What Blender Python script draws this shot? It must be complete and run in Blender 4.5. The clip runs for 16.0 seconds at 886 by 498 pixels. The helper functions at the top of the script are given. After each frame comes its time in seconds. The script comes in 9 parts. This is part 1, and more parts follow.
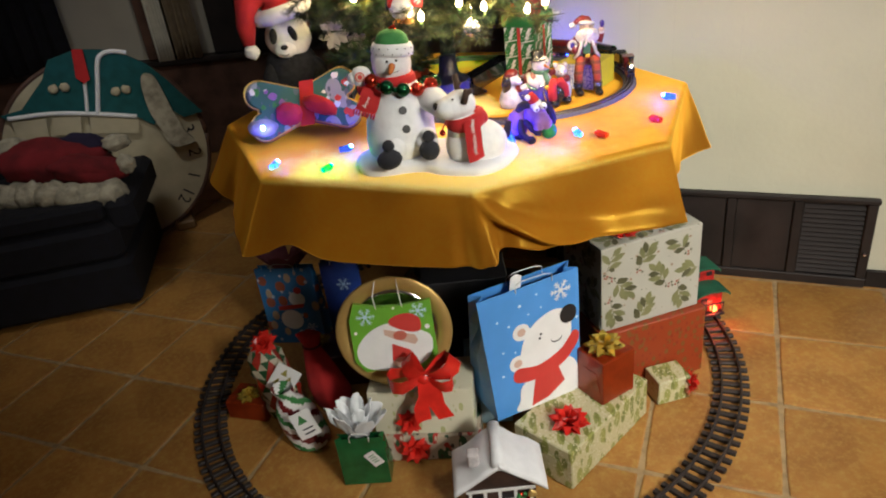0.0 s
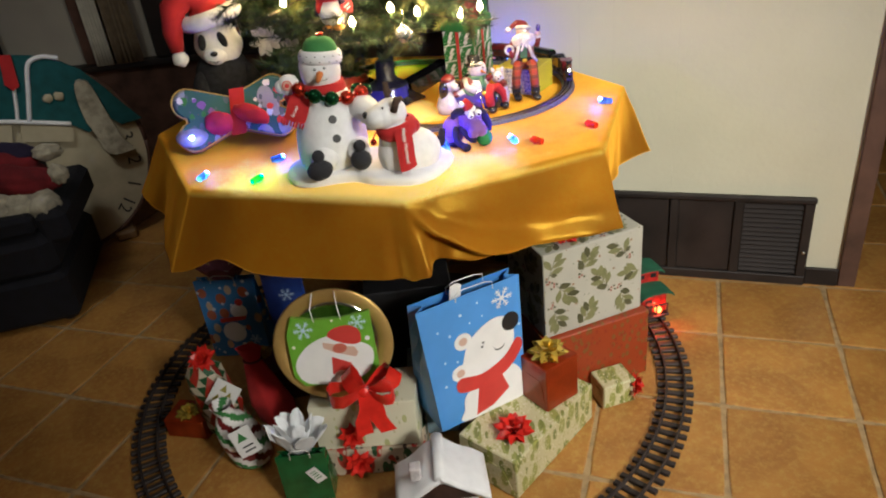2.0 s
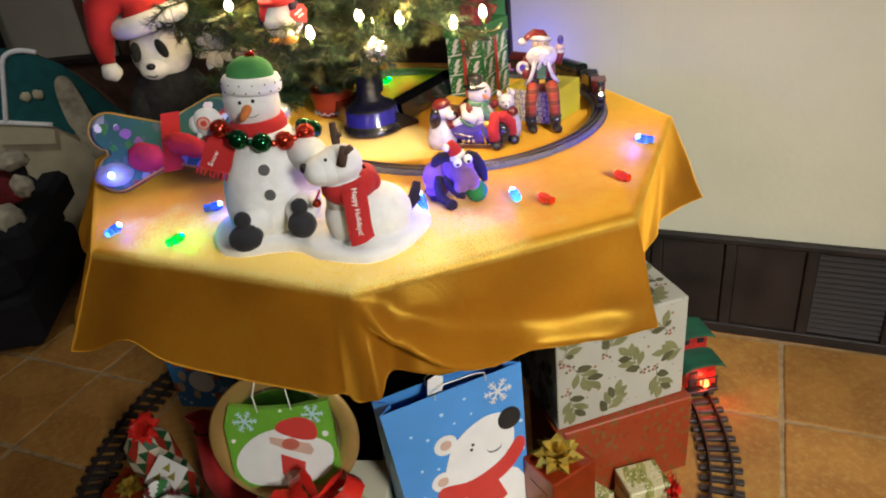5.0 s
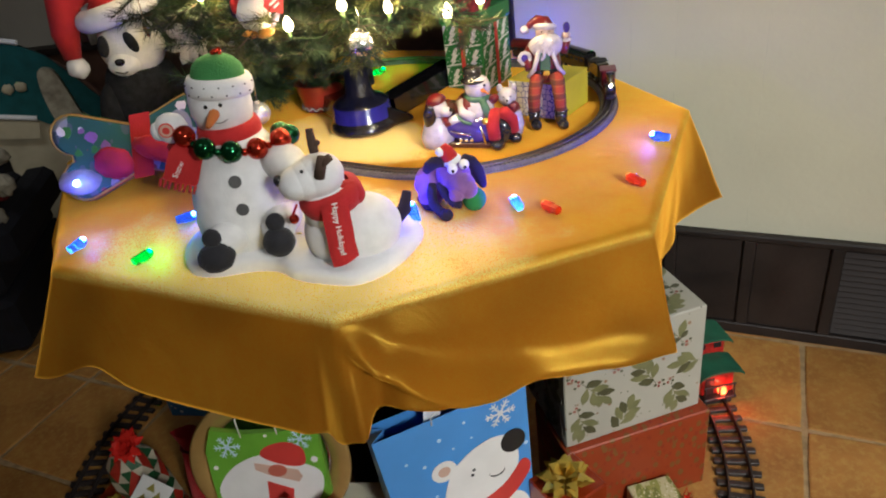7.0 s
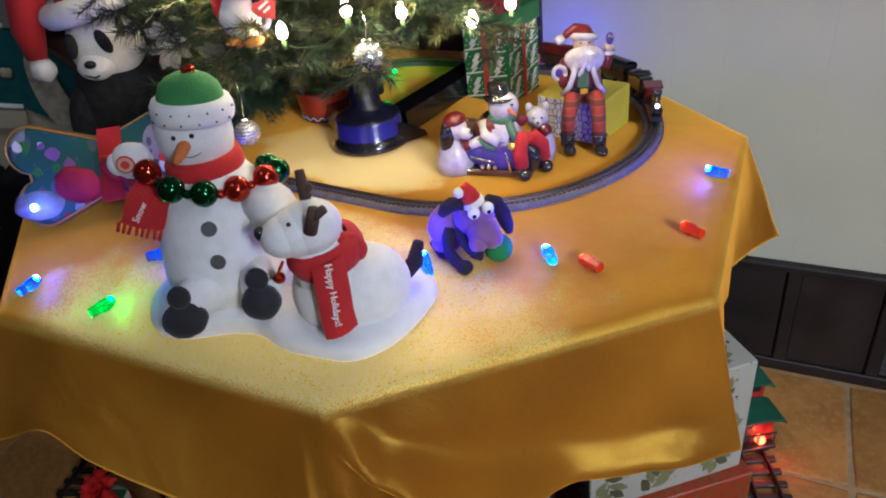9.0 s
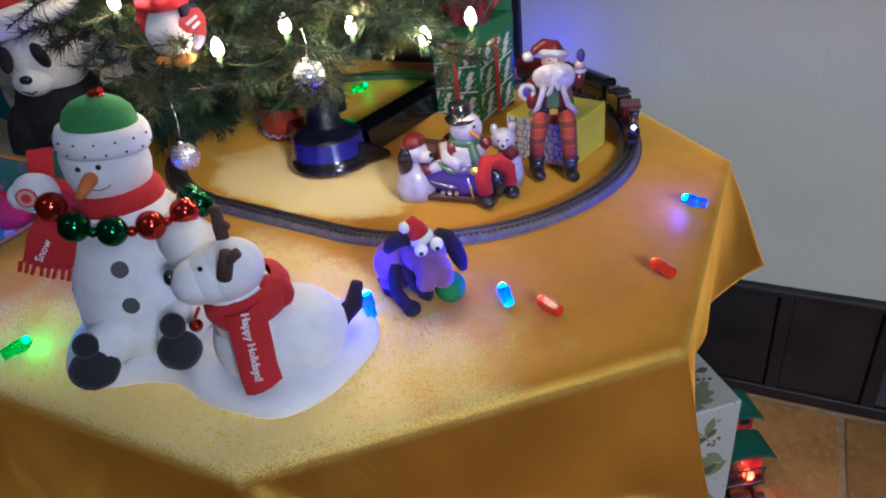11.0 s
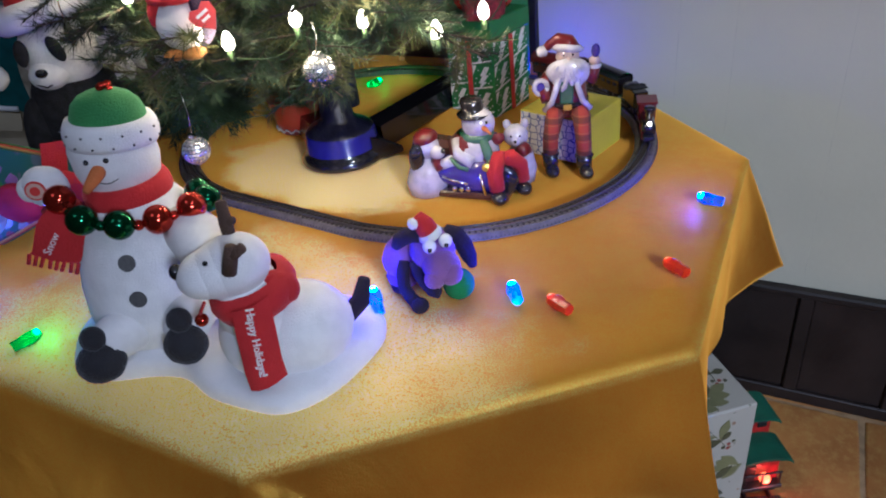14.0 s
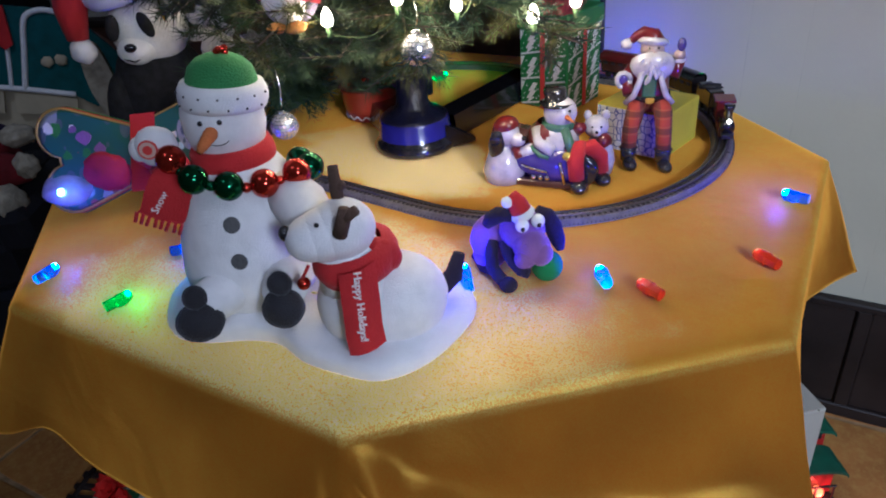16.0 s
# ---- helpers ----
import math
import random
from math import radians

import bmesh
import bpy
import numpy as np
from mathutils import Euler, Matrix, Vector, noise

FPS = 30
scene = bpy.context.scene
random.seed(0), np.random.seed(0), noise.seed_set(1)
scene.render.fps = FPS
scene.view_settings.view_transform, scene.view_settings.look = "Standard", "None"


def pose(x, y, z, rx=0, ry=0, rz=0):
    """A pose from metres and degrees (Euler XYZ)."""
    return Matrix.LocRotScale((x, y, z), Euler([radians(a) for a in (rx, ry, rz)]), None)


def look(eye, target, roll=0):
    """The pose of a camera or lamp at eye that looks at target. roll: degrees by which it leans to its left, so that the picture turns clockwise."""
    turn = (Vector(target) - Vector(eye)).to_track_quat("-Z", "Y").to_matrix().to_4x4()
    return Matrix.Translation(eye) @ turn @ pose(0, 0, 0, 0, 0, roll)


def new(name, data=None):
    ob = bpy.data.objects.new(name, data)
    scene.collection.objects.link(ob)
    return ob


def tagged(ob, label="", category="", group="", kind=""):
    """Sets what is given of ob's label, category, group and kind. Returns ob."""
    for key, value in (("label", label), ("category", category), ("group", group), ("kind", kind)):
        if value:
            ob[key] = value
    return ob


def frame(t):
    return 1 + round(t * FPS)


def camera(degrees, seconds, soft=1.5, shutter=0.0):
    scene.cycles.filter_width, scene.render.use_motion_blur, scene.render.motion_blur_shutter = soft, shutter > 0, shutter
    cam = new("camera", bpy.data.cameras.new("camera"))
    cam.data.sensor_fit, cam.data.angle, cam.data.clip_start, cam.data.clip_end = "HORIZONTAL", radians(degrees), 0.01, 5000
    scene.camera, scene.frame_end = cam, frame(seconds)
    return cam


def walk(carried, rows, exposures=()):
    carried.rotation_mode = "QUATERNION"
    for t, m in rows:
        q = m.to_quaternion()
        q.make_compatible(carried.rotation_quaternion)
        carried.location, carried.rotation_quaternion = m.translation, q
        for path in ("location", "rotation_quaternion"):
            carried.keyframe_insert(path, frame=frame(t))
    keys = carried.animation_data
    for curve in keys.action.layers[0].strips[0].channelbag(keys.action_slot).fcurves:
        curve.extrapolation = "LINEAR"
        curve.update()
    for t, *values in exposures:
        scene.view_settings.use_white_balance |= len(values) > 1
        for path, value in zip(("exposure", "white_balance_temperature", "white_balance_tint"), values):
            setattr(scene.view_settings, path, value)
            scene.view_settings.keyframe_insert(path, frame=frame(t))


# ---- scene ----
# the camera and its way
cam = camera(64.7, 16.0, soft=2.0)
PATH = [
    (0, (0.147, 0.117, 1.272), (0.005, 1.877, 0.331), -7.2),
    (0.5, (0.169, 0.149, 1.256), (0.078, 1.914, 0.32), -6.5),
    (1, (0.181, 0.111, 1.274), (0.098, 1.875, 0.336), -7.2),
    (1.5, (0.192, 0.12, 1.268), (0.109, 1.883, 0.327), -6.9),
    (2, (0.2, 0.151, 1.272), (0.165, 1.909, 0.319), -6.8),
    (2.5, (0.206, 0.232, 1.271), (0.19, 1.983, 0.305), -7.7),
    (3, (0.188, 0.325, 1.273), (0.192, 2.07, 0.295), -8.4),
    (3.5, (0.23, 0.402, 1.272), (0.221, 2.139, 0.281), -6.6),
    (3.7, (0.251, 0.421, 1.263), (0.211, 2.171, 0.295), -6.3),
    (5.8, (0.33, 0.61, 1.234), (0.141, 2.332, 0.234), -7.3),
    (6, (0.331, 0.626, 1.233), (0.178, 2.348, 0.227), -6.8),
    (6.5, (0.331, 0.642, 1.227), (0.168, 2.358, 0.213), -7.4),
    (7, (0.332, 0.652, 1.225), (0.135, 2.357, 0.198), -8.0),
    (7.5, (0.321, 0.695, 1.221), (0.15, 2.412, 0.209), -7.5),
    (8, (0.303, 0.757, 1.216), (0.164, 2.458, 0.173), -7.3),
    (8.2, (0.302, 0.776, 1.222), (0.13, 2.47, 0.174), -7.4),
    (10.3, (0.345, 0.892, 1.208), (0.11, 2.558, 0.127), -6.7),
    (10.5, (0.351, 0.9, 1.207), (0.125, 2.573, 0.133), -6.6),
    (11, (0.364, 0.917, 1.206), (0.136, 2.6, 0.149), -6.6),
    (11.5, (0.371, 0.918, 1.206), (0.148, 2.599, 0.146), -6.2),
    (12, (0.371, 0.915, 1.205), (0.137, 2.603, 0.16), -6.6),
    (12.5, (0.372, 0.915, 1.207), (0.1, 2.597, 0.159), -6.9),
    (13, (0.374, 0.92, 1.203), (0.102, 2.595, 0.144), -6.8),
    (13.5, (0.377, 0.925, 1.202), (0.11, 2.599, 0.141), -6.7),
    (14, (0.373, 0.925, 1.201), (0.092, 2.597, 0.141), -7.0),
    (14.5, (0.367, 0.921, 1.196), (0.076, 2.587, 0.129), -7.0),
    (15, (0.358, 0.914, 1.197), (0.056, 2.577, 0.128), -6.8),
    (15.5, (0.344, 0.911, 1.193), (0.026, 2.567, 0.117), -6.5),
    (16, (0.3, 0.894, 1.181), (-0.035, 2.577, 0.153), -5.2),
]
EXPOSURES = [(0.0, 0.35, 6000, 9), (3.7, 0.35, 6000, 9), (7.0, -0.06, 5700, 9), (8.2, -0.18, 5300, 11), (10.3, -0.58, 4550, 19), (16.0, -0.60, 4550, 19)]
walk(cam, [(t, look(eye, target, roll)) for t, eye, target, roll in PATH], EXPOSURES)

# ---- world and lamps: a dim evening room, one warm unseen room lamp behind and to the right of the camera, and added lamps overhead ----
world = bpy.data.worlds.new("room_dusk")
scene.world = world
world.use_nodes = True
world.node_tree.nodes["Background"].inputs[0].default_value = (0.30, 0.34, 0.42, 1)
world.node_tree.nodes["Background"].inputs[1].default_value = 0.05


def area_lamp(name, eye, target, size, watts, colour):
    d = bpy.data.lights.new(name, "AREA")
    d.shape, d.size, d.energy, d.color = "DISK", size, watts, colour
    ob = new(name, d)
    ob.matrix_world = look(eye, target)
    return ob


def point_lamp(name, place, watts, colour, radius=0.006):
    d = bpy.data.lights.new(name, "POINT")
    d.energy, d.color, d.shadow_soft_size = watts, colour, radius
    ob = new(name, d)
    ob.location = place
    return ob


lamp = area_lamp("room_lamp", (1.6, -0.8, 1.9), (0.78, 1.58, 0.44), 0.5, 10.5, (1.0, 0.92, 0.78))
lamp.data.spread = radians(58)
# unseen spot, added to light the cloth's top from above
spot = bpy.data.lights.new("ceiling_downlight", "SPOT")
spot.energy, spot.color, spot.spot_size, spot.spot_blend, spot.shadow_soft_size = 44, (1.0, 0.92, 0.78), radians(54), 1.0, 0.09
new("ceiling_downlight", spot).matrix_world = look((1.15, 0.60, 2.42), (0.46, 1.56, 0.58))
# two unseen fills, added to lift the back of the room and the dark corners
wash = area_lamp("ceiling_lamp", (-1.15, 1.75, 2.42), (-1.45, 3.05, 0.55), 0.4, 2.3, (1.0, 0.95, 0.86))
wash.data.spread = radians(80)
glow = area_lamp("ceiling_lamp", (-0.45, 0.55, 2.42), (-0.45, 0.56, 0.0), 0.6, 2.2, (1.0, 0.93, 0.80))
glow.data.spread = radians(150)


# ---- materials ----
def mat(name, c, rough=0.6, metal=0.0, var=0.18, scale=25.0, bump=0.15, bscale=300.0, sheen=0.0, tint=None, coat=0.0, trans=0.0, emit=0.0, ior=1.45, c2=None):
    """A surface with colour that varies at two scales and a fine relief."""
    m = bpy.data.materials.new(name)
    m.use_nodes = True
    nt = m.node_tree
    p = nt.nodes["Principled BSDF"]
    tc = nt.nodes.new("ShaderNodeTexCoord")
    n1 = nt.nodes.new("ShaderNodeTexNoise")
    n1.inputs["Scale"].default_value, n1.inputs["Detail"].default_value = scale, 6
    nt.links.new(tc.outputs["Object"], n1.inputs["Vector"])
    mix = nt.nodes.new("ShaderNodeMix")
    mix.data_type = "RGBA"
    d = c2 or tuple(max(0, v * (1 - 2 * var)) for v in c)
    mix.inputs["A"].default_value = (*d, 1)
    mix.inputs["B"].default_value = (*c, 1)
    nt.links.new(n1.outputs["Fac"], mix.inputs["Factor"])
    r = nt.nodes.new("ShaderNodeMapRange")
    r.inputs["From Min"].default_value, r.inputs["From Max"].default_value = 0.3, 0.62
    nt.links.new(n1.outputs["Fac"], r.inputs["Value"])
    nt.links.new(r.outputs["Result"], mix.inputs["Factor"])
    nt.links.new(mix.outputs["Result"], p.inputs["Base Color"])
    p.inputs["Roughness"].default_value, p.inputs["Metallic"].default_value = rough, metal
    p.inputs["IOR"].default_value = ior
    if bump:
        n2 = nt.nodes.new("ShaderNodeTexNoise")
        n2.inputs["Scale"].default_value, n2.inputs["Detail"].default_value = bscale, 3
        nt.links.new(tc.outputs["Object"], n2.inputs["Vector"])
        b = nt.nodes.new("ShaderNodeBump")
        b.inputs["Strength"].default_value, b.inputs["Distance"].default_value = bump, 0.004
        nt.links.new(n2.outputs["Fac"], b.inputs["Height"])
        nt.links.new(b.outputs["Normal"], p.inputs["Normal"])
    if sheen:
        p.inputs["Sheen Weight"].default_value, p.inputs["Sheen Roughness"].default_value = sheen, 0.35
        p.inputs["Sheen Tint"].default_value = (*(tint or c), 1)
    p.inputs["Coat Weight"].default_value = coat
    p.inputs["Transmission Weight"].default_value = trans
    if emit:
        p.inputs["Emission Color"].default_value, p.inputs["Emission Strength"].default_value = (*c, 1), emit
    return m


def printed(name, ground, layers, rough=0.45, coat=0.15):
    """Wrapping paper: a ground colour with layers of scattered marks, each (scale, reach, stretch, turn, colour)."""
    m = mat(name, ground, rough, var=0.05, scale=8, bump=0.12, bscale=22, coat=coat)
    nt = m.node_tree
    p = nt.nodes["Principled BSDF"]
    last = p.inputs["Base Color"].links[0].from_socket
    tc = nt.nodes["Texture Coordinate"]
    for scale, reach, stretch, turn, colour in layers:
        mp = nt.nodes.new("ShaderNodeMapping")
        mp.inputs["Rotation"].default_value = [radians(a) for a in turn]
        mp.inputs["Scale"].default_value = (stretch, 1, 1)
        nt.links.new(tc.outputs["Object"], mp.inputs["Vector"])
        v = nt.nodes.new("ShaderNodeTexVoronoi")
        v.inputs["Scale"].default_value = scale
        nt.links.new(mp.outputs["Vector"], v.inputs["Vector"])
        cmp = nt.nodes.new("ShaderNodeMath")
        cmp.operation = "LESS_THAN"
        cmp.inputs[1].default_value = reach
        nt.links.new(v.outputs["Distance"], cmp.inputs[0])
        mx = nt.nodes.new("ShaderNodeMix")
        mx.data_type = "RGBA"
        mx.inputs["B"].default_value = (*colour, 1)
        nt.links.new(cmp.outputs["Value"], mx.inputs["Factor"])
        nt.links.new(last, mx.inputs["A"])
        last = mx.outputs["Result"]
    nt.links.new(last, p.inputs["Base Color"])
    return m


def random_tone(m, amount=0.25):
    """Lets each piece of a kind differ a little in tone."""
    nt = m.node_tree
    p = nt.nodes["Principled BSDF"]
    info = nt.nodes.new("ShaderNodeObjectInfo")
    hsv = nt.nodes.new("ShaderNodeHueSaturation")
    r = nt.nodes.new("ShaderNodeMapRange")
    r.inputs["To Min"].default_value, r.inputs["To Max"].default_value = 1 - amount, 1 + amount
    nt.links.new(info.outputs["Random"], r.inputs["Value"])
    nt.links.new(r.outputs["Result"], hsv.inputs["Value"])
    nt.links.new(p.inputs["Base Color"].links[0].from_socket, hsv.inputs["Color"])
    nt.links.new(hsv.outputs["Color"], p.inputs["Base Color"])
    return m


def speckled(m, scale, amount, pale):
    """Fine specks of a second colour over a surface."""
    nt = m.node_tree
    p = nt.nodes["Principled BSDF"]
    n = nt.nodes.new("ShaderNodeTexNoise")
    n.inputs["Scale"].default_value, n.inputs["Detail"].default_value, n.inputs["Roughness"].default_value = scale, 5, 0.75
    nt.links.new(nt.nodes["Texture Coordinate"].outputs["Object"], n.inputs["Vector"])
    r = nt.nodes.new("ShaderNodeMapRange")
    r.inputs["From Min"].default_value, r.inputs["From Max"].default_value, r.inputs["To Max"].default_value = 0.46, 0.66, amount
    nt.links.new(n.outputs["Fac"], r.inputs["Value"])
    mx = nt.nodes.new("ShaderNodeMix")
    mx.data_type = "RGBA"
    mx.inputs["B"].default_value = (*pale, 1)
    nt.links.new(r.outputs["Result"], mx.inputs["Factor"])
    nt.links.new(p.inputs["Base Color"].links[0].from_socket, mx.inputs["A"])
    nt.links.new(mx.outputs["Result"], p.inputs["Base Color"])
    return m


def light_mat(name, colour, strength):
    m = bpy.data.materials.new(name)
    m.use_nodes = True
    p = m.node_tree.nodes["Principled BSDF"]
    p.inputs["Base Color"].default_value = (*colour, 1)
    p.inputs["Emission Color"].default_value, p.inputs["Emission Strength"].default_value = (*colour, 1), strength
    return m


def velvet_mat():
    m = mat("gold_velvet", (0.262, 0.098, 0.0025), 0.9, var=0.10, scale=6, bump=0.10, bscale=500, sheen=1.0, c2=(0.135, 0.047, 0.0012))
    nt = m.node_tree
    p = nt.nodes["Principled BSDF"]
    p.inputs["Specular IOR Level"].default_value = 0.12
    tc = nt.nodes["Texture Coordinate"]
    n = nt.nodes.new("ShaderNodeTexNoise")
    n.inputs["Scale"].default_value, n.inputs["Detail"].default_value, n.inputs["Roughness"].default_value = 14, 9, 0.75
    nt.links.new(tc.outputs["Object"], n.inputs["Vector"])
    r = nt.nodes.new("ShaderNodeMapRange")
    r.inputs["From Min"].default_value, r.inputs["From Max"].default_value = 0.35, 0.65
    r.inputs["To Min"].default_value, r.inputs["To Max"].default_value = 0.45, 1.0
    nt.links.new(n.outputs["Fac"], r.inputs["Value"])
    p.inputs["Sheen Weight"].default_value = 0.0
    pile = nt.nodes.new("ShaderNodeBsdfSheen")
    pile.distribution = "ASHIKHMIN"
    pile.inputs["Roughness"].default_value = 0.33
    tone = nt.nodes.new("ShaderNodeMix")
    tone.data_type = "RGBA"
    tone.inputs["A"].default_value, tone.inputs["B"].default_value = (0.60, 0.275, 0.012, 1), (1.0, 0.52, 0.045, 1)
    nt.links.new(r.outputs["Result"], tone.inputs["Factor"])
    nt.links.new(tone.outputs["Result"], pile.inputs["Color"])
    # sheen near the front corner of the top, painted in: paler and speckled
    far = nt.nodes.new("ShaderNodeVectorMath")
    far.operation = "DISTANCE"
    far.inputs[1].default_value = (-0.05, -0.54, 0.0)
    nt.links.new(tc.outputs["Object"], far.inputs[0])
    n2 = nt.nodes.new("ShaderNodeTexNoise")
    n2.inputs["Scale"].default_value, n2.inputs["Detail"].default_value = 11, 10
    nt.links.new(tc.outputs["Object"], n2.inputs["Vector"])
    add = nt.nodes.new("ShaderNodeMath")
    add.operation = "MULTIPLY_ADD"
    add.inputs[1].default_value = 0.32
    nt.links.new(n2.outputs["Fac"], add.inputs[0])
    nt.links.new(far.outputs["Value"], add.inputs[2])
    front_sheen = nt.nodes.new("ShaderNodeMapRange")
    front_sheen.inputs["From Min"].default_value, front_sheen.inputs["From Max"].default_value = 0.40, 0.52
    front_sheen.inputs["To Min"].default_value, front_sheen.inputs["To Max"].default_value = 1.0, 0.0
    nt.links.new(add.outputs["Value"], front_sheen.inputs["Value"])
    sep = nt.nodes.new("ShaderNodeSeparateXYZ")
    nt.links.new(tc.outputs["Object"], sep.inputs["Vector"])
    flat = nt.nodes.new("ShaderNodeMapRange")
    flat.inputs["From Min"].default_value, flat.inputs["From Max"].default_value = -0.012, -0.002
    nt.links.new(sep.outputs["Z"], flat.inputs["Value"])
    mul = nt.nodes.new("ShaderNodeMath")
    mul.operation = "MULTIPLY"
    nt.links.new(front_sheen.outputs["Result"], mul.inputs[0])
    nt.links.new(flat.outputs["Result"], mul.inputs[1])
    # a second patch below the tree's stand, long and narrow
    def level(vec, axis, reach):
        d = nt.nodes.new("ShaderNodeVectorMath")
        d.operation = "DOT_PRODUCT"
        d.inputs[1].default_value = (axis[0] / reach, axis[1] / reach, 0)
        nt.links.new(vec, d.inputs[0])
        return d.outputs["Value"]

    shift = nt.nodes.new("ShaderNodeVectorMath")
    shift.operation = "ADD"
    shift.inputs[1].default_value = (0.012, 0.020, 0)
    nt.links.new(tc.outputs["Object"], shift.inputs[0])
    lengths = nt.nodes.new("ShaderNodeCombineXYZ")
    nt.links.new(level(shift.outputs["Vector"], (0.888, -0.460), 0.215), lengths.inputs[0])
    nt.links.new(level(shift.outputs["Vector"], (0.460, 0.888), 0.105), lengths.inputs[1])
    reach = nt.nodes.new("ShaderNodeVectorMath")
    reach.operation = "LENGTH"
    nt.links.new(lengths.outputs["Vector"], reach.inputs[0])
    ragged = nt.nodes.new("ShaderNodeMath")
    ragged.operation = "MULTIPLY_ADD"
    ragged.inputs[1].default_value = 0.9
    nt.links.new(n2.outputs["Fac"], ragged.inputs[0])
    nt.links.new(reach.outputs["Value"], ragged.inputs[2])
    patch = nt.nodes.new("ShaderNodeMapRange")
    patch.interpolation_type = "SMOOTHSTEP"
    patch.inputs["From Min"].default_value, patch.inputs["From Max"].default_value = 1.18, 1.46
    patch.inputs["To Min"].default_value, patch.inputs["To Max"].default_value = 1.0, 0.0
    nt.links.new(ragged.outputs["Value"], patch.inputs["Value"])
    sheen_or_rubbed = nt.nodes.new("ShaderNodeMath")
    sheen_or_rubbed.operation = "MAXIMUM"
    nt.links.new(mul.outputs["Value"], sheen_or_rubbed.inputs[0])
    nt.links.new(patch.outputs["Result"], sheen_or_rubbed.inputs[1])
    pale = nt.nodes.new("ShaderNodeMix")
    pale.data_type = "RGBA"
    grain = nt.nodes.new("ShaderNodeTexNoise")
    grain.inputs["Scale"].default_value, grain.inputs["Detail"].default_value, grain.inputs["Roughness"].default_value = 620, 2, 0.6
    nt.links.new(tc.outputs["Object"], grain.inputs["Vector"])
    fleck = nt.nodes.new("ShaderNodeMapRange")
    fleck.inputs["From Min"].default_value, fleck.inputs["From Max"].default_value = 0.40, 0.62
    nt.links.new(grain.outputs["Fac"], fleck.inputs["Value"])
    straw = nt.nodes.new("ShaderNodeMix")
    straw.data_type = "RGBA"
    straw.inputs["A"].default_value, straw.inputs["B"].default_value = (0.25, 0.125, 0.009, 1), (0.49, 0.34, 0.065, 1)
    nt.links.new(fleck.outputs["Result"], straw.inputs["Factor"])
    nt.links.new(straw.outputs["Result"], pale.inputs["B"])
    # highlight where the pile opens along the table's edge creases, painted pale
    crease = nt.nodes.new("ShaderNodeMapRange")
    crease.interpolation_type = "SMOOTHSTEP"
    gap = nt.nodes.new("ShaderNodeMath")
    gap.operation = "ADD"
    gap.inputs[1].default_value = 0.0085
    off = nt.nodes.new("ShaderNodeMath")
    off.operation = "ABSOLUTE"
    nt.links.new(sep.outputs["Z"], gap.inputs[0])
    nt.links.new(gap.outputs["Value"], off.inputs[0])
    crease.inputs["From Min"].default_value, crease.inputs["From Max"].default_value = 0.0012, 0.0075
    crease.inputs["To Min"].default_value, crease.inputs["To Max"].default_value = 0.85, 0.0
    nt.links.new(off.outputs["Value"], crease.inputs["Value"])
    crease_shine = nt.nodes.new("ShaderNodeMath")
    crease_shine.operation = "MULTIPLY"
    nt.links.new(crease.outputs["Result"], crease_shine.inputs[0])
    nt.links.new(r.outputs["Result"], crease_shine.inputs[1])
    all_pale = nt.nodes.new("ShaderNodeMath")
    all_pale.operation = "MAXIMUM"
    nt.links.new(crease_shine.outputs["Value"], all_pale.inputs[0])
    nt.links.new(sheen_or_rubbed.outputs["Value"], all_pale.inputs[1])
    nt.links.new(all_pale.outputs["Value"], pale.inputs["Factor"])
    # soft dents in the nap
    nap = nt.nodes.new("ShaderNodeTexNoise")
    nap.inputs["Scale"].default_value, nap.inputs["Detail"].default_value, nap.inputs["Distortion"].default_value = 8, 4, 0.8
    nt.links.new(tc.outputs["Object"], nap.inputs["Vector"])
    dent = nt.nodes.new("ShaderNodeBump")
    dent.inputs["Strength"].default_value, dent.inputs["Distance"].default_value = 0.30, 0.012
    nt.links.new(nap.outputs["Fac"], dent.inputs["Height"])
    nt.links.new(p.inputs["Normal"].links[0].from_socket, dent.inputs["Normal"])
    nt.links.new(dent.outputs["Normal"], p.inputs["Normal"])
    nt.links.new(dent.outputs["Normal"], pile.inputs["Normal"])
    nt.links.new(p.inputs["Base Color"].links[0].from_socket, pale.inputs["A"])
    bare = nt.nodes.new("ShaderNodeMath")
    bare.operation = "MULTIPLY"
    bare.inputs[1].default_value = 0.75
    nt.links.new(patch.outputs["Result"], bare.inputs[0])
    chalk = nt.nodes.new("ShaderNodeMix")
    chalk.data_type = "RGBA"
    chalk.inputs["B"].default_value = (0.40, 0.335, 0.20, 1)
    nt.links.new(bare.outputs["Value"], chalk.inputs["Factor"])
    nt.links.new(pale.outputs["Result"], chalk.inputs["A"])
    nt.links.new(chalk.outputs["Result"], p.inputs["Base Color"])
    gloss = nt.nodes.new("ShaderNodeBsdfAnisotropic")
    gloss.inputs["Roughness"].default_value = 0.36
    down = nt.nodes.new("ShaderNodeVectorMath")
    down.operation = "ADD"
    down.inputs[1].default_value = (0.0, 0.0, -0.34)
    nt.links.new(dent.outputs["Normal"], down.inputs[0])
    down_unit = nt.nodes.new("ShaderNodeVectorMath")
    down_unit.operation = "NORMALIZE"
    nt.links.new(down.outputs["Vector"], down_unit.inputs[0])
    shine = nt.nodes.new("ShaderNodeMix")
    shine.data_type = "RGBA"
    shine.inputs["A"].default_value, shine.inputs["B"].default_value = (0.024, 0.014, 0.0010, 1), (0.110, 0.075, 0.010, 1)
    nt.links.new(fleck.outputs["Result"], shine.inputs["Factor"])
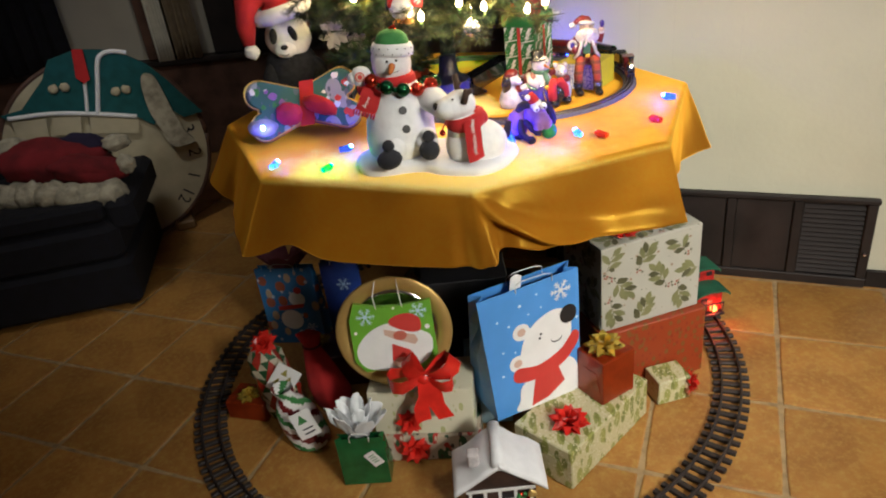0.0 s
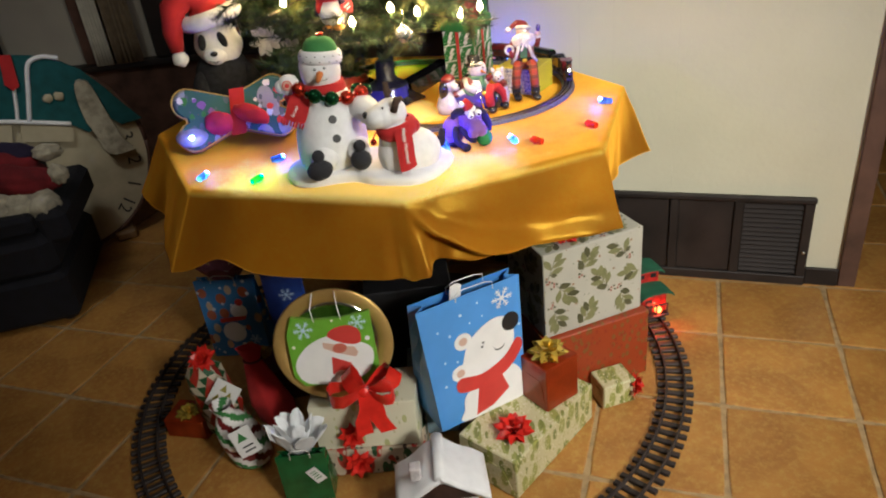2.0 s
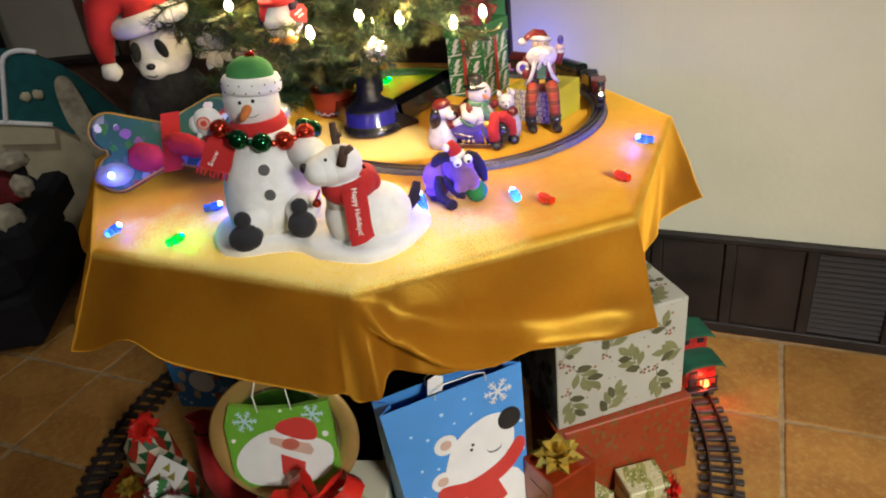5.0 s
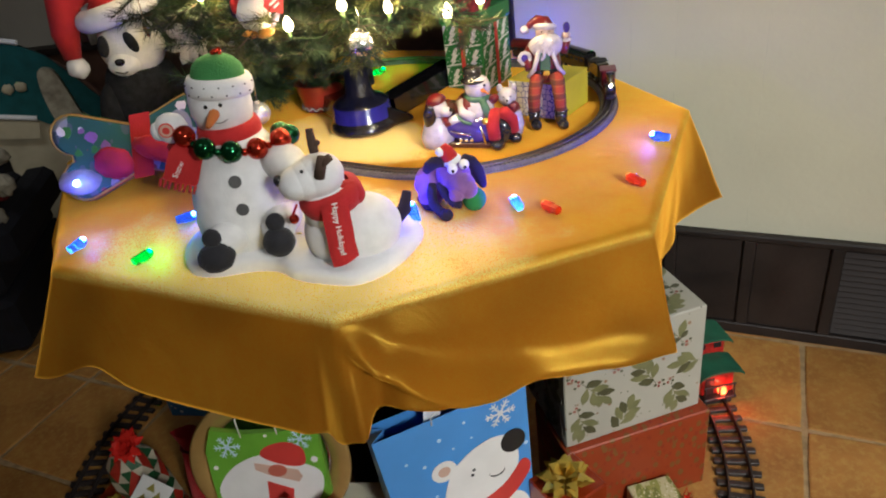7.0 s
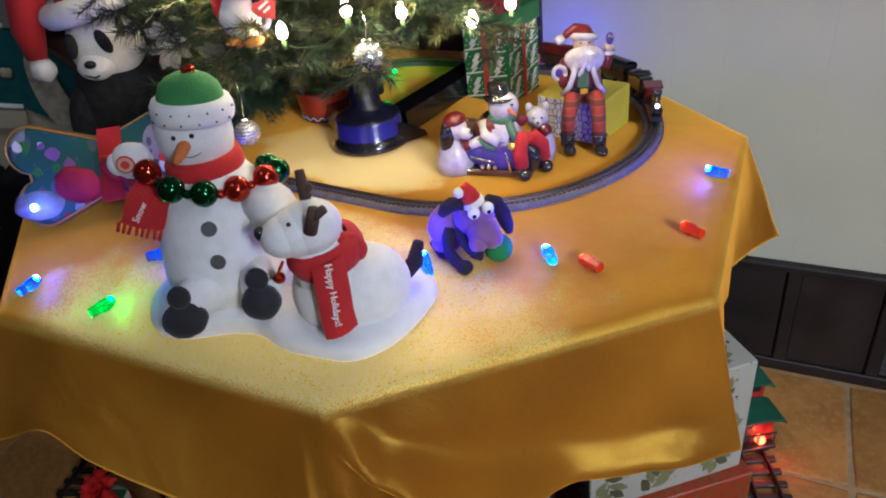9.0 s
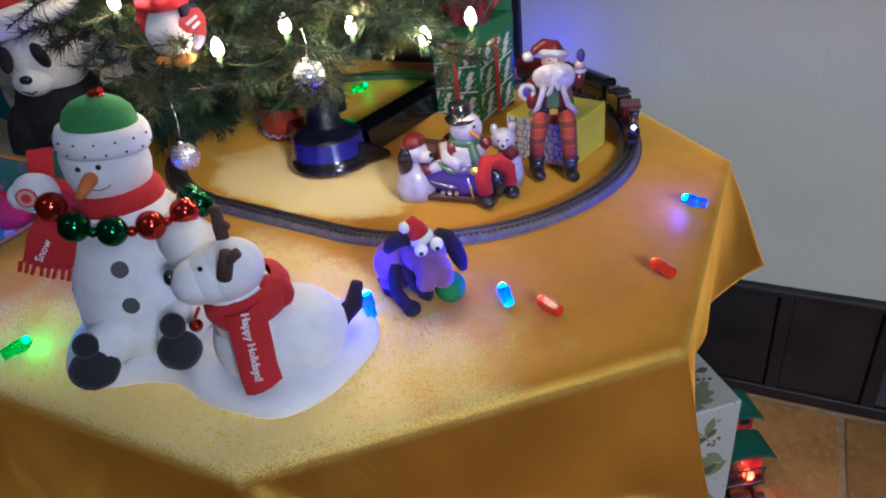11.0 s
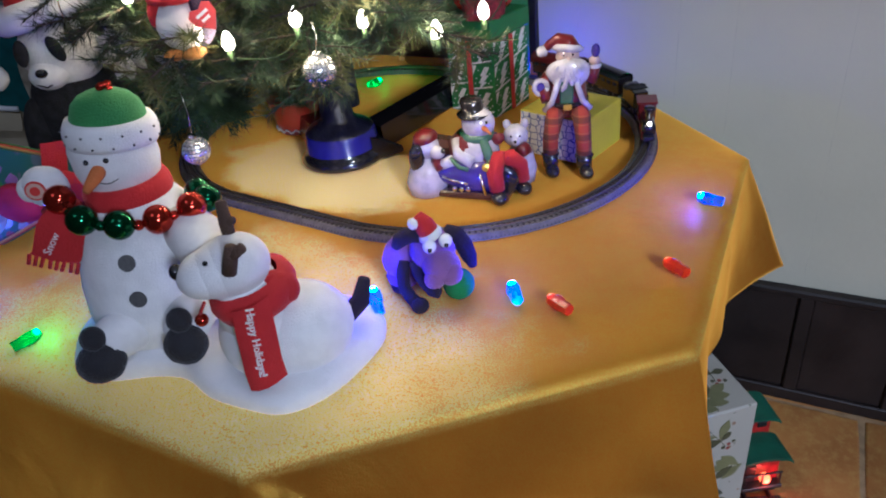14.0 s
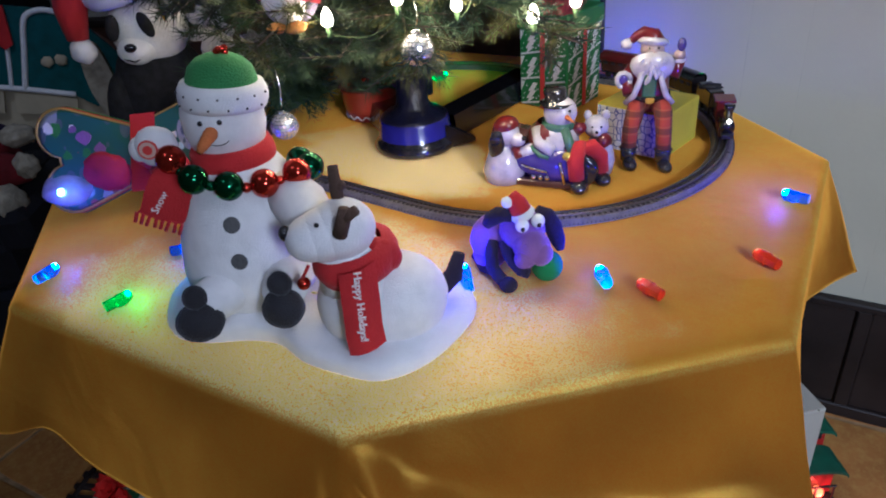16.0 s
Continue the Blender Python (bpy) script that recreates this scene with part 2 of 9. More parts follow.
    nt.links.new(shine.outputs["Result"], gloss.inputs["Color"])
    nt.links.new(down_unit.outputs["Vector"], gloss.inputs["Normal"])
    under = nt.nodes.new("ShaderNodeAddShader")
    nt.links.new(p.outputs["BSDF"], under.inputs[0])
    nt.links.new(gloss.outputs["BSDF"], under.inputs[1])
    both = nt.nodes.new("ShaderNodeAddShader")
    nt.links.new(under.outputs["Shader"], both.inputs[0])
    nt.links.new(pile.outputs["BSDF"], both.inputs[1])
    # on the top the gloss normal is leaned to catch a highlight, palest in both patches
    lie = nt.nodes.new("ShaderNodeVectorMath")
    lie.operation = "ADD"
    lie.inputs[1].default_value = (0.644, -0.671, 0.0)
    nt.links.new(dent.outputs["Normal"], lie.inputs[0])
    lie_unit = nt.nodes.new("ShaderNodeVectorMath")
    lie_unit.operation = "NORMALIZE"
    nt.links.new(lie.outputs["Vector"], lie_unit.inputs[0])
    strands = nt.nodes.new("ShaderNodeBump")
    strands.inputs["Strength"].default_value, strands.inputs["Distance"].default_value = 0.6, 0.003
    nt.links.new(grain.outputs["Fac"], strands.inputs["Height"])
    nt.links.new(lie_unit.outputs["Vector"], strands.inputs["Normal"])
    nap_gloss = nt.nodes.new("ShaderNodeBsdfAnisotropic")
    nap_gloss.inputs["Roughness"].default_value = 0.40
    nap_tone = nt.nodes.new("ShaderNodeMix")
    nap_tone.data_type = "RGBA"
    nap_tone.inputs["A"].default_value = (0.145, 0.090, 0.0065, 1)
    sparkle = nt.nodes.new("ShaderNodeMix")
    sparkle.data_type = "RGBA"
    sparkle.inputs["A"].default_value, sparkle.inputs["B"].default_value = (0.17, 0.140, 0.032, 1), (0.78, 0.72, 0.33, 1)
    nt.links.new(fleck.outputs["Result"], sparkle.inputs["Factor"])
    nt.links.new(sparkle.outputs["Result"], nap_tone.inputs["B"])
    nt.links.new(sheen_or_rubbed.outputs["Value"], nap_tone.inputs["Factor"])
    on_top = nt.nodes.new("ShaderNodeMix")
    on_top.data_type = "RGBA"
    on_top.inputs["A"].default_value = (0.0, 0.0, 0.0, 1)
    nt.links.new(flat.outputs["Result"], on_top.inputs["Factor"])
    nt.links.new(nap_tone.outputs["Result"], on_top.inputs["B"])
    nt.links.new(on_top.outputs["Result"], nap_gloss.inputs["Color"])
    nt.links.new(strands.outputs["Normal"], nap_gloss.inputs["Normal"])
    rich = nt.nodes.new("ShaderNodeAddShader")
    nt.links.new(both.outputs["Shader"], rich.inputs[0])
    nt.links.new(nap_gloss.outputs["BSDF"], rich.inputs[1])
    nt.links.new(rich.outputs["Shader"], nt.nodes["Material Output"].inputs["Surface"])
    return m


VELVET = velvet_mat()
PLUSH_WHITE = mat("white_plush", (0.78, 0.78, 0.78), 0.95, var=0.05, scale=60, bump=0.35, bscale=700, sheen=0.25, tint=(1, 1, 1))
SNOW_WHITE = mat("white_fleece", (0.76, 0.76, 0.77), 0.95, var=0.04, scale=40, bump=0.35, bscale=420, sheen=0.4, tint=(1, 1, 1))
PLUSH_BLACK = mat("black_plush", (0.025, 0.025, 0.03), 0.95, var=0.2, bump=0.5, bscale=500, sheen=0.3, tint=(.5, .5, .55))
PLUSH_GREY = mat("grey_felt", (0.11, 0.11, 0.11), 0.95, var=0.15, bump=0.4)
PLUSH_BROWN = mat("brown_felt", (0.075, 0.045, 0.03), 0.95, var=0.15, bump=0.4, sheen=0.3)
RED_FELT = mat("red_felt", (0.48, 0.020, 0.020), 0.9, var=0.12, bump=0.4, bscale=500, sheen=0.3, tint=(1, .3, .3))
GREEN_FELT = mat("green_felt", (0.055, 0.22, 0.06), 0.9, var=0.12, bump=0.4, bscale=500, sheen=0.3, tint=(.4, 1, .4))
ORANGE_FELT = mat("orange_felt", (0.55, 0.17, 0.04), 0.9, var=0.12, bump=0.4)
PURPLE_PLUSH = mat("purple_plush", (0.25, 0.12, 0.36), 0.9, var=0.15, bump=0.5, bscale=500, sheen=0.6, tint=(.7, .5, 1))
NAVY_PLUSH = mat("navy_plush", (0.016, 0.010, 0.034), 0.9, var=0.15, bump=0.5, bscale=500, sheen=0.06, tint=(.5, .4, 1))
BALL_GREEN = mat("green_plush", (0.03, 0.22, 0.07), 0.9, var=0.15, bump=0.5, bscale=500)
PANDA_BLACK = mat("panda_black_fur", (0.018, 0.018, 0.020), 0.95, var=0.3, scale=90, bump=0.5, bscale=400, sheen=0.02, tint=(.6, .6, .6))
PANDA_WHITE = mat("panda_white_fur", (0.82, 0.80, 0.76), 0.95, var=0.05, scale=90, bump=0.6, bscale=260, sheen=0.4, tint=(1, 1, 1))
EYE_WHITE = mat("eye_white", (0.85, 0.85, 0.85), 0.25, var=0.02, bump=0, coat=0.4)
EYE_BLACK = mat("eye_black", (0.012, 0.012, 0.014), 0.2, var=0.02, bump=0, coat=0.4)
WRITING = mat("white_stitching", (0.82, 0.80, 0.78), 0.8, var=0.05, bump=0)
BEAD_RED = mat("red_glass_bead", (0.52, 0.045, 0.02), 0.12, metal=0.85, var=0.1, bump=0)
BEAD_GREEN = mat("green_glass_bead", (0.01, 0.085, 0.03), 0.12, metal=0.85, var=0.1, bump=0)
CERAMIC_WHITE = mat("white_glaze", (0.56, 0.52, 0.52), 0.2, var=0.14, scale=90, bump=0.03, coat=0.7)
CERAMIC_BLACK = mat("black_glaze", (0.02, 0.018, 0.018), 0.15, var=0.1, bump=0.03, coat=0.7)
CERAMIC_RED = mat("red_glaze", (0.15, 0.012, 0.012), 0.28, var=0.15, bump=0.03, coat=0.6)
CERAMIC_BROWN = mat("brown_glaze", (0.10, 0.04, 0.025), 0.2, var=0.2, bump=0.03, coat=0.6)
CERAMIC_BLUE = mat("blue_violet_glaze", (0.075, 0.05, 0.27), 0.10, var=0.2, bump=0.03, coat=0.8)
CERAMIC_GREEN = mat("green_glaze", (0.08, 0.18, 0.10), 0.2, var=0.2, bump=0.03, coat=0.6)
CERAMIC_SKIN = mat("pink_glaze", (0.50, 0.36, 0.31), 0.3, var=0.08, bump=0.03, coat=0.4)


def tartan_mat():
    """Red cloth with dark bands along and across the leg."""
    m = mat("tartan_cloth", (0.34, 0.045, 0.022), 0.9, var=0.1, bump=0.3, bscale=600)
    nt = m.node_tree
    b = next(n for n in nt.nodes if n.type == "BSDF_PRINCIPLED")
    tc = nt.nodes.new("ShaderNodeTexCoord")
    last = None
    for axis, scale, lo, colour in (("Z", 14, 0.70, (0.035, 0.040, 0.022, 1)), ("X", 16, 0.72, (0.045, 0.035, 0.022, 1)), ("Z", 28, 0.96, (0.36, 0.27, 0.07, 1))):
        w = nt.nodes.new("ShaderNodeTexWave")
        w.bands_direction = axis
        w.inputs["Scale"].default_value, w.inputs["Distortion"].default_value = scale, 0.4
        nt.links.new(tc.outputs["Object"], w.inputs["Vector"])
        r = nt.nodes.new("ShaderNodeMapRange")
        r.inputs["From Min"].default_value, r.inputs["From Max"].default_value, r.inputs["To Max"].default_value = lo, lo + 0.08, 0.55
        nt.links.new(w.outputs["Fac"], r.inputs["Value"])
        x = nt.nodes.new("ShaderNodeMix")
        x.data_type = "RGBA"
        x.inputs["A"].default_value, x.inputs["B"].default_value = (0.34, 0.045, 0.022, 1), colour
        nt.links.new(r.outputs["Result"], x.inputs["Factor"])
        if last:
            nt.links.new(last.outputs["Result"], x.inputs["A"])
        last = x
    nt.links.new(last.outputs["Result"], b.inputs["Base Color"])
    return m


TARTAN = tartan_mat()
GOLD = mat("gold_foil", (0.86, 0.62, 0.10), 0.20, metal=0.65, var=0.12, bump=0.05, coat=0.6)
GOLD_MATT = mat("gold_lacquer", (0.70, 0.46, 0.15), 0.38, metal=0.6, var=0.12, scale=12, bump=0.08, bscale=150)
SILVER = mat("silver_foil", (0.78, 0.78, 0.80), 0.12, metal=1.0, var=0.08, bump=0)
RED_RIBBON = mat("red_satin_ribbon", (0.68, 0.026, 0.016), 0.25, var=0.15, bump=0.03, coat=0.4)
RED_FOIL = mat("red_foil_paper", (0.30, 0.034, 0.005), 0.3, metal=0.35, var=0.15, bump=0.1, bscale=30, coat=0.3)
MIRROR_TILE = mat("mirror_tile", (0.90, 0.90, 0.92), 0.26, metal=0.75, var=0.02, bump=0)
BLACK_PLASTIC = mat("black_plastic", (0.014, 0.014, 0.016), 0.4, var=0.2, bump=0.05)
BLACK_GLOSS = mat("black_enamel", (0.010, 0.010, 0.014), 0.22, var=0.2, bump=0.03, coat=0.5)
RAIL_METAL = mat("nickel_rail", (0.42, 0.42, 0.43), 0.3, metal=1.0, var=0.1, bump=0)
ROADBED = mat("grey_plastic_roadbed", (0.15, 0.135, 0.125), 0.55, var=0.2, scale=80, bump=0.5, bscale=500)
TIE_BROWN = mat("dark_brown_plastic_tie", (0.035, 0.026, 0.023), 0.5, var=0.2, bump=0.1)
PAPER_WHITE = mat("white_paper", (0.80, 0.80, 0.78), 0.7, var=0.05, bump=0.1, bscale=60)
TISSUE = mat("white_tissue_paper", (0.82, 0.84, 0.86), 0.8, var=0.05, bump=0.5, bscale=90)
TISSUE_PINK = mat("pink_tissue_paper", (0.42, 0.16, 0.22), 0.8, var=0.2, bump=0.5, bscale=90)
BLUE_PAPER = mat("sky_blue_paper", (0.085, 0.30, 0.72), 0.4, var=0.06, scale=10, bump=0.15, bscale=18, coat=0.2)
BLUE_PAPER_DARK = mat("royal_blue_paper", (0.03, 0.07, 0.33), 0.4, var=0.15, bump=0.1, bscale=20, coat=0.2)
PRINT_WHITE = mat("white_print", (0.78, 0.77, 0.75), 0.45, var=0.03, bump=0)
PRINT_BLACK = mat("black_print", (0.015, 0.015, 0.018), 0.45, var=0.03, bump=0)
PRINT_RED = mat("red_print", (0.58, 0.05, 0.04), 0.45, var=0.05, bump=0)
PRINT_PINK = mat("pink_print", (0.62, 0.42, 0.33), 0.45, var=0.05, bump=0)
PRINT_PALE_BLUE = mat("pale_blue_print", (0.55, 0.72, 0.88), 0.45, var=0.03, bump=0)
GREEN_PAPER = mat("grass_green_paper", (0.16, 0.40, 0.035), 0.4, var=0.08, bump=0.1, bscale=20, coat=0.2)
GREEN_FOIL = mat("dark_green_bag_paper", (0.012, 0.12, 0.035), 0.25, var=0.2, bump=0.15, bscale=25, coat=0.5)
OLIVE, OLIVE_DARK, BERRY = (0.17, 0.17, 0.075), (0.075, 0.075, 0.035), (0.24, 0.06, 0.04)
LEAF_PAPER = printed("white_sprig_paper", (0.36, 0.346, 0.29), [(38, 0.13, 1, (30, 0, 50), (0.22, 0.13, 0.07)), (60, 0.09, 1, (10, 40, 20), OLIVE_DARK)])
LEAF_OLIVE = mat("olive_print", OLIVE, 0.45, var=0.15, bump=0)
LEAF_DARK = mat("dark_olive_print", OLIVE_DARK, 0.45, var=0.15, bump=0)
LEAF_RED = mat("berry_print", BERRY, 0.45, var=0.1, bump=0)
HOLLY_PAPER = printed("pale_green_paper_with_leaves", (0.50, 0.46, 0.27), [
    (17, 0.40, 2.6, (20, 30, 35), (0.26, 0.27, 0.07)), (19, 0.34, 2.8, (-30, 10, -50), (0.17, 0.19, 0.045)), (70, 0.26, 2.2, (0, 0, 60), (0.36, 0.34, 0.13)), (120, 0.26, 1, (40, 0, 20), (0.60, 0.56, 0.38))])
RED_DAMASK = printed("red_damask_paper", (0.255, 0.036, 0.007), [
    (38, 0.34, 1.5, (20, 30, 35), (0.17, 0.070, 0.016)), (46, 0.26, 1.5, (-30, 10, -50), (0.21, 0.023, 0.007))], rough=0.5, coat=0.0)
CREAM_PAPER = printed("cream_paper_with_trees", (0.66, 0.63, 0.47), [(16, 0.22, 2.2, (20, 30, 35), (0.44, 0.45, 0.20)), (26, 0.16, 2.4, (-20, 50, 5), (0.50, 0.48, 0.28))])
MIXED_PAPER = printed("red_green_figured_paper", (0.48, 0.40, 0.30), [
    (13, 0.42, 2.6, (20, 30, 35), (0.40, 0.035, 0.025)), (15, 0.40, 2.2, (-30, 10, -50), (0.02, 0.07, 0.03)), (30, 0.26, 2.4, (40, 0, 10), (0.5, 0.42, 0.32)), (26, 0.22, 1.8, (70, 20, 10), (0.05, 0.03, 0.025))])
SNOWMAN_PAPER = printed("blue_figured_bag_paper", (0.04, 0.20, 0.48), [
    (16, 0.30, 1.2, (20, 30, 35), (0.35, 0.10, 0.05)), (34, 0.2, 1, (0, 0, 0), (0.55, 0.62, 0.7)), (14, 0.24, 1.5, (60, 20, -20), (0.5, 0.38, 0.25))])
TIN_PRINT = printed("printed_wrap", (0.030, 0.115, 0.100), [
    (15, 0.42, 1.4, (20, 30, 35), (0.30, 0.32, 0.38)), (26, 0.30, 1.8, (-30, 10, -50), (0.09, 0.12, 0.16)), (40, 0.20, 1, (0, 0, 0), (0.22, 0.05, 0.06))], coat=0.6)


def lattice_mat():
    """White paper covered with a net of rounded blue cells."""
    m = mat("blue_lattice_paper", (0.66, 0.67, 0.74), 0.5, var=0.04, bump=0)
    nt = m.node_tree
    p = nt.nodes["Principled BSDF"]
    v = nt.nodes.new("ShaderNodeTexVoronoi")
    v.feature = "DISTANCE_TO_EDGE"
    v.inputs["Scale"].default_value, v.inputs["Randomness"].default_value = 100, 0.45
    nt.links.new(nt.nodes["Texture Coordinate"].outputs["Object"], v.inputs["Vector"])
    line = nt.nodes.new("ShaderNodeMath")
    line.operation = "LESS_THAN"
    line.inputs[1].default_value = 0.060
    nt.links.new(v.outputs["Distance"], line.inputs[0])
    mx = nt.nodes.new("ShaderNodeMix")
    mx.data_type = "RGBA"
    mx.inputs["B"].default_value = (0.10, 0.13, 0.40, 1)
    nt.links.new(line.outputs["Value"], mx.inputs["Factor"])
    nt.links.new(p.inputs["Base Color"].links[0].from_socket, mx.inputs["A"])
    nt.links.new(mx.outputs["Result"], p.inputs["Base Color"])
    return m


PAPER_RED = mat("glossy_red_paper", (0.36, 0.028, 0.014), 0.35, var=0.15, bump=0.1, bscale=60, coat=0.3)
PAPER_WHITE = mat("glossy_cream_paper", (0.52, 0.46, 0.34), 0.35, var=0.15, bump=0.1, bscale=60, coat=0.3)
PAPER_GREEN = mat("glossy_green_paper", (0.018, 0.085, 0.030), 0.35, var=0.2, bump=0.1, bscale=60, coat=0.3)
MAROON_TIE = mat("maroon_cord", (0.12, 0.012, 0.012), 0.8, bump=0.3)
LILAC_FILM = mat("lilac_plastic", (0.55, 0.50, 0.74), 0.25, var=0.2, scale=40, bump=0.2, bscale=40, coat=0.5, trans=0.25)
LATTICE_PAPER = lattice_mat()
YELLOW_PAPER = mat("yellow_card", (0.55, 0.47, 0.025), 0.5, var=0.08, bump=0.05)
TOWER_GREEN = mat("dark_green_card", (0.030, 0.19, 0.045), 0.4, var=0.12, bump=0.05, coat=0.3)
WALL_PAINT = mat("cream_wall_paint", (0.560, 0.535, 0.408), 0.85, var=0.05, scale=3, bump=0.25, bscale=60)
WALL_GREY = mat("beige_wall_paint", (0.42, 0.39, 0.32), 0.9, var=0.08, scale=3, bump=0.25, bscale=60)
CEIL_PAINT = mat("white_ceiling_paint", (0.72, 0.70, 0.65), 0.9, var=0.04, scale=3, bump=0.2, bscale=80)
DARK_WOOD = mat("dark_stained_wood", (0.020, 0.014, 0.012), 0.55, var=0.35, scale=9, bump=0.2, bscale=90)
BROWN_WOOD = mat("brown_stained_wood", (0.115, 0.060, 0.042), 0.5, var=0.3, scale=9, bump=0.2, bscale=90)
PINE = mat("pine_wood", (0.34, 0.19, 0.08), 0.55, var=0.2, scale=18, bump=0.15, bscale=80)
GROUT = mat("sandy_grout", (0.40, 0.275, 0.135), 0.95, var=0.2, scale=30, bump=0.5, bscale=160)
TILE = random_tone(speckled(mat("terracotta_tile", (0.40, 0.190, 0.044), 0.45, var=0.22, scale=7, bump=0.28, bscale=40, coat=0.10, c2=(0.25, 0.100, 0.024)), 46, 0.60, (0.47, 0.30, 0.075)), 0.14)
CURTAIN_WHITE = mat("cream_curtain", (0.60, 0.57, 0.47), 0.95, var=0.1, bump=0.3)
CURTAIN_TAN = mat("tan_curtain", (0.20, 0.15, 0.09), 0.95, var=0.15, bump=0.3)
DARK_CLOTH = mat("midnight_blue_upholstery", (0.0035, 0.0035, 0.008), 0.9, var=0.3, bump=0.4)
TEAL_FELT = mat("teal_felt", (0.010, 0.085, 0.088), 0.95, var=0.15, bump=0.5, bscale=200)
# white fleece toned down, the dim corner's shade put into its colour
DIM_FLEECE = mat("dimmed_white_fleece", (0.42, 0.38, 0.28), 0.95, var=0.25, scale=30, bump=0.8, bscale=120)
CREAM_BOARD = mat("cream_painted_board", (0.48, 0.42, 0.28), 0.7, var=0.12, scale=10, bump=0.2)
NEEDLE = mat("pine_needles", (0.027, 0.060, 0.017), 0.75, var=0.45, scale=9, bump=0)
NEEDLE_LIGHT = mat("pale_pine_needles", (0.100, 0.112, 0.024), 0.75, var=0.3, scale=9, bump=0)
BARK = mat("brown_stem", (0.05, 0.032, 0.02), 0.8, var=0.3, bump=0.3)
GLASS_BLUE = mat("blue_bulb_plastic", (0.10, 0.30, 0.95), 0.12, var=0.0, bump=0, trans=0.85)
GLASS_GREEN = mat("green_bulb_plastic", (0.06, 0.75, 0.12), 0.12, var=0.0, bump=0, trans=0.85)
GLASS_RED = mat("red_bulb_plastic", (0.60, 0.035, 0.002), 0.15, var=0.0, bump=0, trans=0.35)
LED_BLUE = light_mat("blue_led", (0.16, 0.40, 1.0), 60)
LED_GREEN = light_mat("green_led", (0.06, 1.0, 0.16), 14)
LED_RED = light_mat("red_led", (1.0, 0.16, 0.03), 5)
LED_WARM = light_mat("warm_lamp", (1.0, 0.80, 0.46), 16)


# ---- building helpers ----
class Shape:
    """Collects vertices and faces of one mesh, with a material for each face."""

    def __init__(self):
        self.v, self.f, self.k, self.s, self.mats, self.marks = [], [], [], [], [], []

    def piece(self, name, label=""):
        """What is added from here on belongs to the part of that name."""
        self.marks.append((len(self.v), len(self.f), name, label))

    def add(self, verts, faces, m, smooth=True):
        if m not in self.mats:
            self.mats.append(m)
        k, n = self.mats.index(m), len(self.v)
        self.v += [tuple(p) for p in verts]
        for f in faces:
            self.f.append([i + n for i in f])
            self.k.append(k)
            self.s.append(smooth)
        return self

    def grid(self, rows, m, closed=False, smooth=True):
        """A sheet from rows of points of equal length."""
        w = len(rows[0])
        faces = []
        for i in range(len(rows) - 1):
            for j in range(w if closed else w - 1):
                a, b = i * w + j, i * w + (j + 1) % w
                faces.append((a, b, b + w, a + w))
        return self.add([p for r in rows for p in r], faces, m, smooth)

    def lathe(self, prof, m, at=Matrix(), seg=24, smooth=True):
        rows = [[at @ Vector((r * math.cos(2 * math.pi * j / seg), r * math.sin(2 * math.pi * j / seg), z)) for j in range(seg)] for r, z in prof]
        return self.grid(rows, m, True, smooth)

    def ell(self, c, r, m, turn=(0, 0, 0), seg=24, rings=14, lump=0.0):
        r = (r, r, r) if isinstance(r, (int, float)) else r
        at = pose(*c, *turn)
        rows = []
        for i in range(rings + 1):
            a = math.pi * i / rings
            row = []
            for j in range(seg):
                b = 2 * math.pi * j / seg
                d = Vector((math.sin(a) * math.cos(b), math.sin(a) * math.sin(b), -math.cos(a)))
                q = 1 + (lump * noise.noise(d * 2.2 + Vector(c) * 31) if lump else 0)
                row.append(at @ Vector((d.x * r[0] * q, d.y * r[1] * q, d.z * r[2] * q)))
            rows.append(row)
        return self.grid(rows, m, True)

    def box(self, size, m, at=Matrix(), bevel=0.002, mats=None):
        """A box with chamfered edges, centred on at; mats gives materials to its sides (+x, -x, +y, -y, +z, -z)."""
        h = [s / 2 for s in size]
        b = min(bevel, *[x * 0.45 for x in h])
        verts, faces, face_mat = [], [], []
        ids = {}
        for sx in (-1, 1):
            for sy in (-1, 1):
                for sz in (-1, 1):
                    for ax in range(3):
                        p = [sx * h[0], sy * h[1], sz * h[2]]
                        for o in range(3):
                            if o != ax:
                                p[o] -= (sx, sy, sz)[o] * b
                        ids[sx, sy, sz, ax] = len(verts)
                        verts.append(at @ Vector(p))
        for ax in range(3):
            u, w = (ax + 1) % 3, (ax + 2) % 3
            for s in (-1, 1):
                f = []
                for a, c in ((-1, -1), (1, -1), (1, 1), (-1, 1)):
                    q = [0, 0, 0]
                    q[ax], q[u], q[w] = s, a, c
                    f.append(ids[(*q, ax)])
                faces.append(f if s > 0 else f[::-1])
                face_mat.append(ax * 2 + (s < 0))
            for a in (-1, 1):
                for c in (-1, 1):
                    f = []
                    for e, which in ((-1, u), (1, u), (1, w), (-1, w)):
                        q = [0, 0, 0]
                        q[ax], q[u], q[w] = e, a, c
                        f.append(ids[(*q, which)])
                    faces.append(f if a * c < 0 else f[::-1])
                    face_mat.append(ax * 2)
        for sx in (-1, 1):
            for sy in (-1, 1):
                for sz in (-1, 1):
                    f = [ids[sx, sy, sz, a] for a in range(3)]
                    faces.append(f if sx * sy * sz > 0 else f[::-1])
                    face_mat.append(4)
        if not mats:
            return self.add(verts, faces, m, False)
        for i, side in enumerate(mats):
            self.add(verts, [f for f, k in zip(faces, face_mat) if k == i], side, False)
        return self

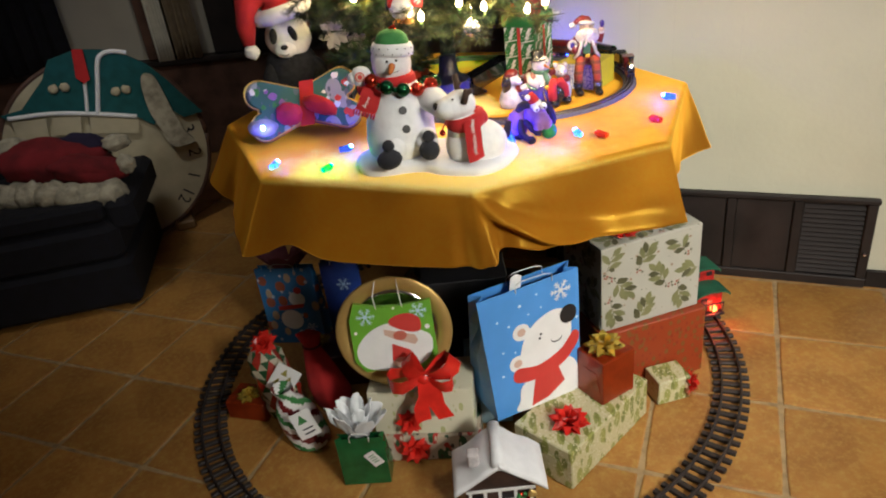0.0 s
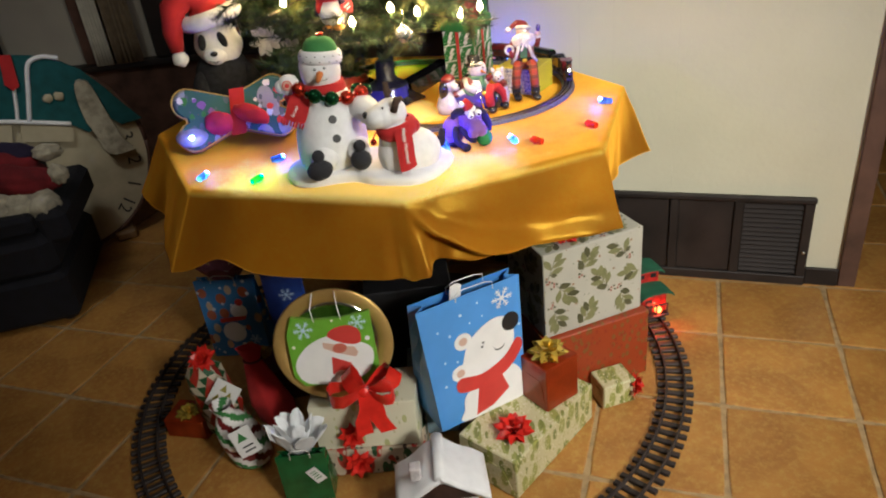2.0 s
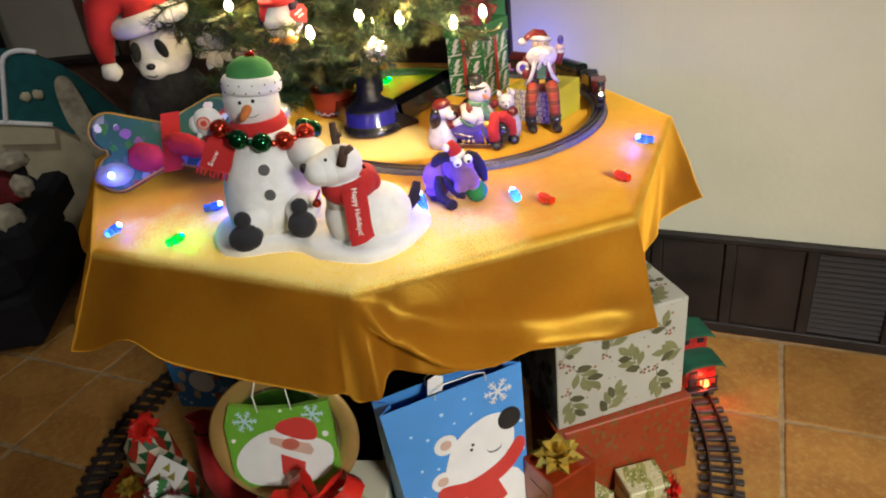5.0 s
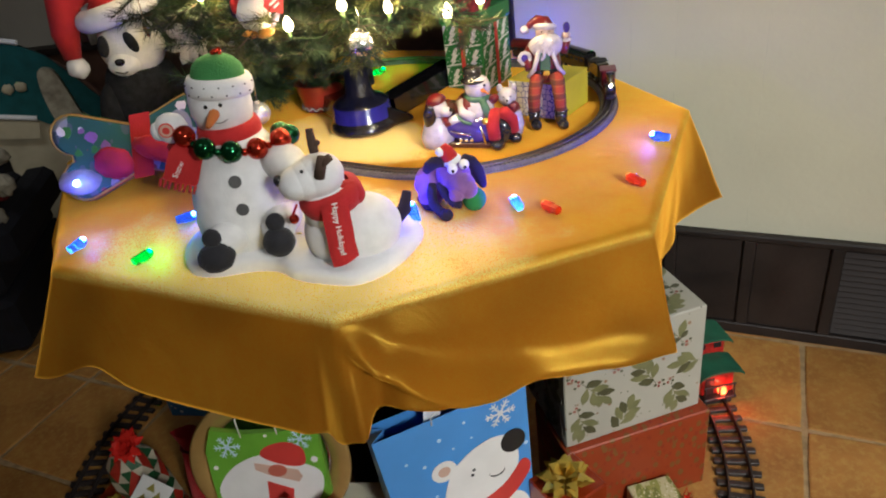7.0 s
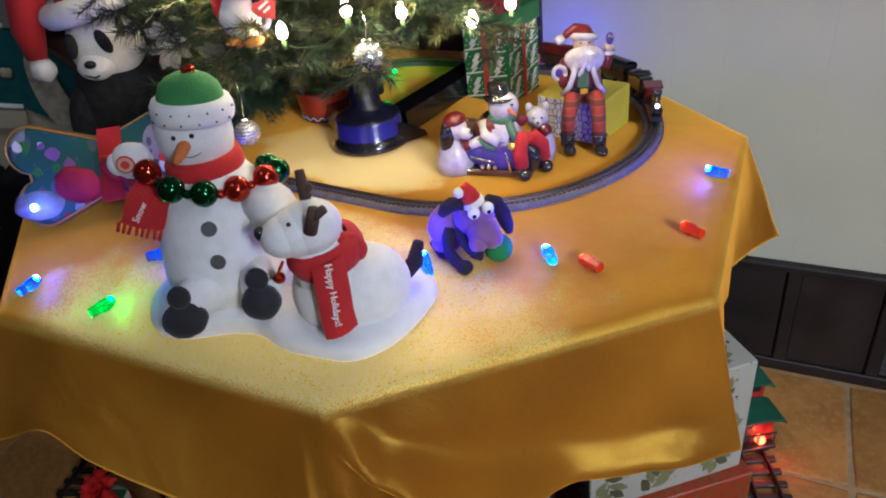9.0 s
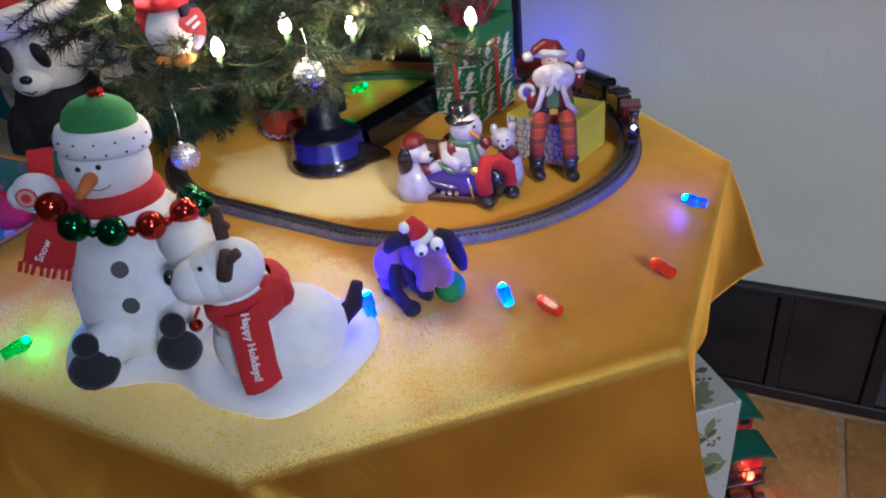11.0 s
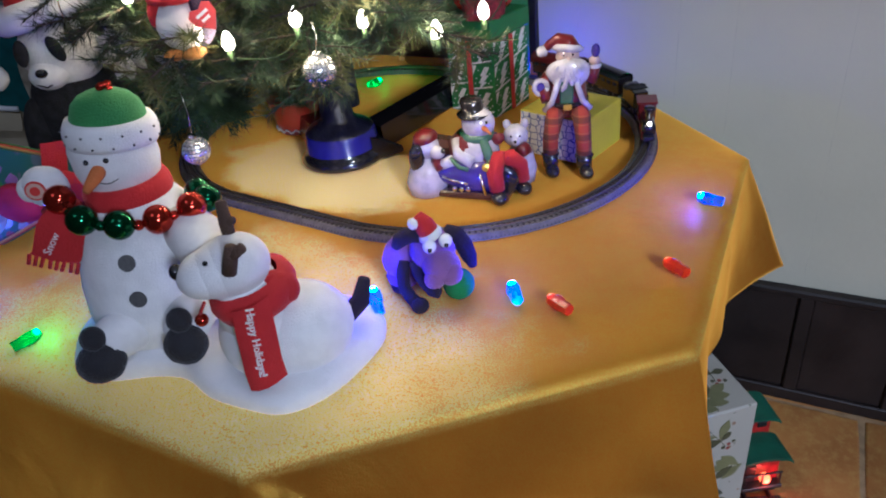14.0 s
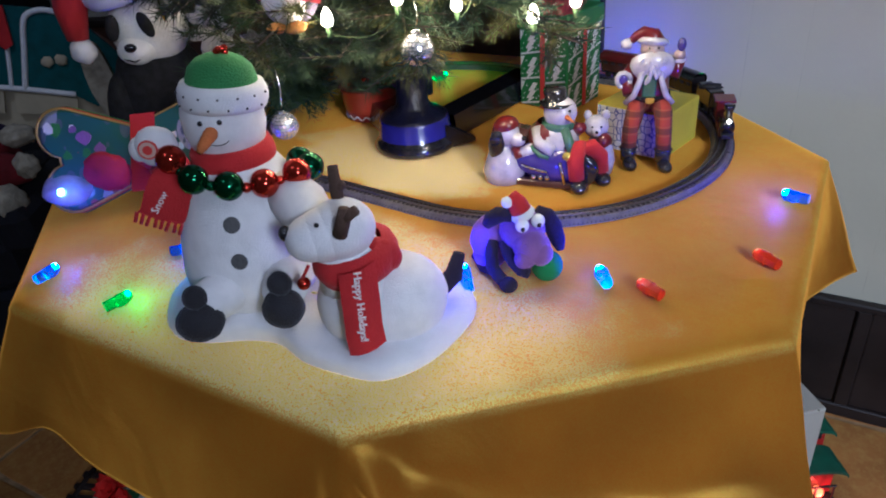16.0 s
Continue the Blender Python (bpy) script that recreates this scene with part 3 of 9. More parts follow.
    def tube(self, pts, r, m, seg=10, caps=True):
        pts = [Vector(p) for p in pts]
        n = len(pts)
        rad = r if isinstance(r, (list, tuple)) else [r] * n
        up = Vector((0.13, 0.21, 0.97))
        rows = []
        for i, p in enumerate(pts):
            t = (pts[min(i + 1, n - 1)] - pts[max(i - 1, 0)]).normalized()
            if abs(t.dot(up)) > 0.95:
                up = Vector((0.9, 0.3, 0.1))
            x = t.cross(up).normalized()
            y = x.cross(t)
            up = y
            rows.append([p + rad[i] * (math.cos(2 * math.pi * j / seg) * x + math.sin(2 * math.pi * j / seg) * y) for j in range(seg)])
        if caps:
            rows = [[pts[0]] * seg] + rows + [[pts[-1]] * seg]
        return self.grid(rows, m, True)

    def ribbon(self, pts, half, m):
        """A strip along pts; half is the vector from its middle to its edge."""
        half = Vector(half)
        return self.grid([[Vector(p) - half, Vector(p) + half] for p in pts], m)

    def slab(self, outline, m, at, thick=0.001, side=None):
        """A flat plate of any outline in at's xy plane, from z = 0 to thick."""
        n = len(outline)
        lo = [at @ Vector((x, y, 0)) for x, y in outline]
        hi = [at @ Vector((x, y, thick)) for x, y in outline]
        self.add(hi, [list(range(n))], m, False)
        self.add(lo + hi, [(i, (i + 1) % n, n + (i + 1) % n, n + i) for i in range(n)], side or m, False)
        return self.add(lo, [list(range(n))[::-1]], side or m, False)

    def text(self, body, size, m, at, lift=0.0004):
        """Raised writing, centred on at's origin and read along its x axis."""
        c = bpy.data.curves.new("writing", "FONT")
        c.body, c.size, c.align_x, c.align_y, c.extrude, c.resolution_u = body, size, "CENTER", "CENTER", lift, 2
        ob = bpy.data.objects.new("writing", c)
        scene.collection.objects.link(ob)
        bpy.context.view_layer.update()
        me = bpy.data.meshes.new_from_object(ob.evaluated_get(bpy.context.evaluated_depsgraph_get()))
        self.add([at @ v.co for v in me.vertices], [list(p.vertices) for p in me.polygons], m, False)
        bpy.data.objects.remove(ob)
        bpy.data.meshes.remove(me)
        bpy.data.curves.remove(c)
        return self


def disc(r, n=28, rx=None, cx=0.0, cy=0.0):
    return [(cx + (rx or r) * math.cos(2 * math.pi * i / n), cy + r * math.sin(2 * math.pi * i / n)) for i in range(n)]


def mesh_of(name, b, origin):
    me = bpy.data.meshes.new(name)
    o = Vector(origin)
    me.from_pydata([Vector(p) - o for p in b.v], [], b.f)
    for m in b.mats:
        me.materials.append(m)
    me.polygons.foreach_set("material_index", b.k)
    me.polygons.foreach_set("use_smooth", b.s)
    me.update()
    bm = bmesh.new()
    bm.from_mesh(me)
    bmesh.ops.remove_doubles(bm, verts=bm.verts, dist=1e-6)
    bmesh.ops.recalc_face_normals(bm, faces=bm.faces)
    bm.to_mesh(me)
    bm.free()
    return me


def thing(name, origin, label, category, group="", kind=""):
    """An empty at the base of a thing that has parts."""
    ob = new(name)
    ob.location = origin
    ob.empty_display_size = 0.05
    return tagged(ob, label, category, group, kind)


def part(name, b, parent, label="", kind=""):
    """One mesh of a thing or of a part, built in the place's own metres."""
    o = Vector(parent.get("base", parent.location)) if parent else Vector((0, 0, 0))
    ob = new(name, mesh_of(name, b, o))
    ob["base"] = tuple(o)
    ob.parent = parent
    return tagged(ob, label, kind=kind)


def whole(name, b, origin, label, category, group="", kind=""):
    """A thing of one mesh."""
    ob = new(name, mesh_of(name, b, origin))
    ob.location = origin
    ob["base"] = tuple(origin)
    return tagged(ob, label, category, group, kind)


def in_parts(name, b, origin, label, category, group=""):
    """A thing whose parts are the pieces named while it was shaped; pieces of one name are one part."""
    t = thing(name, origin, label, category, group)
    ends = b.marks[1:] + [(len(b.v), len(b.f), "", "")]
    for (v0, f0, part_name, part_label), (v1, f1, _, _) in zip(b.marks, ends):
        s = Shape()
        s.v, s.mats = b.v[v0:v1], b.mats
        s.f, s.k, s.s = [[i - v0 for i in f] for f in b.f[f0:f1]], b.k[f0:f1], b.s[f0:f1]
        used = sorted(set(s.k))
        s.mats, s.k = [b.mats[i] for i in used], [used.index(i) for i in s.k]
        part(part_name, s, t, part_label)
    return t


def frame_at(o, u, n):
    """A pose with its x axis along u, its z axis along n, at o."""
    n = Vector(n).normalized()
    u = Vector(u)
    u = (u - n * u.dot(n)).normalized()
    v = n.cross(u)
    m = Matrix((u, v, n)).transposed().to_4x4()
    m.translation = o
    return m


# ---- the structure: floor, walls, ceiling ----
YAW = -19.6                                    # the house's own axes
ROOM = pose(0.94, 1.793, 0, 0, 0, YAW)         # a corner of the tile grid
PITCH = 0.307
TOP = 0.76                                     # top of the cloth on the table


def wall(name, a, b, z0, z1, thick, m, label):
    a, b = Vector((*a, 0)), Vector((*b, 0))
    d = b - a
    s = Shape()
    at = frame_at((a + b) / 2 + Vector((0, 0, (z0 + z1) / 2)), d, (0, 0, 1))
    s.box((d.length, thick, z1 - z0), m, at, 0.003)
    return whole(name, s, (a + b) / 2, label, "wall", kind="structure")


ground = Shape().box((9.0, 9.4, 0.10), GROUT, pose(0.2, 1.6, -0.0540, 0, 0, YAW), 0.002)
floor = whole("floor", ground, (0.2, 1.6, 0), "terracotta tiled floor with sandy grout joints", "floor", kind="structure")
ceil = Shape().box((9.0, 9.4, 0.08), CEIL_PAINT, pose(0.2, 1.6, 2.49, 0, 0, YAW), 0.002)
whole("ceiling", ceil, (0.2, 1.6, 2.45), "plain white painted ceiling", "ceiling", kind="structure")

WU = Vector((math.cos(radians(-20.5)), math.sin(radians(-20.5)), 0))   # along the cream wall
WN = Vector((WU.y, -WU.x, 0))                                          # out of it, towards the camera
W0, W1 = Vector((0.375, 2.359, 0)), Vector((1.381, 1.983, 0))
WL = (W1 - W0).length
back = -WN * 0.07
wall("wall_north", (W0 + back)[:2], (W1 + back)[:2], 0, 2.45, 0.13, WALL_PAINT, "cream painted wall beside the table")
c = [Vector(p) for p in ((-3.3, 4.05, 0), (0.55, 4.05, 0), (-3.3, -1.9, 0), (3.9, -1.9, 0), (3.9, 4.05, 0))]
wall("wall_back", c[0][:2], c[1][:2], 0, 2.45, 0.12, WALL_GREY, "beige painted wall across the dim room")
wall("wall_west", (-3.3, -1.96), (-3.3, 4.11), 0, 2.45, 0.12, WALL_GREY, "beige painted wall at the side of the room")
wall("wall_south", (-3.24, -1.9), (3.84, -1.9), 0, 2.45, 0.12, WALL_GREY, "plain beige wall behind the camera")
wall("wall_east", (3.9, -1.96), (3.9, 4.11), 0, 2.45, 0.12, WALL_PAINT, "plain cream wall past the opening")
wall("wall_far", (0.62, 4.05), (3.84, 4.05), 0, 2.45, 0.12, WALL_PAINT, "plain cream wall of the next room")
wall("wall_return", (W0 + back + Vector((0.0, 0.075, 0)))[:2], (0.50, 3.985), 0, 2.45, 0.10, DARK_WOOD, "dark wood panelled return wall behind the tree")


def along(s, out, z):
    return W0 + WU * s + WN * out + Vector((0, 0, z))


def wall_box(s0, s1, out0, out1, z0, z1, m, bevel=0.002):
    at = frame_at(along((s0 + s1) / 2, (out0 + out1) / 2, (z0 + z1) / 2), WU, (0, 0, 1))
    return Shape().box((s1 - s0, abs(out1 - out0), z1 - z0), m, at, bevel)


JOINT = mat("wall_panel_joint", (0.520, 0.495, 0.376), 0.9, var=0.12, scale=40, bump=0)
north = bpy.data.objects["wall_north"]
for s0 in (0.085, 0.276, 0.375, 0.56):
    part("panel_joint", wall_box(s0, s0 + 0.0010, -0.006, -0.0048, 0.306, 2.44, JOINT, 0.0003), north)


trim = thing("trim", along(WL, 0, 0), "dark stained wooden trim at the wall's corner", "trim", kind="structure")
part("corner_post", wall_box(WL - 0.004, WL + 0.045, -0.14, 0.012, 0, 2.45, BROWN_WOOD), trim)
part("edge_post", wall_box(-0.035, 0.004, -0.14, 0.010, 0, 2.45, DARK_WOOD), trim)
part("baseboard_piece", wall_box(0.975, WL - 0.006, 0.001, 0.014, 0, 0.058, DARK_WOOD), trim)

# the low dark panel with louvred vents along the foot of the wall
vent = thing("vent_panel", along(0.49, 0, 0), "dark wooden panel with louvred vents along the wall's foot", "vent panel", kind="structure")
part("backing", wall_box(0.008, 0.972, 0.001, 0.010, 0, 0.298, BLACK_PLASTIC), vent)
part("ledge", wall_box(0.006, 0.976, 0.011, 0.032, 0.285, 0.303, DARK_WOOD, 0.004), vent)
part("bottom_rail", wall_box(0.008, 0.974, 0.011, 0.024, 0.0, 0.032, DARK_WOOD, 0.003), vent)
edges = [0.008, 0.19, 0.375, 0.56, 0.75, 0.945]
for i, e in enumerate(edges):
    part("stile", wall_box(e, e + 0.028, 0.011, 0.024, 0.033, 0.284, DARK_WOOD, 0.003), vent)
for i in range(5):
    a, b = edges[i] + 0.029, edges[i + 1] - 0.001
    if i < 4:
        part("flat_panel", wall_box(a, b, 0.011, 0.016, 0.034, 0.283, DARK_WOOD, 0.002), vent)
        continue
    slat = None
    for j in range(15):
        z = 0.045 + j * 0.0158
        at = frame_at(along((a + b) / 2, 0.0155, z), WU, (WN * 0.62 + Vector((0, 0, 0.78))))
        if slat is None:
            slat = part("louvre_slat", Shape().box((b - a, 0.014, 0.0025), DARK_WOOD, at, 0.0006), vent)
            first = z
        else:
            twin = slat.copy()
            scene.collection.objects.link(twin)
            twin.location.z += z - first
part("latch", Shape().lathe([(0, 0), (0.006, 0), (0.006, 0.006), (0.003, 0.009), (0, 0.009)], SILVER, frame_at(along(0.958, 0.024, 0.12), WU, WN), 12), vent, "small metal knob")

# the dim end of the room: wainscot, window post and curtains
wain = thing("wainscot", (-1.4, 3.9, 0), "dark brown wooden wainscot below the window", "wainscot", kind="structure")
part("panel", Shape().box((3.6, 0.06, 0.52), BROWN_WOOD, pose(-1.42, 3.955, 0.261), 0.004), wain)
part("cap", Shape().box((3.6, 0.10, 0.03), DARK_WOOD, pose(-1.42, 3.935, 0.537), 0.006), wain)
window = thing("window_1", (-1.42, 3.95, 0.56), "dark stained window post and frame", "window", kind="structure")
part("window_frame", Shape().box((0.075, 0.07, 1.86), BROWN_WOOD, pose(-1.585, 3.948, 1.485), 0.006), window)
part("window_frame", Shape().box((0.16, 0.07, 1.86), DARK_WOOD, pose(-1.17, 3.948, 1.485), 0.006), window)


def curtain(x0, x1, y, z0, m, label, seed):
    s = Shape()
    n = 40
    rows = []
    for i in range(14):
        z = z0 + (2.40 - z0) * i / 13
        rows.append([(x0 + (x1 - x0) * j / n, y + 0.016 * math.sin(j * 0.95 + seed) * (1.1 - 0.5 * i / 13) + 0.006 * math.sin(j * 2.3 + i * 0.2), z) for j in range(n + 1)])
    s.grid(rows, m)
    ob = whole("curtain", s, ((x0 + x1) / 2, y, z0), label, "curtain")
    sol = ob.modifiers.new("thickness", "SOLIDIFY")
    sol.thickness = 0.004
    return ob


curtain(-1.545, -1.455, 3.87, 0.555, CURTAIN_WHITE, "narrow cream curtain hanging at the window", 0.0)
curtain(-2.55, -2.00, 3.87, 0.555, DARK_CLOTH, "heavy dark curtain at the far side of the window", 3.0)
curtain(-1.450, -1.305, 3.87, 0.555, CURTAIN_TAN, "tan curtain hanging beside the cream one", 1.0)
curtain(-1.08, 0.40, 3.88, 0.555, DARK_CLOTH, "heavy dark curtain drawn across the window", 2.0)

# ---- the table and its cloth ----
CEN = Vector((0.068, 1.866))
FRONT = [(-0.518, 1.872), (-0.321, 1.456), (0.120, 1.288), (0.512, 1.434), (0.657, 1.834)]
OCT = [Vector(p) for p in FRONT]
OCT = [OCT[0], OCT[1], OCT[2], OCT[3], OCT[4], 2 * CEN - OCT[1], 2 * CEN - OCT[2], 2 * CEN - OCT[3]]
HEM = [(-0.60, 1.862, 0.612), (-0.383, 1.408, 0.605), (0.130, 1.205, 0.640), (0.527, 1.352, 0.625), (0.720, 1.818, 0.586), (0.475, 2.305, 0.62), (0.01, 2.55, 0.61), (-0.43, 2.37, 0.61)]


def tablecloth():
    s = Shape()
    per = 72
    ring, hem, where = [], [], []
    for i in range(8):
        a, b = OCT[i], OCT[(i + 1) % 8]
        ha, hb = Vector(HEM[i]), Vector(HEM[(i + 1) % 8])
        outn = Vector(((b - a).y, -(b - a).x)).normalized()
        for j in range(per):
            f = j / per
            p = a.lerp(b, f)
            ring.append(Vector((p.x, p.y, TOP)))
            q = ha.lerp(hb, f)
            # the cloth hangs closer to the table between its corners, and sags
            mid = math.sin(math.pi * f)
            pull = 0.022 * mid ** 1.5 if i != 3 else 0.060 * mid ** 0.8
            q = q - Vector((outn.x, outn.y, 0)) * pull
            soft = 0.15 if i in (1, 2) else 0.7
            wave = soft * (0.012 * math.sin(2 * math.pi * (1.7 * f + 0.13 * i)) * mid + 0.004 * math.sin(2 * math.pi * (4.1 * f + 0.31 * i)) * mid)
            if i == 2:       # the deep swag beside the front corner
                wave += -0.026 * math.exp(-((f - 0.11) / 0.045) ** 2) + 0.012 * math.exp(-((f - 0.28) / 0.09) ** 2) - 0.012 * math.exp(-((f - 0.55) / 0.10) ** 2)
            if i == 1:
                wave += -0.012 * math.exp(-((f - 0.93) / 0.03) ** 2) - 0.012 * math.exp(-((f - 0.2) / 0.09) ** 2)
                q.z += 0.030 * math.exp(-((f - 0.20) / 0.10) ** 2)
            q = q + Vector((outn.x, outn.y, 0)) * wave
            q.z += (-0.012 * mid if i == 1 else 0.010 * mid) + 0.3 * wave * 0.4
            if i == 2:
                q.z += 0.020 * math.exp(-((f - 0.14) / 0.10) ** 2) - 0.006 * math.exp(-((f - 0.6) / 0.2) ** 2)
            hem.append(q)
            where.append((i, f, Vector((outn.x, outn.y, 0))))
    n = len(ring)
    rows = []
    cen = Vector((CEN.x, CEN.y, TOP))
    for k in [(i / 14) ** 0.8 for i in range(1, 14)] + [0.972, 0.982, 0.989, 0.994, 0.998, 1.0]:
        row = []
        for p in ring:
            q = cen.lerp(p, k)
            q.z += 0.0012 * noise.noise(Vector((q.x * 9, q.y * 9, 1))) + 0.0025 * noise.noise(Vector((q.x * 3, q.y * 3, 4)))
            if k > 0.97:
                q.z = TOP - 0.0078 * ((k - 0.972) / 0.028) ** 2.2
            row.append(q)
        rows.append(row)
    for v in [0.015, 0.035] + [i / 30 for i in range(2, 31)]:
        row = []
        for p, q, (i, f, outn) in zip(ring, hem, where):
            base = Vector((p.x, p.y, TOP - 0.0098))
            e = base.lerp(q, v)
            e.z = base.z + (q.z - base.z) * (v ** 0.93)
            bulge = 0.004 * math.sin(math.pi * min(1, v * 1.2)) * (1 - v)
            away = (Vector((p.x, p.y, 0)) - Vector((CEN.x, CEN.y, 0))).normalized()
            e += away * bulge
            w = noise.noise(Vector((e.x * 7, e.y * 7, v * 1.2))) * 0.006 * v
            e += away * w
            if i == 2:       # a swag sweeping from the front corner to the hem, and a pleat beside it
                line = 1 - math.exp(-f / 0.19)
                grow = min(1.0, f / 0.09) * max(0.0, 1 - max(0.0, f - 0.40) / 0.35)
                e += outn * grow * (0.042 * math.exp(-((v - line) / (0.14 if v < line else 0.09)) ** 2) * min(1.0, v / 0.2) - 0.004 * math.exp(-((v - line + 0.32) / 0.16) ** 2) * min(1.0, max(0.0, v - 0.24) / 0.15))
                e += outn * 0.016 * v * math.exp(-((f - 0.015 - 0.035 * v) / 0.026) ** 2)
                e += outn * 0.011 * math.exp(-((f - 0.80) / 0.13) ** 2) * (math.exp(-((v - 0.97) / 0.10) ** 2) - 0.45 * math.exp(-((v - 0.76) / 0.12) ** 2))
                e += outn * 0.003 * v * math.sin(13.0 * f + 2.6 * v + 0.8) * min(1.0, max(0.0, f - 0.40) / 0.15) * min(1.0, (1.0 - f) / 0.08)
            row.append(e)
        rows.append(row)
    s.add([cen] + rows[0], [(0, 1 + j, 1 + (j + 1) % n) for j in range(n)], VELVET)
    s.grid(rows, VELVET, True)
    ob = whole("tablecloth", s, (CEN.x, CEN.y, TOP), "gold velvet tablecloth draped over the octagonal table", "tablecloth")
    sol = ob.modifiers.new("thickness", "SOLIDIFY")
    sol.thickness, sol.offset = 0.003, -1
    return ob


tablecloth()
table = thing("octagonal_table", (CEN.x, CEN.y, 0), "dark wooden octagonal table under a gold cloth", "table")
at = Matrix.Translation((0, 0, TOP - 0.045))
part("tabletop", Shape().slab([tuple(CEN + (p - CEN) * 0.985) for p in OCT], DARK_WOOD, at, 0.036), table)
part("pedestal", Shape().lathe([(0, 0.03), (0.28, 0.03), (0.28, 0.055), (0.12, 0.09), (0.07, 0.16), (0.06, 0.45), (0.09, 0.60), (0.24, 0.70), (0.24, TOP - 0.046), (0, TOP - 0.046)], DARK_WOOD, Matrix.Translation((CEN.x, CEN.y + 0.12, 0)), 8, False), table)
for a in range(4):
    d = Vector((math.cos(a * 1.5708 + 0.5), math.sin(a * 1.5708 + 0.5), 0))
    part("foot", Shape().box((0.34, 0.07, 0.05), DARK_WOOD, frame_at(Vector((CEN.x, CEN.y + 0.12, 0.026)) + d * 0.22, d, (0, 0, 1)), 0.01), table)


# ---- on the table: plush figures ----
def snowman():
    """Plush snowman hugging a reindeer on a fleece base: one soft toy."""
    s = Shape()
    # fleece base
    s.piece("snow_base", "white fleece base shaped like snow")
    rim = [(-0.105, 1.428), (-0.085, 1.404), (-0.051, 1.397), (-0.006, 1.403), (0.028, 1.398), (0.060, 1.374), (0.095, 1.360), (0.134, 1.350), (0.160, 1.358), (0.182, 1.378),
           (0.198, 1.403), (0.211, 1.432), (0.217, 1.455), (0.211, 1.480), (0.193, 1.503), (0.120, 1.525), (0.040, 1.548), (-0.050, 1.552), (-0.105, 1.520), (-0.118, 1.470)]
    n = len(rim)
    fine = []
    for i in range(n):
        p0, p1, p2, p3 = [Vector(rim[(i + k) % n]) for k in (-1, 0, 1, 2)]
        for t in (0, 0.25, 0.5, 0.75):
            fine.append(0.5 * ((2 * p1) + (p2 - p0) * t + (2 * p0 - 5 * p1 + 4 * p2 - p3) * t * t + (3 * p1 - p0 - 3 * p2 + p3) * t ** 3))
    mid = Vector((0.05, 1.455))
    rows = []
    for k, z in ((0.985, 0.0), (1.0, 0.008), (0.975, 0.016), (0.90, 0.020), (0.5, 0.024), (0.02, 0.024)):
        rows.append([(*(mid + (p - mid) * k), TOP + z) for p in fine])
    s.grid(rows, SNOW_WHITE, True)
    # body
    s.piece("body")
    cx, cy = -0.020, 1.478
    prof = [(0.0, 0.010), (0.053, 0.012), (0.068, 0.030), (0.0705, 0.055), (0.0685, 0.085), (0.063, 0.112), (0.054, 0.140), (0.041, 0.160), (0.030, 0.175), (0.0, 0.182)]
    lean = Matrix(((1, 0, 0.04, cx), (0, 1, 0.02, cy), (0, 0, 1, TOP), (0, 0, 0, 1)))
    s.lathe(prof, PLUSH_WHITE, lean, 32)
    # head, hat with a rolled dotted brim
    s.piece("head")
    hx, hy = -0.018, 1.487
    head = Matrix.Translation((hx, hy, TOP))
    tipped = head @ Matrix.Translation((0.004, 0, 0.215)) @ pose(0, 0, 0, -5, 5) @ Matrix.Translation((0, 0, -0.215))
    s.lathe([(0.0, 0.166), (0.026, 0.169), (0.0345, 0.178), (0.0385, 0.194), (0.0385, 0.213), (0.034, 0.230), (0, 0.236)], PLUSH_WHITE, head, 32)
    s.piece("hat_brim", "white plush brim with small grey dots")
    s.lathe([(0.033, 0.214), (0.0390, 0.215), (0.0410, 0.219), (0.0415, 0.226), (0.0405, 0.232), (0.0375, 0.238), (0.030, 0.238)], PLUSH_WHITE, tipped, 32)
    for j in range(30):
        a = j * 2 * math.pi / 15 + (0.2 if j > 14 else 0)
        z, r = (0.2300, 0.0416) if j < 15 else (0.2200, 0.0416)
        s.ell(tuple(tipped @ Vector((r * math.cos(a), r * math.sin(a), z))), 0.0012, PLUSH_GREY, seg=8, rings=5)
    s.piece("hat", "green felt hat with a red jingle top")
    s.lathe([(0.0330, 0.232), (0.0325, 0.241), (0.0290, 0.251), (0.022, 0.258), (0.013, 0.262), (0, 0.263)], GREEN_FELT, tipped, 32)
    for j in range(9):
        a = j * 2.4
        s.ell((hx + 0.010 + 0.004 * math.cos(a), hy + 0.005 + 0.004 * math.sin(a), TOP + 0.262 + 0.0022 * (j % 3)), 0.0034, BEAD_RED, seg=8, rings=6)
    # face: towards -y
    s.piece("face", "black eyes, stitched smile and orange carrot nose")
    face = lambda a, z, r=0.0384: (hx + r * math.sin(radians(a)), hy - r * math.cos(radians(a)), TOP + z)
    s.ell(face(-6, 0.2110), 0.0026, EYE_BLACK, seg=10, rings=8)
    s.ell(face(21, 0.2110), 0.0026, EYE_BLACK, seg=10, rings=8)
    nb, nt = Vector(face(8, 0.2030, 0.034)), Vector(face(1, 0.1930, 0.060))
    s.tube([nb.lerp(nt, f) for f in (0, 0.2, 0.5, 0.8, 1.0)], [0.0060, 0.0066, 0.0058, 0.0045, 0.0028], ORANGE_FELT, 12)
    s.tube([face(a + 6, 0.1925 - 0.0035 * (1 - ((a - 6) / 16) ** 2), 0.0375) for a in range(-8, 25, 3)], 0.0006, PLUSH_GREY, 6)
    # scarf round the neck and its end
    s.piece("scarf", "red felt scarf with white writing")
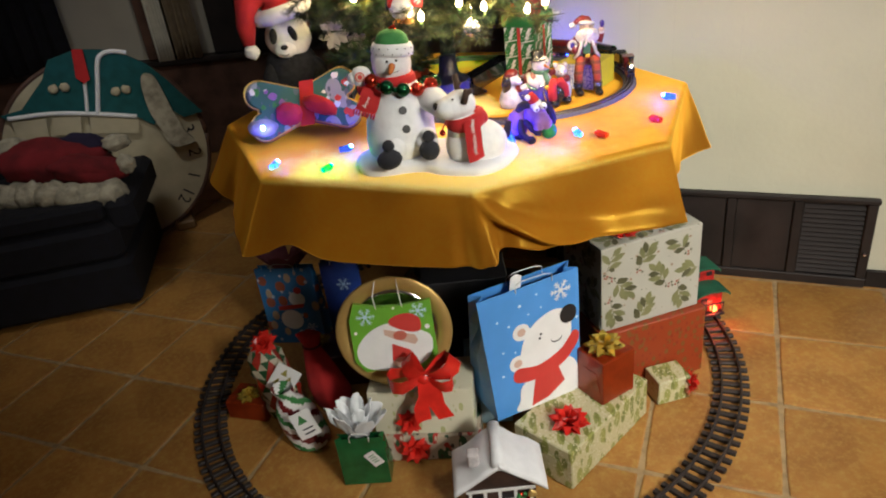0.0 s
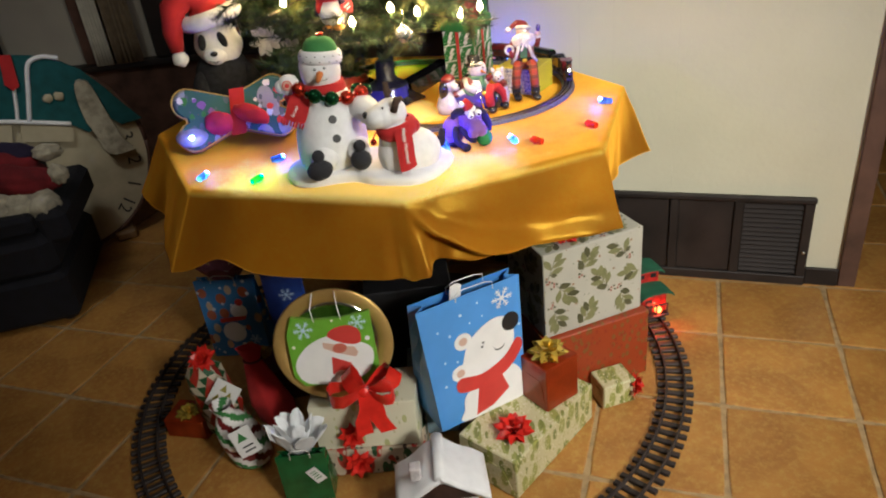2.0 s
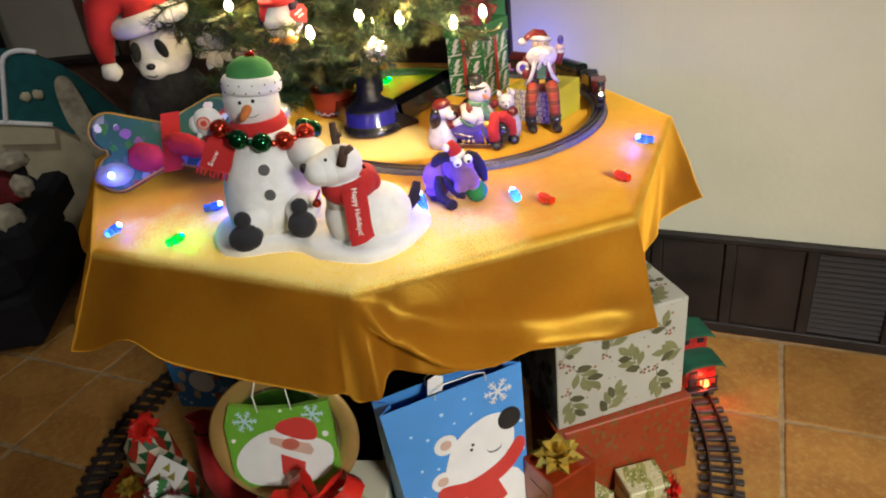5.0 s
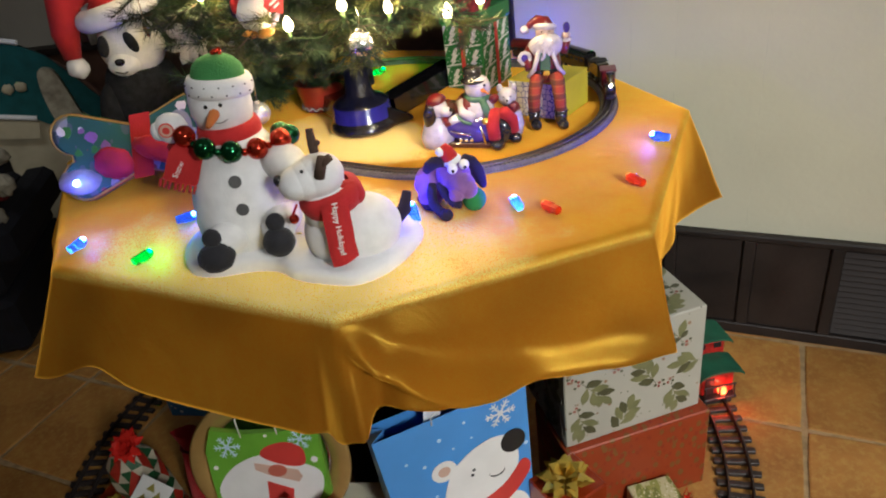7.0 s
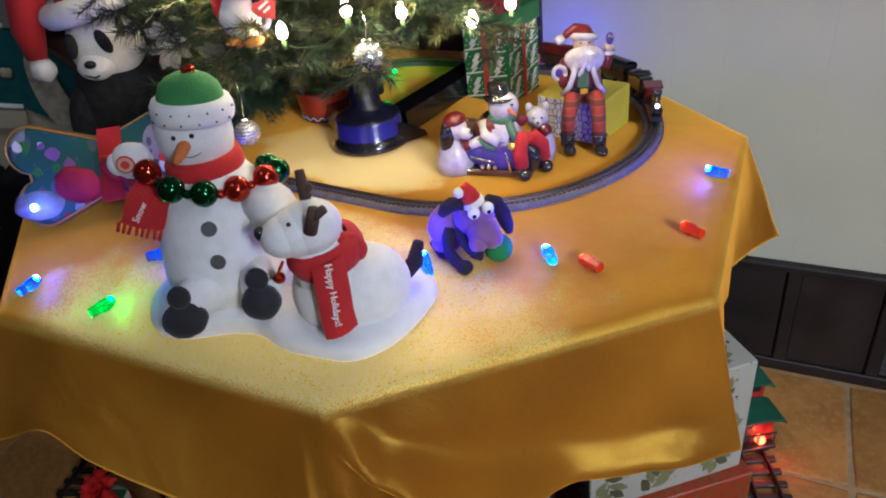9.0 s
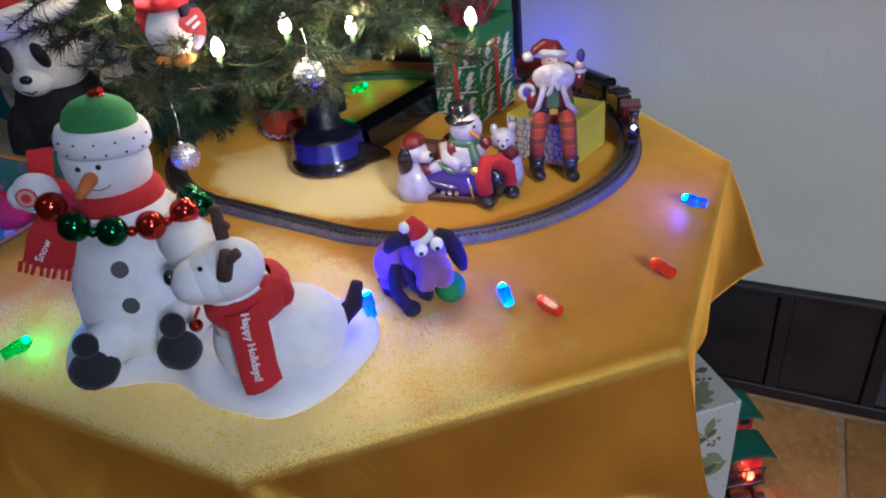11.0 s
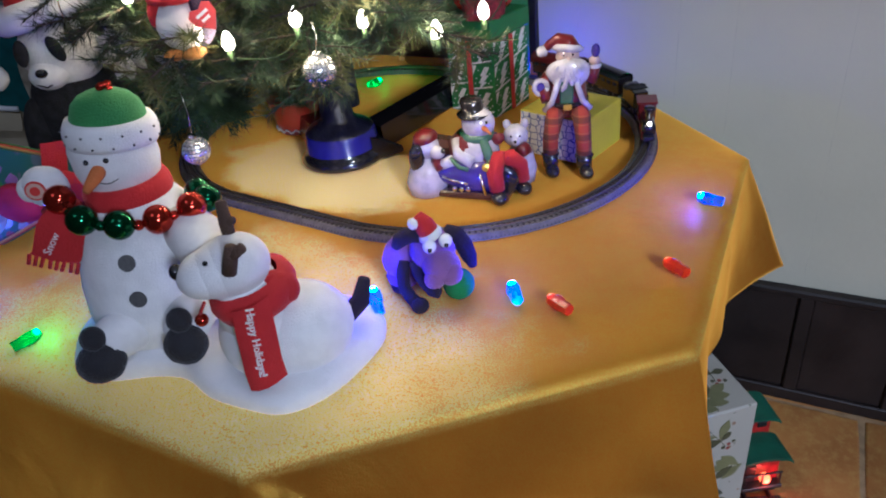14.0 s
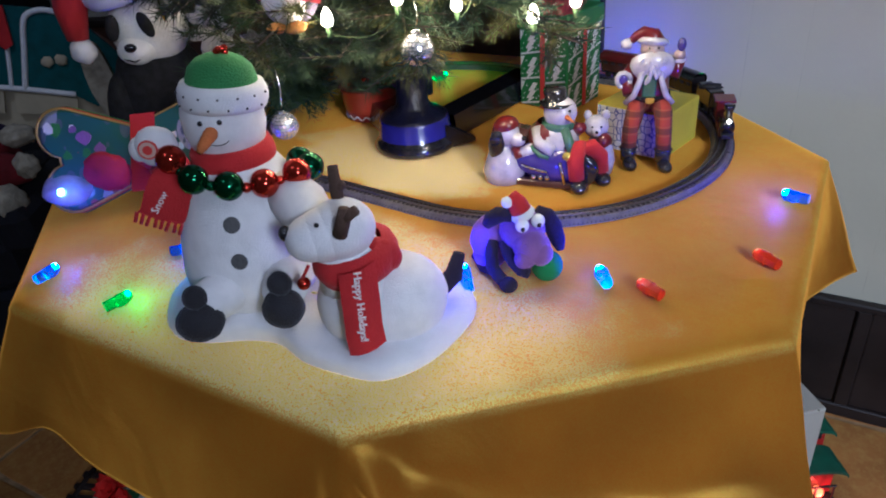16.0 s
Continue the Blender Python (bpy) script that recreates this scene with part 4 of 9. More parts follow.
    s.lathe([(0.030, 0.160), (0.0385, 0.158), (0.0410, 0.165), (0.0400, 0.174), (0.037, 0.180), (0.030, 0.180)], RED_FELT, Matrix.Translation((-0.015, 1.483, TOP)), 30)
    e0, e1 = Vector((-0.052, 1.444, 0.922)), Vector((-0.076, 1.426, 0.887))
    wide = Vector((0.017, 0.006, -0.010))
    pts = [e0.lerp(e1, f / 6) + Vector((0, -0.006 * math.sin(f * 0.55), 0.004 * math.sin(f))) for f in range(7)]
    s.grid([[p - wide, p + Vector((0, -0.003, 0)), p + wide] for p in pts], RED_FELT)
    s.grid([[p - wide + Vector((0, .005, 0)), p + wide + Vector((0, .005, 0))] for p in pts], RED_FELT)
    for f in range(8):
        q = pts[-1] - wide + wide * (2 * f / 7)
        s.tube([q, q + Vector((-0.003 - 0.001 * (f % 3), -0.003, -0.009))], 0.0019, RED_FELT, 6)
    at = frame_at(e0.lerp(e1, 0.45) + Vector((-0.006, -0.012, -0.002)), -(e1 - e0), wide.cross(e1 - e0) * (1 if wide.cross(e1 - e0).y < 0 else -1))
    s.text("Snow", 0.010, WRITING, at)
    # arms: one raised in greeting, one round the reindeer
    s.piece("arm", "arm in a red sleeve with a round printed paw pad")
    s.tube([(-0.060, 1.464, 0.895), (-0.070, 1.460, 0.915), (-0.076, 1.458, 0.930)], [0.019, 0.017, 0.015], RED_FELT, 14)
    s.ell((-0.076, 1.456, 0.947), (0.020, 0.013, 0.0195), PLUSH_WHITE, (0, 0, 20), lump=0.06)
    s.ell((-0.093, 1.454, 0.945), (0.009, 0.010, 0.012), PLUSH_WHITE)
    pad = frame_at((-0.0770, 1.4434, 0.949), (0.95, 0.25, 0), (0.25, -0.96, 0.05))
    s.slab(disc(0.0092), PRINT_RED, pad, 0.0014)
    s.slab(disc(0.0075), PRINT_PINK, pad, 0.0019)
    s.slab(disc(0.0044), PRINT_RED, pad, 0.0024)
    s.piece("arm")
    s.tube([(0.036, 1.470, 0.893), (0.058, 1.450, 0.888), (0.076, 1.425, 0.880), (0.080, 1.408, 0.868)], [0.024, 0.026, 0.023, 0.018], PLUSH_WHITE, 16)
    # buttons down the front
    for z, a, r in ((0.150, 7, 0.0475), (0.122, 10, 0.0600), (0.0875, 12, 0.0685)):
        s.piece("button")
        p = Vector((cx + 0.04 * z + r * math.sin(radians(a + 3)), cy + 0.02 * z - r * math.cos(radians(a + 3)), TOP + z))
        s.slab(disc(0.0078), PLUSH_GREY, frame_at(p, (1, 0.1, 0), (0.15, -1, 0.35 if z > 0.1 else 0.12)), 0.0022)
    # mitten-shaped boots
    for x, y, z, tip in ((-0.035, 1.379, 0.813, -14), (0.042, 1.398, 0.818, 14)):
        s.piece("boot", "black plush mitten-shaped boot")
        s.ell((x, y, z - 0.012), (0.025 if tip < 0 else 0.0205, 0.018, 0.0195), PLUSH_BLACK, (-18, tip, 0), lump=0.05)
        s.ell((x + 0.001, y + 0.001, z + 0.015), (0.012, 0.010, 0.012), PLUSH_BLACK, (-18, 0, 0))
        s.piece("leg")
        s.tube([(x, y + 0.006, z), (x * 0.6 + 0.004, y + 0.06, z - 0.005)], [0.020, 0.026], PLUSH_WHITE, 14)
    s.piece("reindeer", "white plush reindeer lying on the base")
    # reindeer: body, head, muzzle, antlers, ear, tail, scarf
    s.ell((0.143, 1.426, 0.802), (0.052, 0.047, 0.045), PLUSH_WHITE, (0, 4, 28), 30, 18)
    s.ell((0.116, 1.413, 0.808), (0.043, 0.040, 0.047), PLUSH_WHITE, (0, 8, 20), 28, 16)
    s.tube([(0.112, 1.412, 0.83), (0.110, 1.410, 0.87)], [0.034, 0.028], PLUSH_WHITE, 18)
    s.ell((0.108, 1.407, 0.887), (0.0315, 0.030, 0.0275), PLUSH_WHITE, (0, -8, 30), 26, 16)
    s.ell((0.098, 1.4015, 0.886), (0.0300, 0.0275, 0.0245), PLUSH_WHITE, (0, -7, 26), 26, 16)
    s.ell((0.087, 1.396, 0.885), (0.026, 0.024, 0.0210), PLUSH_WHITE, (0, -6, 22), 24, 14)
    s.ell((0.0640, 1.389, 0.8925), (0.0058, 0.0065, 0.0075), EYE_BLACK, seg=14, rings=10)
    s.ell((0.0970, 1.3815, 0.9050), 0.0023, EYE_BLACK, seg=8, rings=6)
    s.piece("antler", "brown felt antler")
    s.tube([(0.108, 1.414, 0.902), (0.106, 1.418, 0.922), (0.105, 1.422, 0.941)], [0.0055, 0.0060, 0.0048], PLUSH_BROWN, 10)
    s.tube([(0.106, 1.418, 0.920), (0.114, 1.417, 0.926)], [0.0048, 0.0035], PLUSH_BROWN, 10)
    s.piece("antler", "brown felt antler")
    s.tube([(0.1165, 1.3800, 0.8965), (0.1215, 1.3790, 0.910), (0.1245, 1.3800, 0.922)], [0.0065, 0.0065, 0.0050], PLUSH_BROWN, 10)
    s.tube([(0.1215, 1.379, 0.912), (0.1345, 1.379, 0.921)], [0.0055, 0.0045], PLUSH_BROWN, 10)
    s.piece("tail", "dark navy plush tail")
    s.tube([(0.178, 1.452, 0.790), (0.195, 1.464, 0.803), (0.201, 1.470, 0.825)], [0.010, 0.0095, 0.0060], NAVY_PLUSH, 10)
    s.piece("reindeer_scarf", "red felt scarf with stitched white writing")
    s.lathe([(0.026, -0.014), (0.037, -0.012), (0.0405, 0.0), (0.038, 0.010), (0.028, 0.014)], RED_FELT, frame_at((0.116, 1.412, 0.857), (1, 0.4, 0.1), (-0.15, -0.10, 1)), 26)
    tail = [(0.1285, 1.3715, 0.868), (0.1290, 1.3665, 0.849), (0.1300, 1.3620, 0.829), (0.1300, 1.3590, 0.810), (0.1320, 1.3565, 0.792)]
    across = Vector((0.0152, 0.0072, 0.003))
    s.grid([[Vector(p) - across + Vector((0, .004, 0)), Vector(p) - across * 0.5 + Vector((0.0005, -0.0015, 0)), Vector(p) + Vector((0.001, -0.003, 0)), Vector(p) + across * .5 + Vector((0.0005, -0.0015, 0)), Vector(p) + across + Vector((0, .004, 0))] for p in tail], RED_FELT)
    s.ell((0.141, 1.411, 0.858), (0.018, 0.017, 0.017), RED_FELT, lump=0.1)
    line = Vector(tail[3]) - Vector(tail[0])
    up = across.cross(line)
    up = up if up.y < 0 else -up
    s.text("Happy Holidays!", 0.0098, WRITING, frame_at(Vector(tail[0]).lerp(Vector(tail[3]), 0.56) + up.normalized() * 0.0042, line, up), 0.0015)
    s.piece("bell", "small red metallic bell")
    s.ell((0.071, 1.3900, 0.840), 0.0062, BEAD_RED, seg=14, rings=10)
    s.tube([(0.071, 1.3900, 0.846), (0.078, 1.3920, 0.858)], 0.0016, RED_FELT, 6)
    in_parts("plush_snowman", s, (0.05, 1.455, TOP), "white plush snowman with green hat hugging a reindeer toy", "soft toy")


snowman()


def bead_garland():
    """Large metallic beads hung round the snowman's shoulders."""
    t = thing("bead_necklace", (0.0, 1.42, 0.92), "necklace of red and green metallic beads round the snowman", "necklace")
    spots = [(-0.056, 1.441, 0.940, BEAD_RED), (-0.0255, 1.419, 0.930, BEAD_GREEN), (0.0040, 1.424, 0.921, BEAD_GREEN), (0.0290, 1.444, 0.914, BEAD_RED),
             (0.0550, 1.461, 0.917, BEAD_RED), (0.0610, 1.481, 0.914, BEAD_GREEN), (0.0440, 1.500, 0.912, BEAD_GREEN)]
    for i, (x, y, z, m) in enumerate(spots):
        part("bead", Shape().ell((x, y, z), 0.0136, m, seg=28, rings=18), t)
        if i:
            px, py, pz, pm = spots[i - 1]
            part("small_bead", Shape().ell(((x + px) / 2, (y + py) / 2 - 0.002, (z + pz) / 2 - 0.002), 0.0050, m, seg=16, rings=10), t)
    part("string", Shape().tube([p[:3] for p in spots], 0.0009, SILVER, 6), t)


bead_garland()


def purple_dog():
    """Plush dog leaning over a ball, in a small red hat tipped back."""
    s = Shape()
    s.piece("body")
    s.ell((0.221, 1.553, 0.798), (0.023, 0.027, 0.027), PURPLE_PLUSH, (0, 0, -25), 26, 16, lump=0.04)
    s.ell((0.221, 1.552, 0.778), (0.020, 0.026, 0.0175), PURPLE_PLUSH, (0, 0, -20), 22, 14, lump=0.04)
    s.piece("head", "purple plush head with white eyes")
    # head with a long muzzle hanging forward
    s.ell((0.259, 1.540, 0.815), (0.0265, 0.025, 0.0245), PURPLE_PLUSH, (20, 22, 20), 30, 20)
    s.ell((0.270, 1.523, 0.804), (0.0225, 0.022, 0.0195), PURPLE_PLUSH, (15, 28, 25), 30, 20)
    s.ell((0.281, 1.514, 0.799), (0.0135, 0.012, 0.014), PURPLE_PLUSH, (10, 20, 25), 22, 14)
    s.ell((0.2635, 1.509, 0.796), (0.0125, 0.011, 0.0125), PURPLE_PLUSH, (10, 20, 25), 22, 14)
    for p, q in (((0.2605, 1.5165, 0.8335), (0.2615, 1.5095, 0.8325)), ((0.2775, 1.5240, 0.8355), (0.2790, 1.5172, 0.8340))):
        s.ell(p, 0.0078, EYE_WHITE, seg=18, rings=12)
        s.ell(q, 0.0028, EYE_BLACK, seg=10, rings=8)
    # ears: one lying over the back, one hanging behind the muzzle
    s.piece("ear", "navy plush ear")
    s.tube([(0.252, 1.532, 0.834), (0.243, 1.531, 0.840), (0.233, 1.531, 0.839), (0.225, 1.530, 0.834), (0.219, 1.529, 0.826)], [0.006, 0.0085, 0.0095, 0.0090, 0.005], NAVY_PLUSH, 14)
    s.piece("ear", "navy plush ear")
    s.tube([(0.276, 1.546, 0.836), (0.286, 1.550, 0.828), (0.294, 1.551, 0.812), (0.299, 1.551, 0.796), (0.302, 1.551, 0.784)], [0.007, 0.010, 0.0105, 0.009, 0.005], NAVY_PLUSH, 14)
    # forelegs folded in front, one hind leg tucked behind
    s.piece("foreleg", "navy plush foreleg")
    s.tube([(0.225, 1.534, 0.805), (0.224, 1.525, 0.792), (0.226, 1.515, 0.780), (0.234, 1.506, 0.773), (0.242, 1.498, 0.770)], [0.007, 0.0076, 0.0076, 0.0076, 0.0075], NAVY_PLUSH, 14)
    s.ell((0.2450, 1.496, 0.7695), (0.0105, 0.0100, 0.0092), NAVY_PLUSH)
    s.piece("foreleg", "navy plush foreleg")
    s.tube([(0.238, 1.531, 0.805), (0.243, 1.522, 0.796), (0.250, 1.514, 0.788), (0.259, 1.506, 0.782), (0.267, 1.502, 0.782)], [0.0065, 0.0072, 0.0072, 0.0070, 0.0068], NAVY_PLUSH, 14)
    s.piece("hind_leg", "navy plush hind leg")
    s.tube([(0.215, 1.560, 0.780), (0.205, 1.552, 0.771), (0.214, 1.535, 0.768), (0.226, 1.528, 0.768)], [0.009, 0.0085, 0.008, 0.0075], NAVY_PLUSH, 12)
    s.piece("ball", "green plush ball")
    s.ell((0.287, 1.524, 0.7785), 0.0183, BALL_GREEN, seg=24, rings=16)
    s.piece("hat", "tiny red and white hat")
    # hat leaning back over the near ear, its point folded down
    s.lathe([(0.0, 0.0), (0.0125, 0.0), (0.0145, 0.004), (0.0125, 0.009), (0.010, 0.009)], PLUSH_WHITE, pose(0.262, 1.531, 0.8365, 0, -24, 0), 20)
    s.tube([(0.2585, 1.531, 0.8445), (0.2545, 1.531, 0.853), (0.2500, 1.530, 0.8595), (0.2455, 1.528, 0.8590)], [0.0120, 0.0112, 0.0095, 0.004], RED_FELT, 16)
    s.ell((0.2440, 1.526, 0.8570), 0.0066, PLUSH_WHITE, lump=0.1)
    s.v = [(0.252 + (p[0] - 0.252) * 0.93, 1.53 + (p[1] - 1.53) * 0.93, TOP + (p[2] - TOP) * 0.94) for p in s.v]
    in_parts("plush_dog", s, (0.25, 1.53, TOP), "purple and navy plush dog with a green ball and red hat", "soft toy")


purple_dog()


def panda():
    """Plush panda in a large red hat, wrapped in clear film."""
    s = Shape()
    F = Vector((0.30, -0.95, 0)).normalized()
    S = Vector((0.95, 0.30, 0))
    c = Vector((-0.325, 1.875, 0.0))
    P = lambda a, b, z: tuple(c + S * a + F * b + Vector((0, 0, z)))
    s.piece("body")
    s.ell(P(0.0, -0.01, 0.855), (0.088, 0.075, 0.100), PANDA_BLACK, (0, 0, 17), 28, 18, 0.05)
    s.piece("head", "white fur head with black eye patches")
    s.ell(P(0.005, 0.000, 0.968), (0.070, 0.066, 0.070), PANDA_WHITE, (0, 0, 17), 30, 18, 0.04)
    s.ell(P(-0.014, 0.052, 0.941), (0.034, 0.027, 0.026), PANDA_WHITE, (0, 0, 17), 24, 14)
    s.ell(P(-0.017, 0.077, 0.951), (0.011, 0.008, 0.008), EYE_BLACK, (0, 0, 17), 14, 10)
    s.tube([P(-0.033, 0.071, 0.932), P(-0.016, 0.0775, 0.926), P(0.002, 0.070, 0.932)], 0.0016, PANDA_BLACK, 6)
    for a, t in ((-0.042, 8), (0.016, -18)):
        s.ell(P(a, 0.0625 - 0.2 * max(0, abs(a + 0.01) - 0.02), 0.985), (0.0115, 0.012, 0.0235), PANDA_BLACK, (0, t, 17), 16, 12)
    s.ell(P(0.058, -0.006, 1.006), (0.024, 0.018, 0.026), PANDA_BLACK, (0, 0, 17))
    for a in (-0.075, 0.080):
        s.piece("arm")
        s.ell(P(a, 0.022, 0.845), (0.030, 0.034, 0.055), PANDA_BLACK, (0, 12 if a < 0 else -12, 17), 20, 14, 0.05)
        s.piece("leg")
        s.ell(P(a * 0.75, 0.055, 0.785), (0.034, 0.045, 0.026), PANDA_BLACK, (0, 0, 17), 20, 14, 0.05)
    # hat: thick white band, red cone falling to one side, pompom
    s.piece("hat_band", "thick white plush hat band")
    ring = [P(0.070 * math.cos(i * math.pi / 14), 0.064 * math.sin(i * math.pi / 14), 1.046 + 0.014 * math.cos(i * math.pi / 14)) for i in range(29)]
    s.tube(ring, 0.024, PLUSH_WHITE, 14)
    s.piece("hat", "red felt hat falling to one side")
    s.tube([P(0.0, 0.0, 1.045), P(-0.012, 0.0, 1.095), P(-0.055, 0.006, 1.115), P(-0.098, 0.014, 1.080), P(-0.114, 0.022, 1.015), P(-0.116, 0.028, 0.965)], [0.066, 0.056, 0.045, 0.036, 0.028, 0.018], RED_FELT, 18)
    s.piece("pompom")
    s.ell(P(-0.112, 0.030, 0.945), 0.023, PLUSH_WHITE, lump=0.12)
    def settle(p):
        z = 0.962 + (p[2] - 0.968) * 0.80 if p[2] > 0.90 else TOP + (p[2] - TOP) * 0.1476 / 0.14
        return (c.x + 0.012 + (p[0] - c.x) * 0.80, c.y + (p[1] - c.y) * 0.80, z)
    s.v = [settle(p) for p in s.v]
    in_parts("plush_panda", s, tuple(c + Vector((0, 0, TOP))), "black and white plush panda wearing a red hat", "soft toy")
    # ribbon at its middle
    b = thing("red_bow", tuple(c + F * 0.11 + Vector((0, 0, 0.80))), "wide red fabric bow tied below the panda", "bow")
    q = Vector(P(0.03, 0.13, 0.838))
    part("knot", Shape().ell(tuple(q), (0.022, 0.014, 0.020), RED_FELT, lump=0.15), b)
    for sgn in (-1, 1):
        pts = [q + S * sgn * 0.006, q + S * sgn * 0.040 + Vector((0, 0, 0.016)), q + S * sgn * 0.066 + Vector((0, 0, 0.006)), q + S * sgn * 0.050 + Vector((0, 0, -0.018)), q + S * sgn * 0.008 + Vector((0, 0, -0.008))]
        part("loop", Shape().ribbon(pts, F * 0.017 + Vector((0, 0, 0.012)), RED_FELT), b)
        tail = [q, q + S * sgn * 0.035 + F * 0.01 + Vector((0, 0, -0.030)), q + S * sgn * 0.075 + F * 0.012 + Vector((0, 0, -0.062))]
        part("tail", Shape().ribbon(tail, S * 0.012 + Vector((0, 0, 0.016)), RED_FELT), b)


panda()


def bone_package():
    """A bone-shaped pack of dog treats in printed wrap, lying in front of the panda, tied with ribbon."""
    U = Vector((0.205, 0.055, 0)).normalized()
    N = Vector((0.22, -0.85, 0.34)).normalized()
    o = Vector((-0.262, 1.705, 0.835))
    at = frame_at(o, U, N)
    t = thing("bone_shaped_package", (o.x, o.y, TOP), "bone-shaped printed gift pack lit blue from within", "gift pack")
    half, knob, waist = 0.094, 0.044, 0.034
    out = []
    for sx, seq in ((1, range(-1, 2, 2)), (-1, (1, -1))):
        for sy in seq:
            for k in range(11):
                a = radians(-95 + 190 * k / 10)
                if sx > 0:
                    ang = radians(20 * sy) + a
                else:
                    ang = math.pi + radians(-20 * sy) + a
                out.append((sx * half + knob * 0.72 * math.cos(ang), sy * 0.036 + knob * 0.72 * math.sin(ang)))
        out.append((0.0, sy * waist))
    hull = out
    body = Shape()
    n = len(hull)
    rows = []
    for k, z in ((0.90, -0.028), (0.985, -0.024), (1.0, -0.016), (1.0, 0.016), (0.985, 0.024), (0.93, 0.028)):
        rows.append([at @ Vector((x * k, y * k, z)) for x, y in hull])
    body.grid(rows, TIN_PRINT, True)
    body.add(rows[-1], [list(range(n))], TIN_PRINT, False)
    body.add(rows[0], [list(range(n))[::-1]], TIN_PRINT, False)
    part("pack", body, t)
    for z, m, r in ((0.020, GOLD_MATT, 0.0022), (0.010, PRINT_RED, 0.0030), (0.0, GREEN_FELT, 0.0040)):
        part("rim_band", Shape().tube([at @ Vector((x * 1.012, y * 1.012, z)) for x, y in hull] + [at @ Vector((hull[0][0] * 1.012, hull[0][1] * 1.012, z))], r, m, 6, False), t)
    part("ribbon", Shape().ribbon([at @ Vector((0.002 * k, -0.05 + 0.1 * k / 8, 0.031)) for k in range(9)], at.to_3x3() @ Vector((0.016, 0, 0)), RED_FELT), t)
    # the pinker red of the loop by the bulb paints in its light
    part("bow_loop", Shape().ell(tuple(at @ Vector((-0.036, -0.020, 0.046))), (0.030, 0.016, 0.026), mat("bulb_lit_red_fabric", (0.38, 0.012, 0.05), 0.8, bump=0.3, bscale=80), (0, 20, 10), lump=0.2), t)
    part("bow_loop", Shape().ell(tuple(at @ Vector((0.036, -0.012, 0.044))), (0.040, 0.014, 0.020), RED_FELT, (0, 30, 10), lump=0.2), t)
    part("lobe_cover", Shape().ell(tuple(at @ Vector((-0.100, -0.036, 0.014))), (0.037, 0.035, 0.022), LILAC_FILM, seg=24, rings=14, lump=0.08), t, "pale lilac plastic bulge")
    rp = random.Random(4)
    tones = (PRINT_WHITE, PRINT_PALE_BLUE, GREEN_FELT, PRINT_RED, PURPLE_PLUSH, PRINT_WHITE)
    prints = Shape()
    for k in range(34):
        sx = 1 if k % 2 else -1
        x, y = sx * rp.uniform(0.040, 0.108), rp.uniform(-0.052, 0.052)
        if abs(y) > 0.030 and abs(x) < 0.075 or sx < 0 and y < 0:
            continue
        r = rp.uniform(0.004, 0.010)
        prints.slab([(x + r * rp.uniform(0.6, 1.2) * math.cos(a), y + r * rp.uniform(0.6, 1.2) * math.sin(a)) for a in [0.785 * j for j in range(8)]], tones[k % 6], at @ Matrix.Translation((0, 0, 0.0282)), 0.0004 + 0.00004 * k)
    part("print", prints, t, "small printed figures", kind="stuff")
    lamp = at @ Vector((-0.100, -0.040, 0.042))
    part("bulb", Shape().ell(tuple(lamp), 0.006, LED_BLUE, seg=12, rings=8), t, "glowing blue bulb")
    point_lamp("blue_bulb_light", tuple(lamp + Vector((0.012, -0.045, 0.012))), 0.10, (0.24, 0.22, 1.0), 0.008)


bone_package()


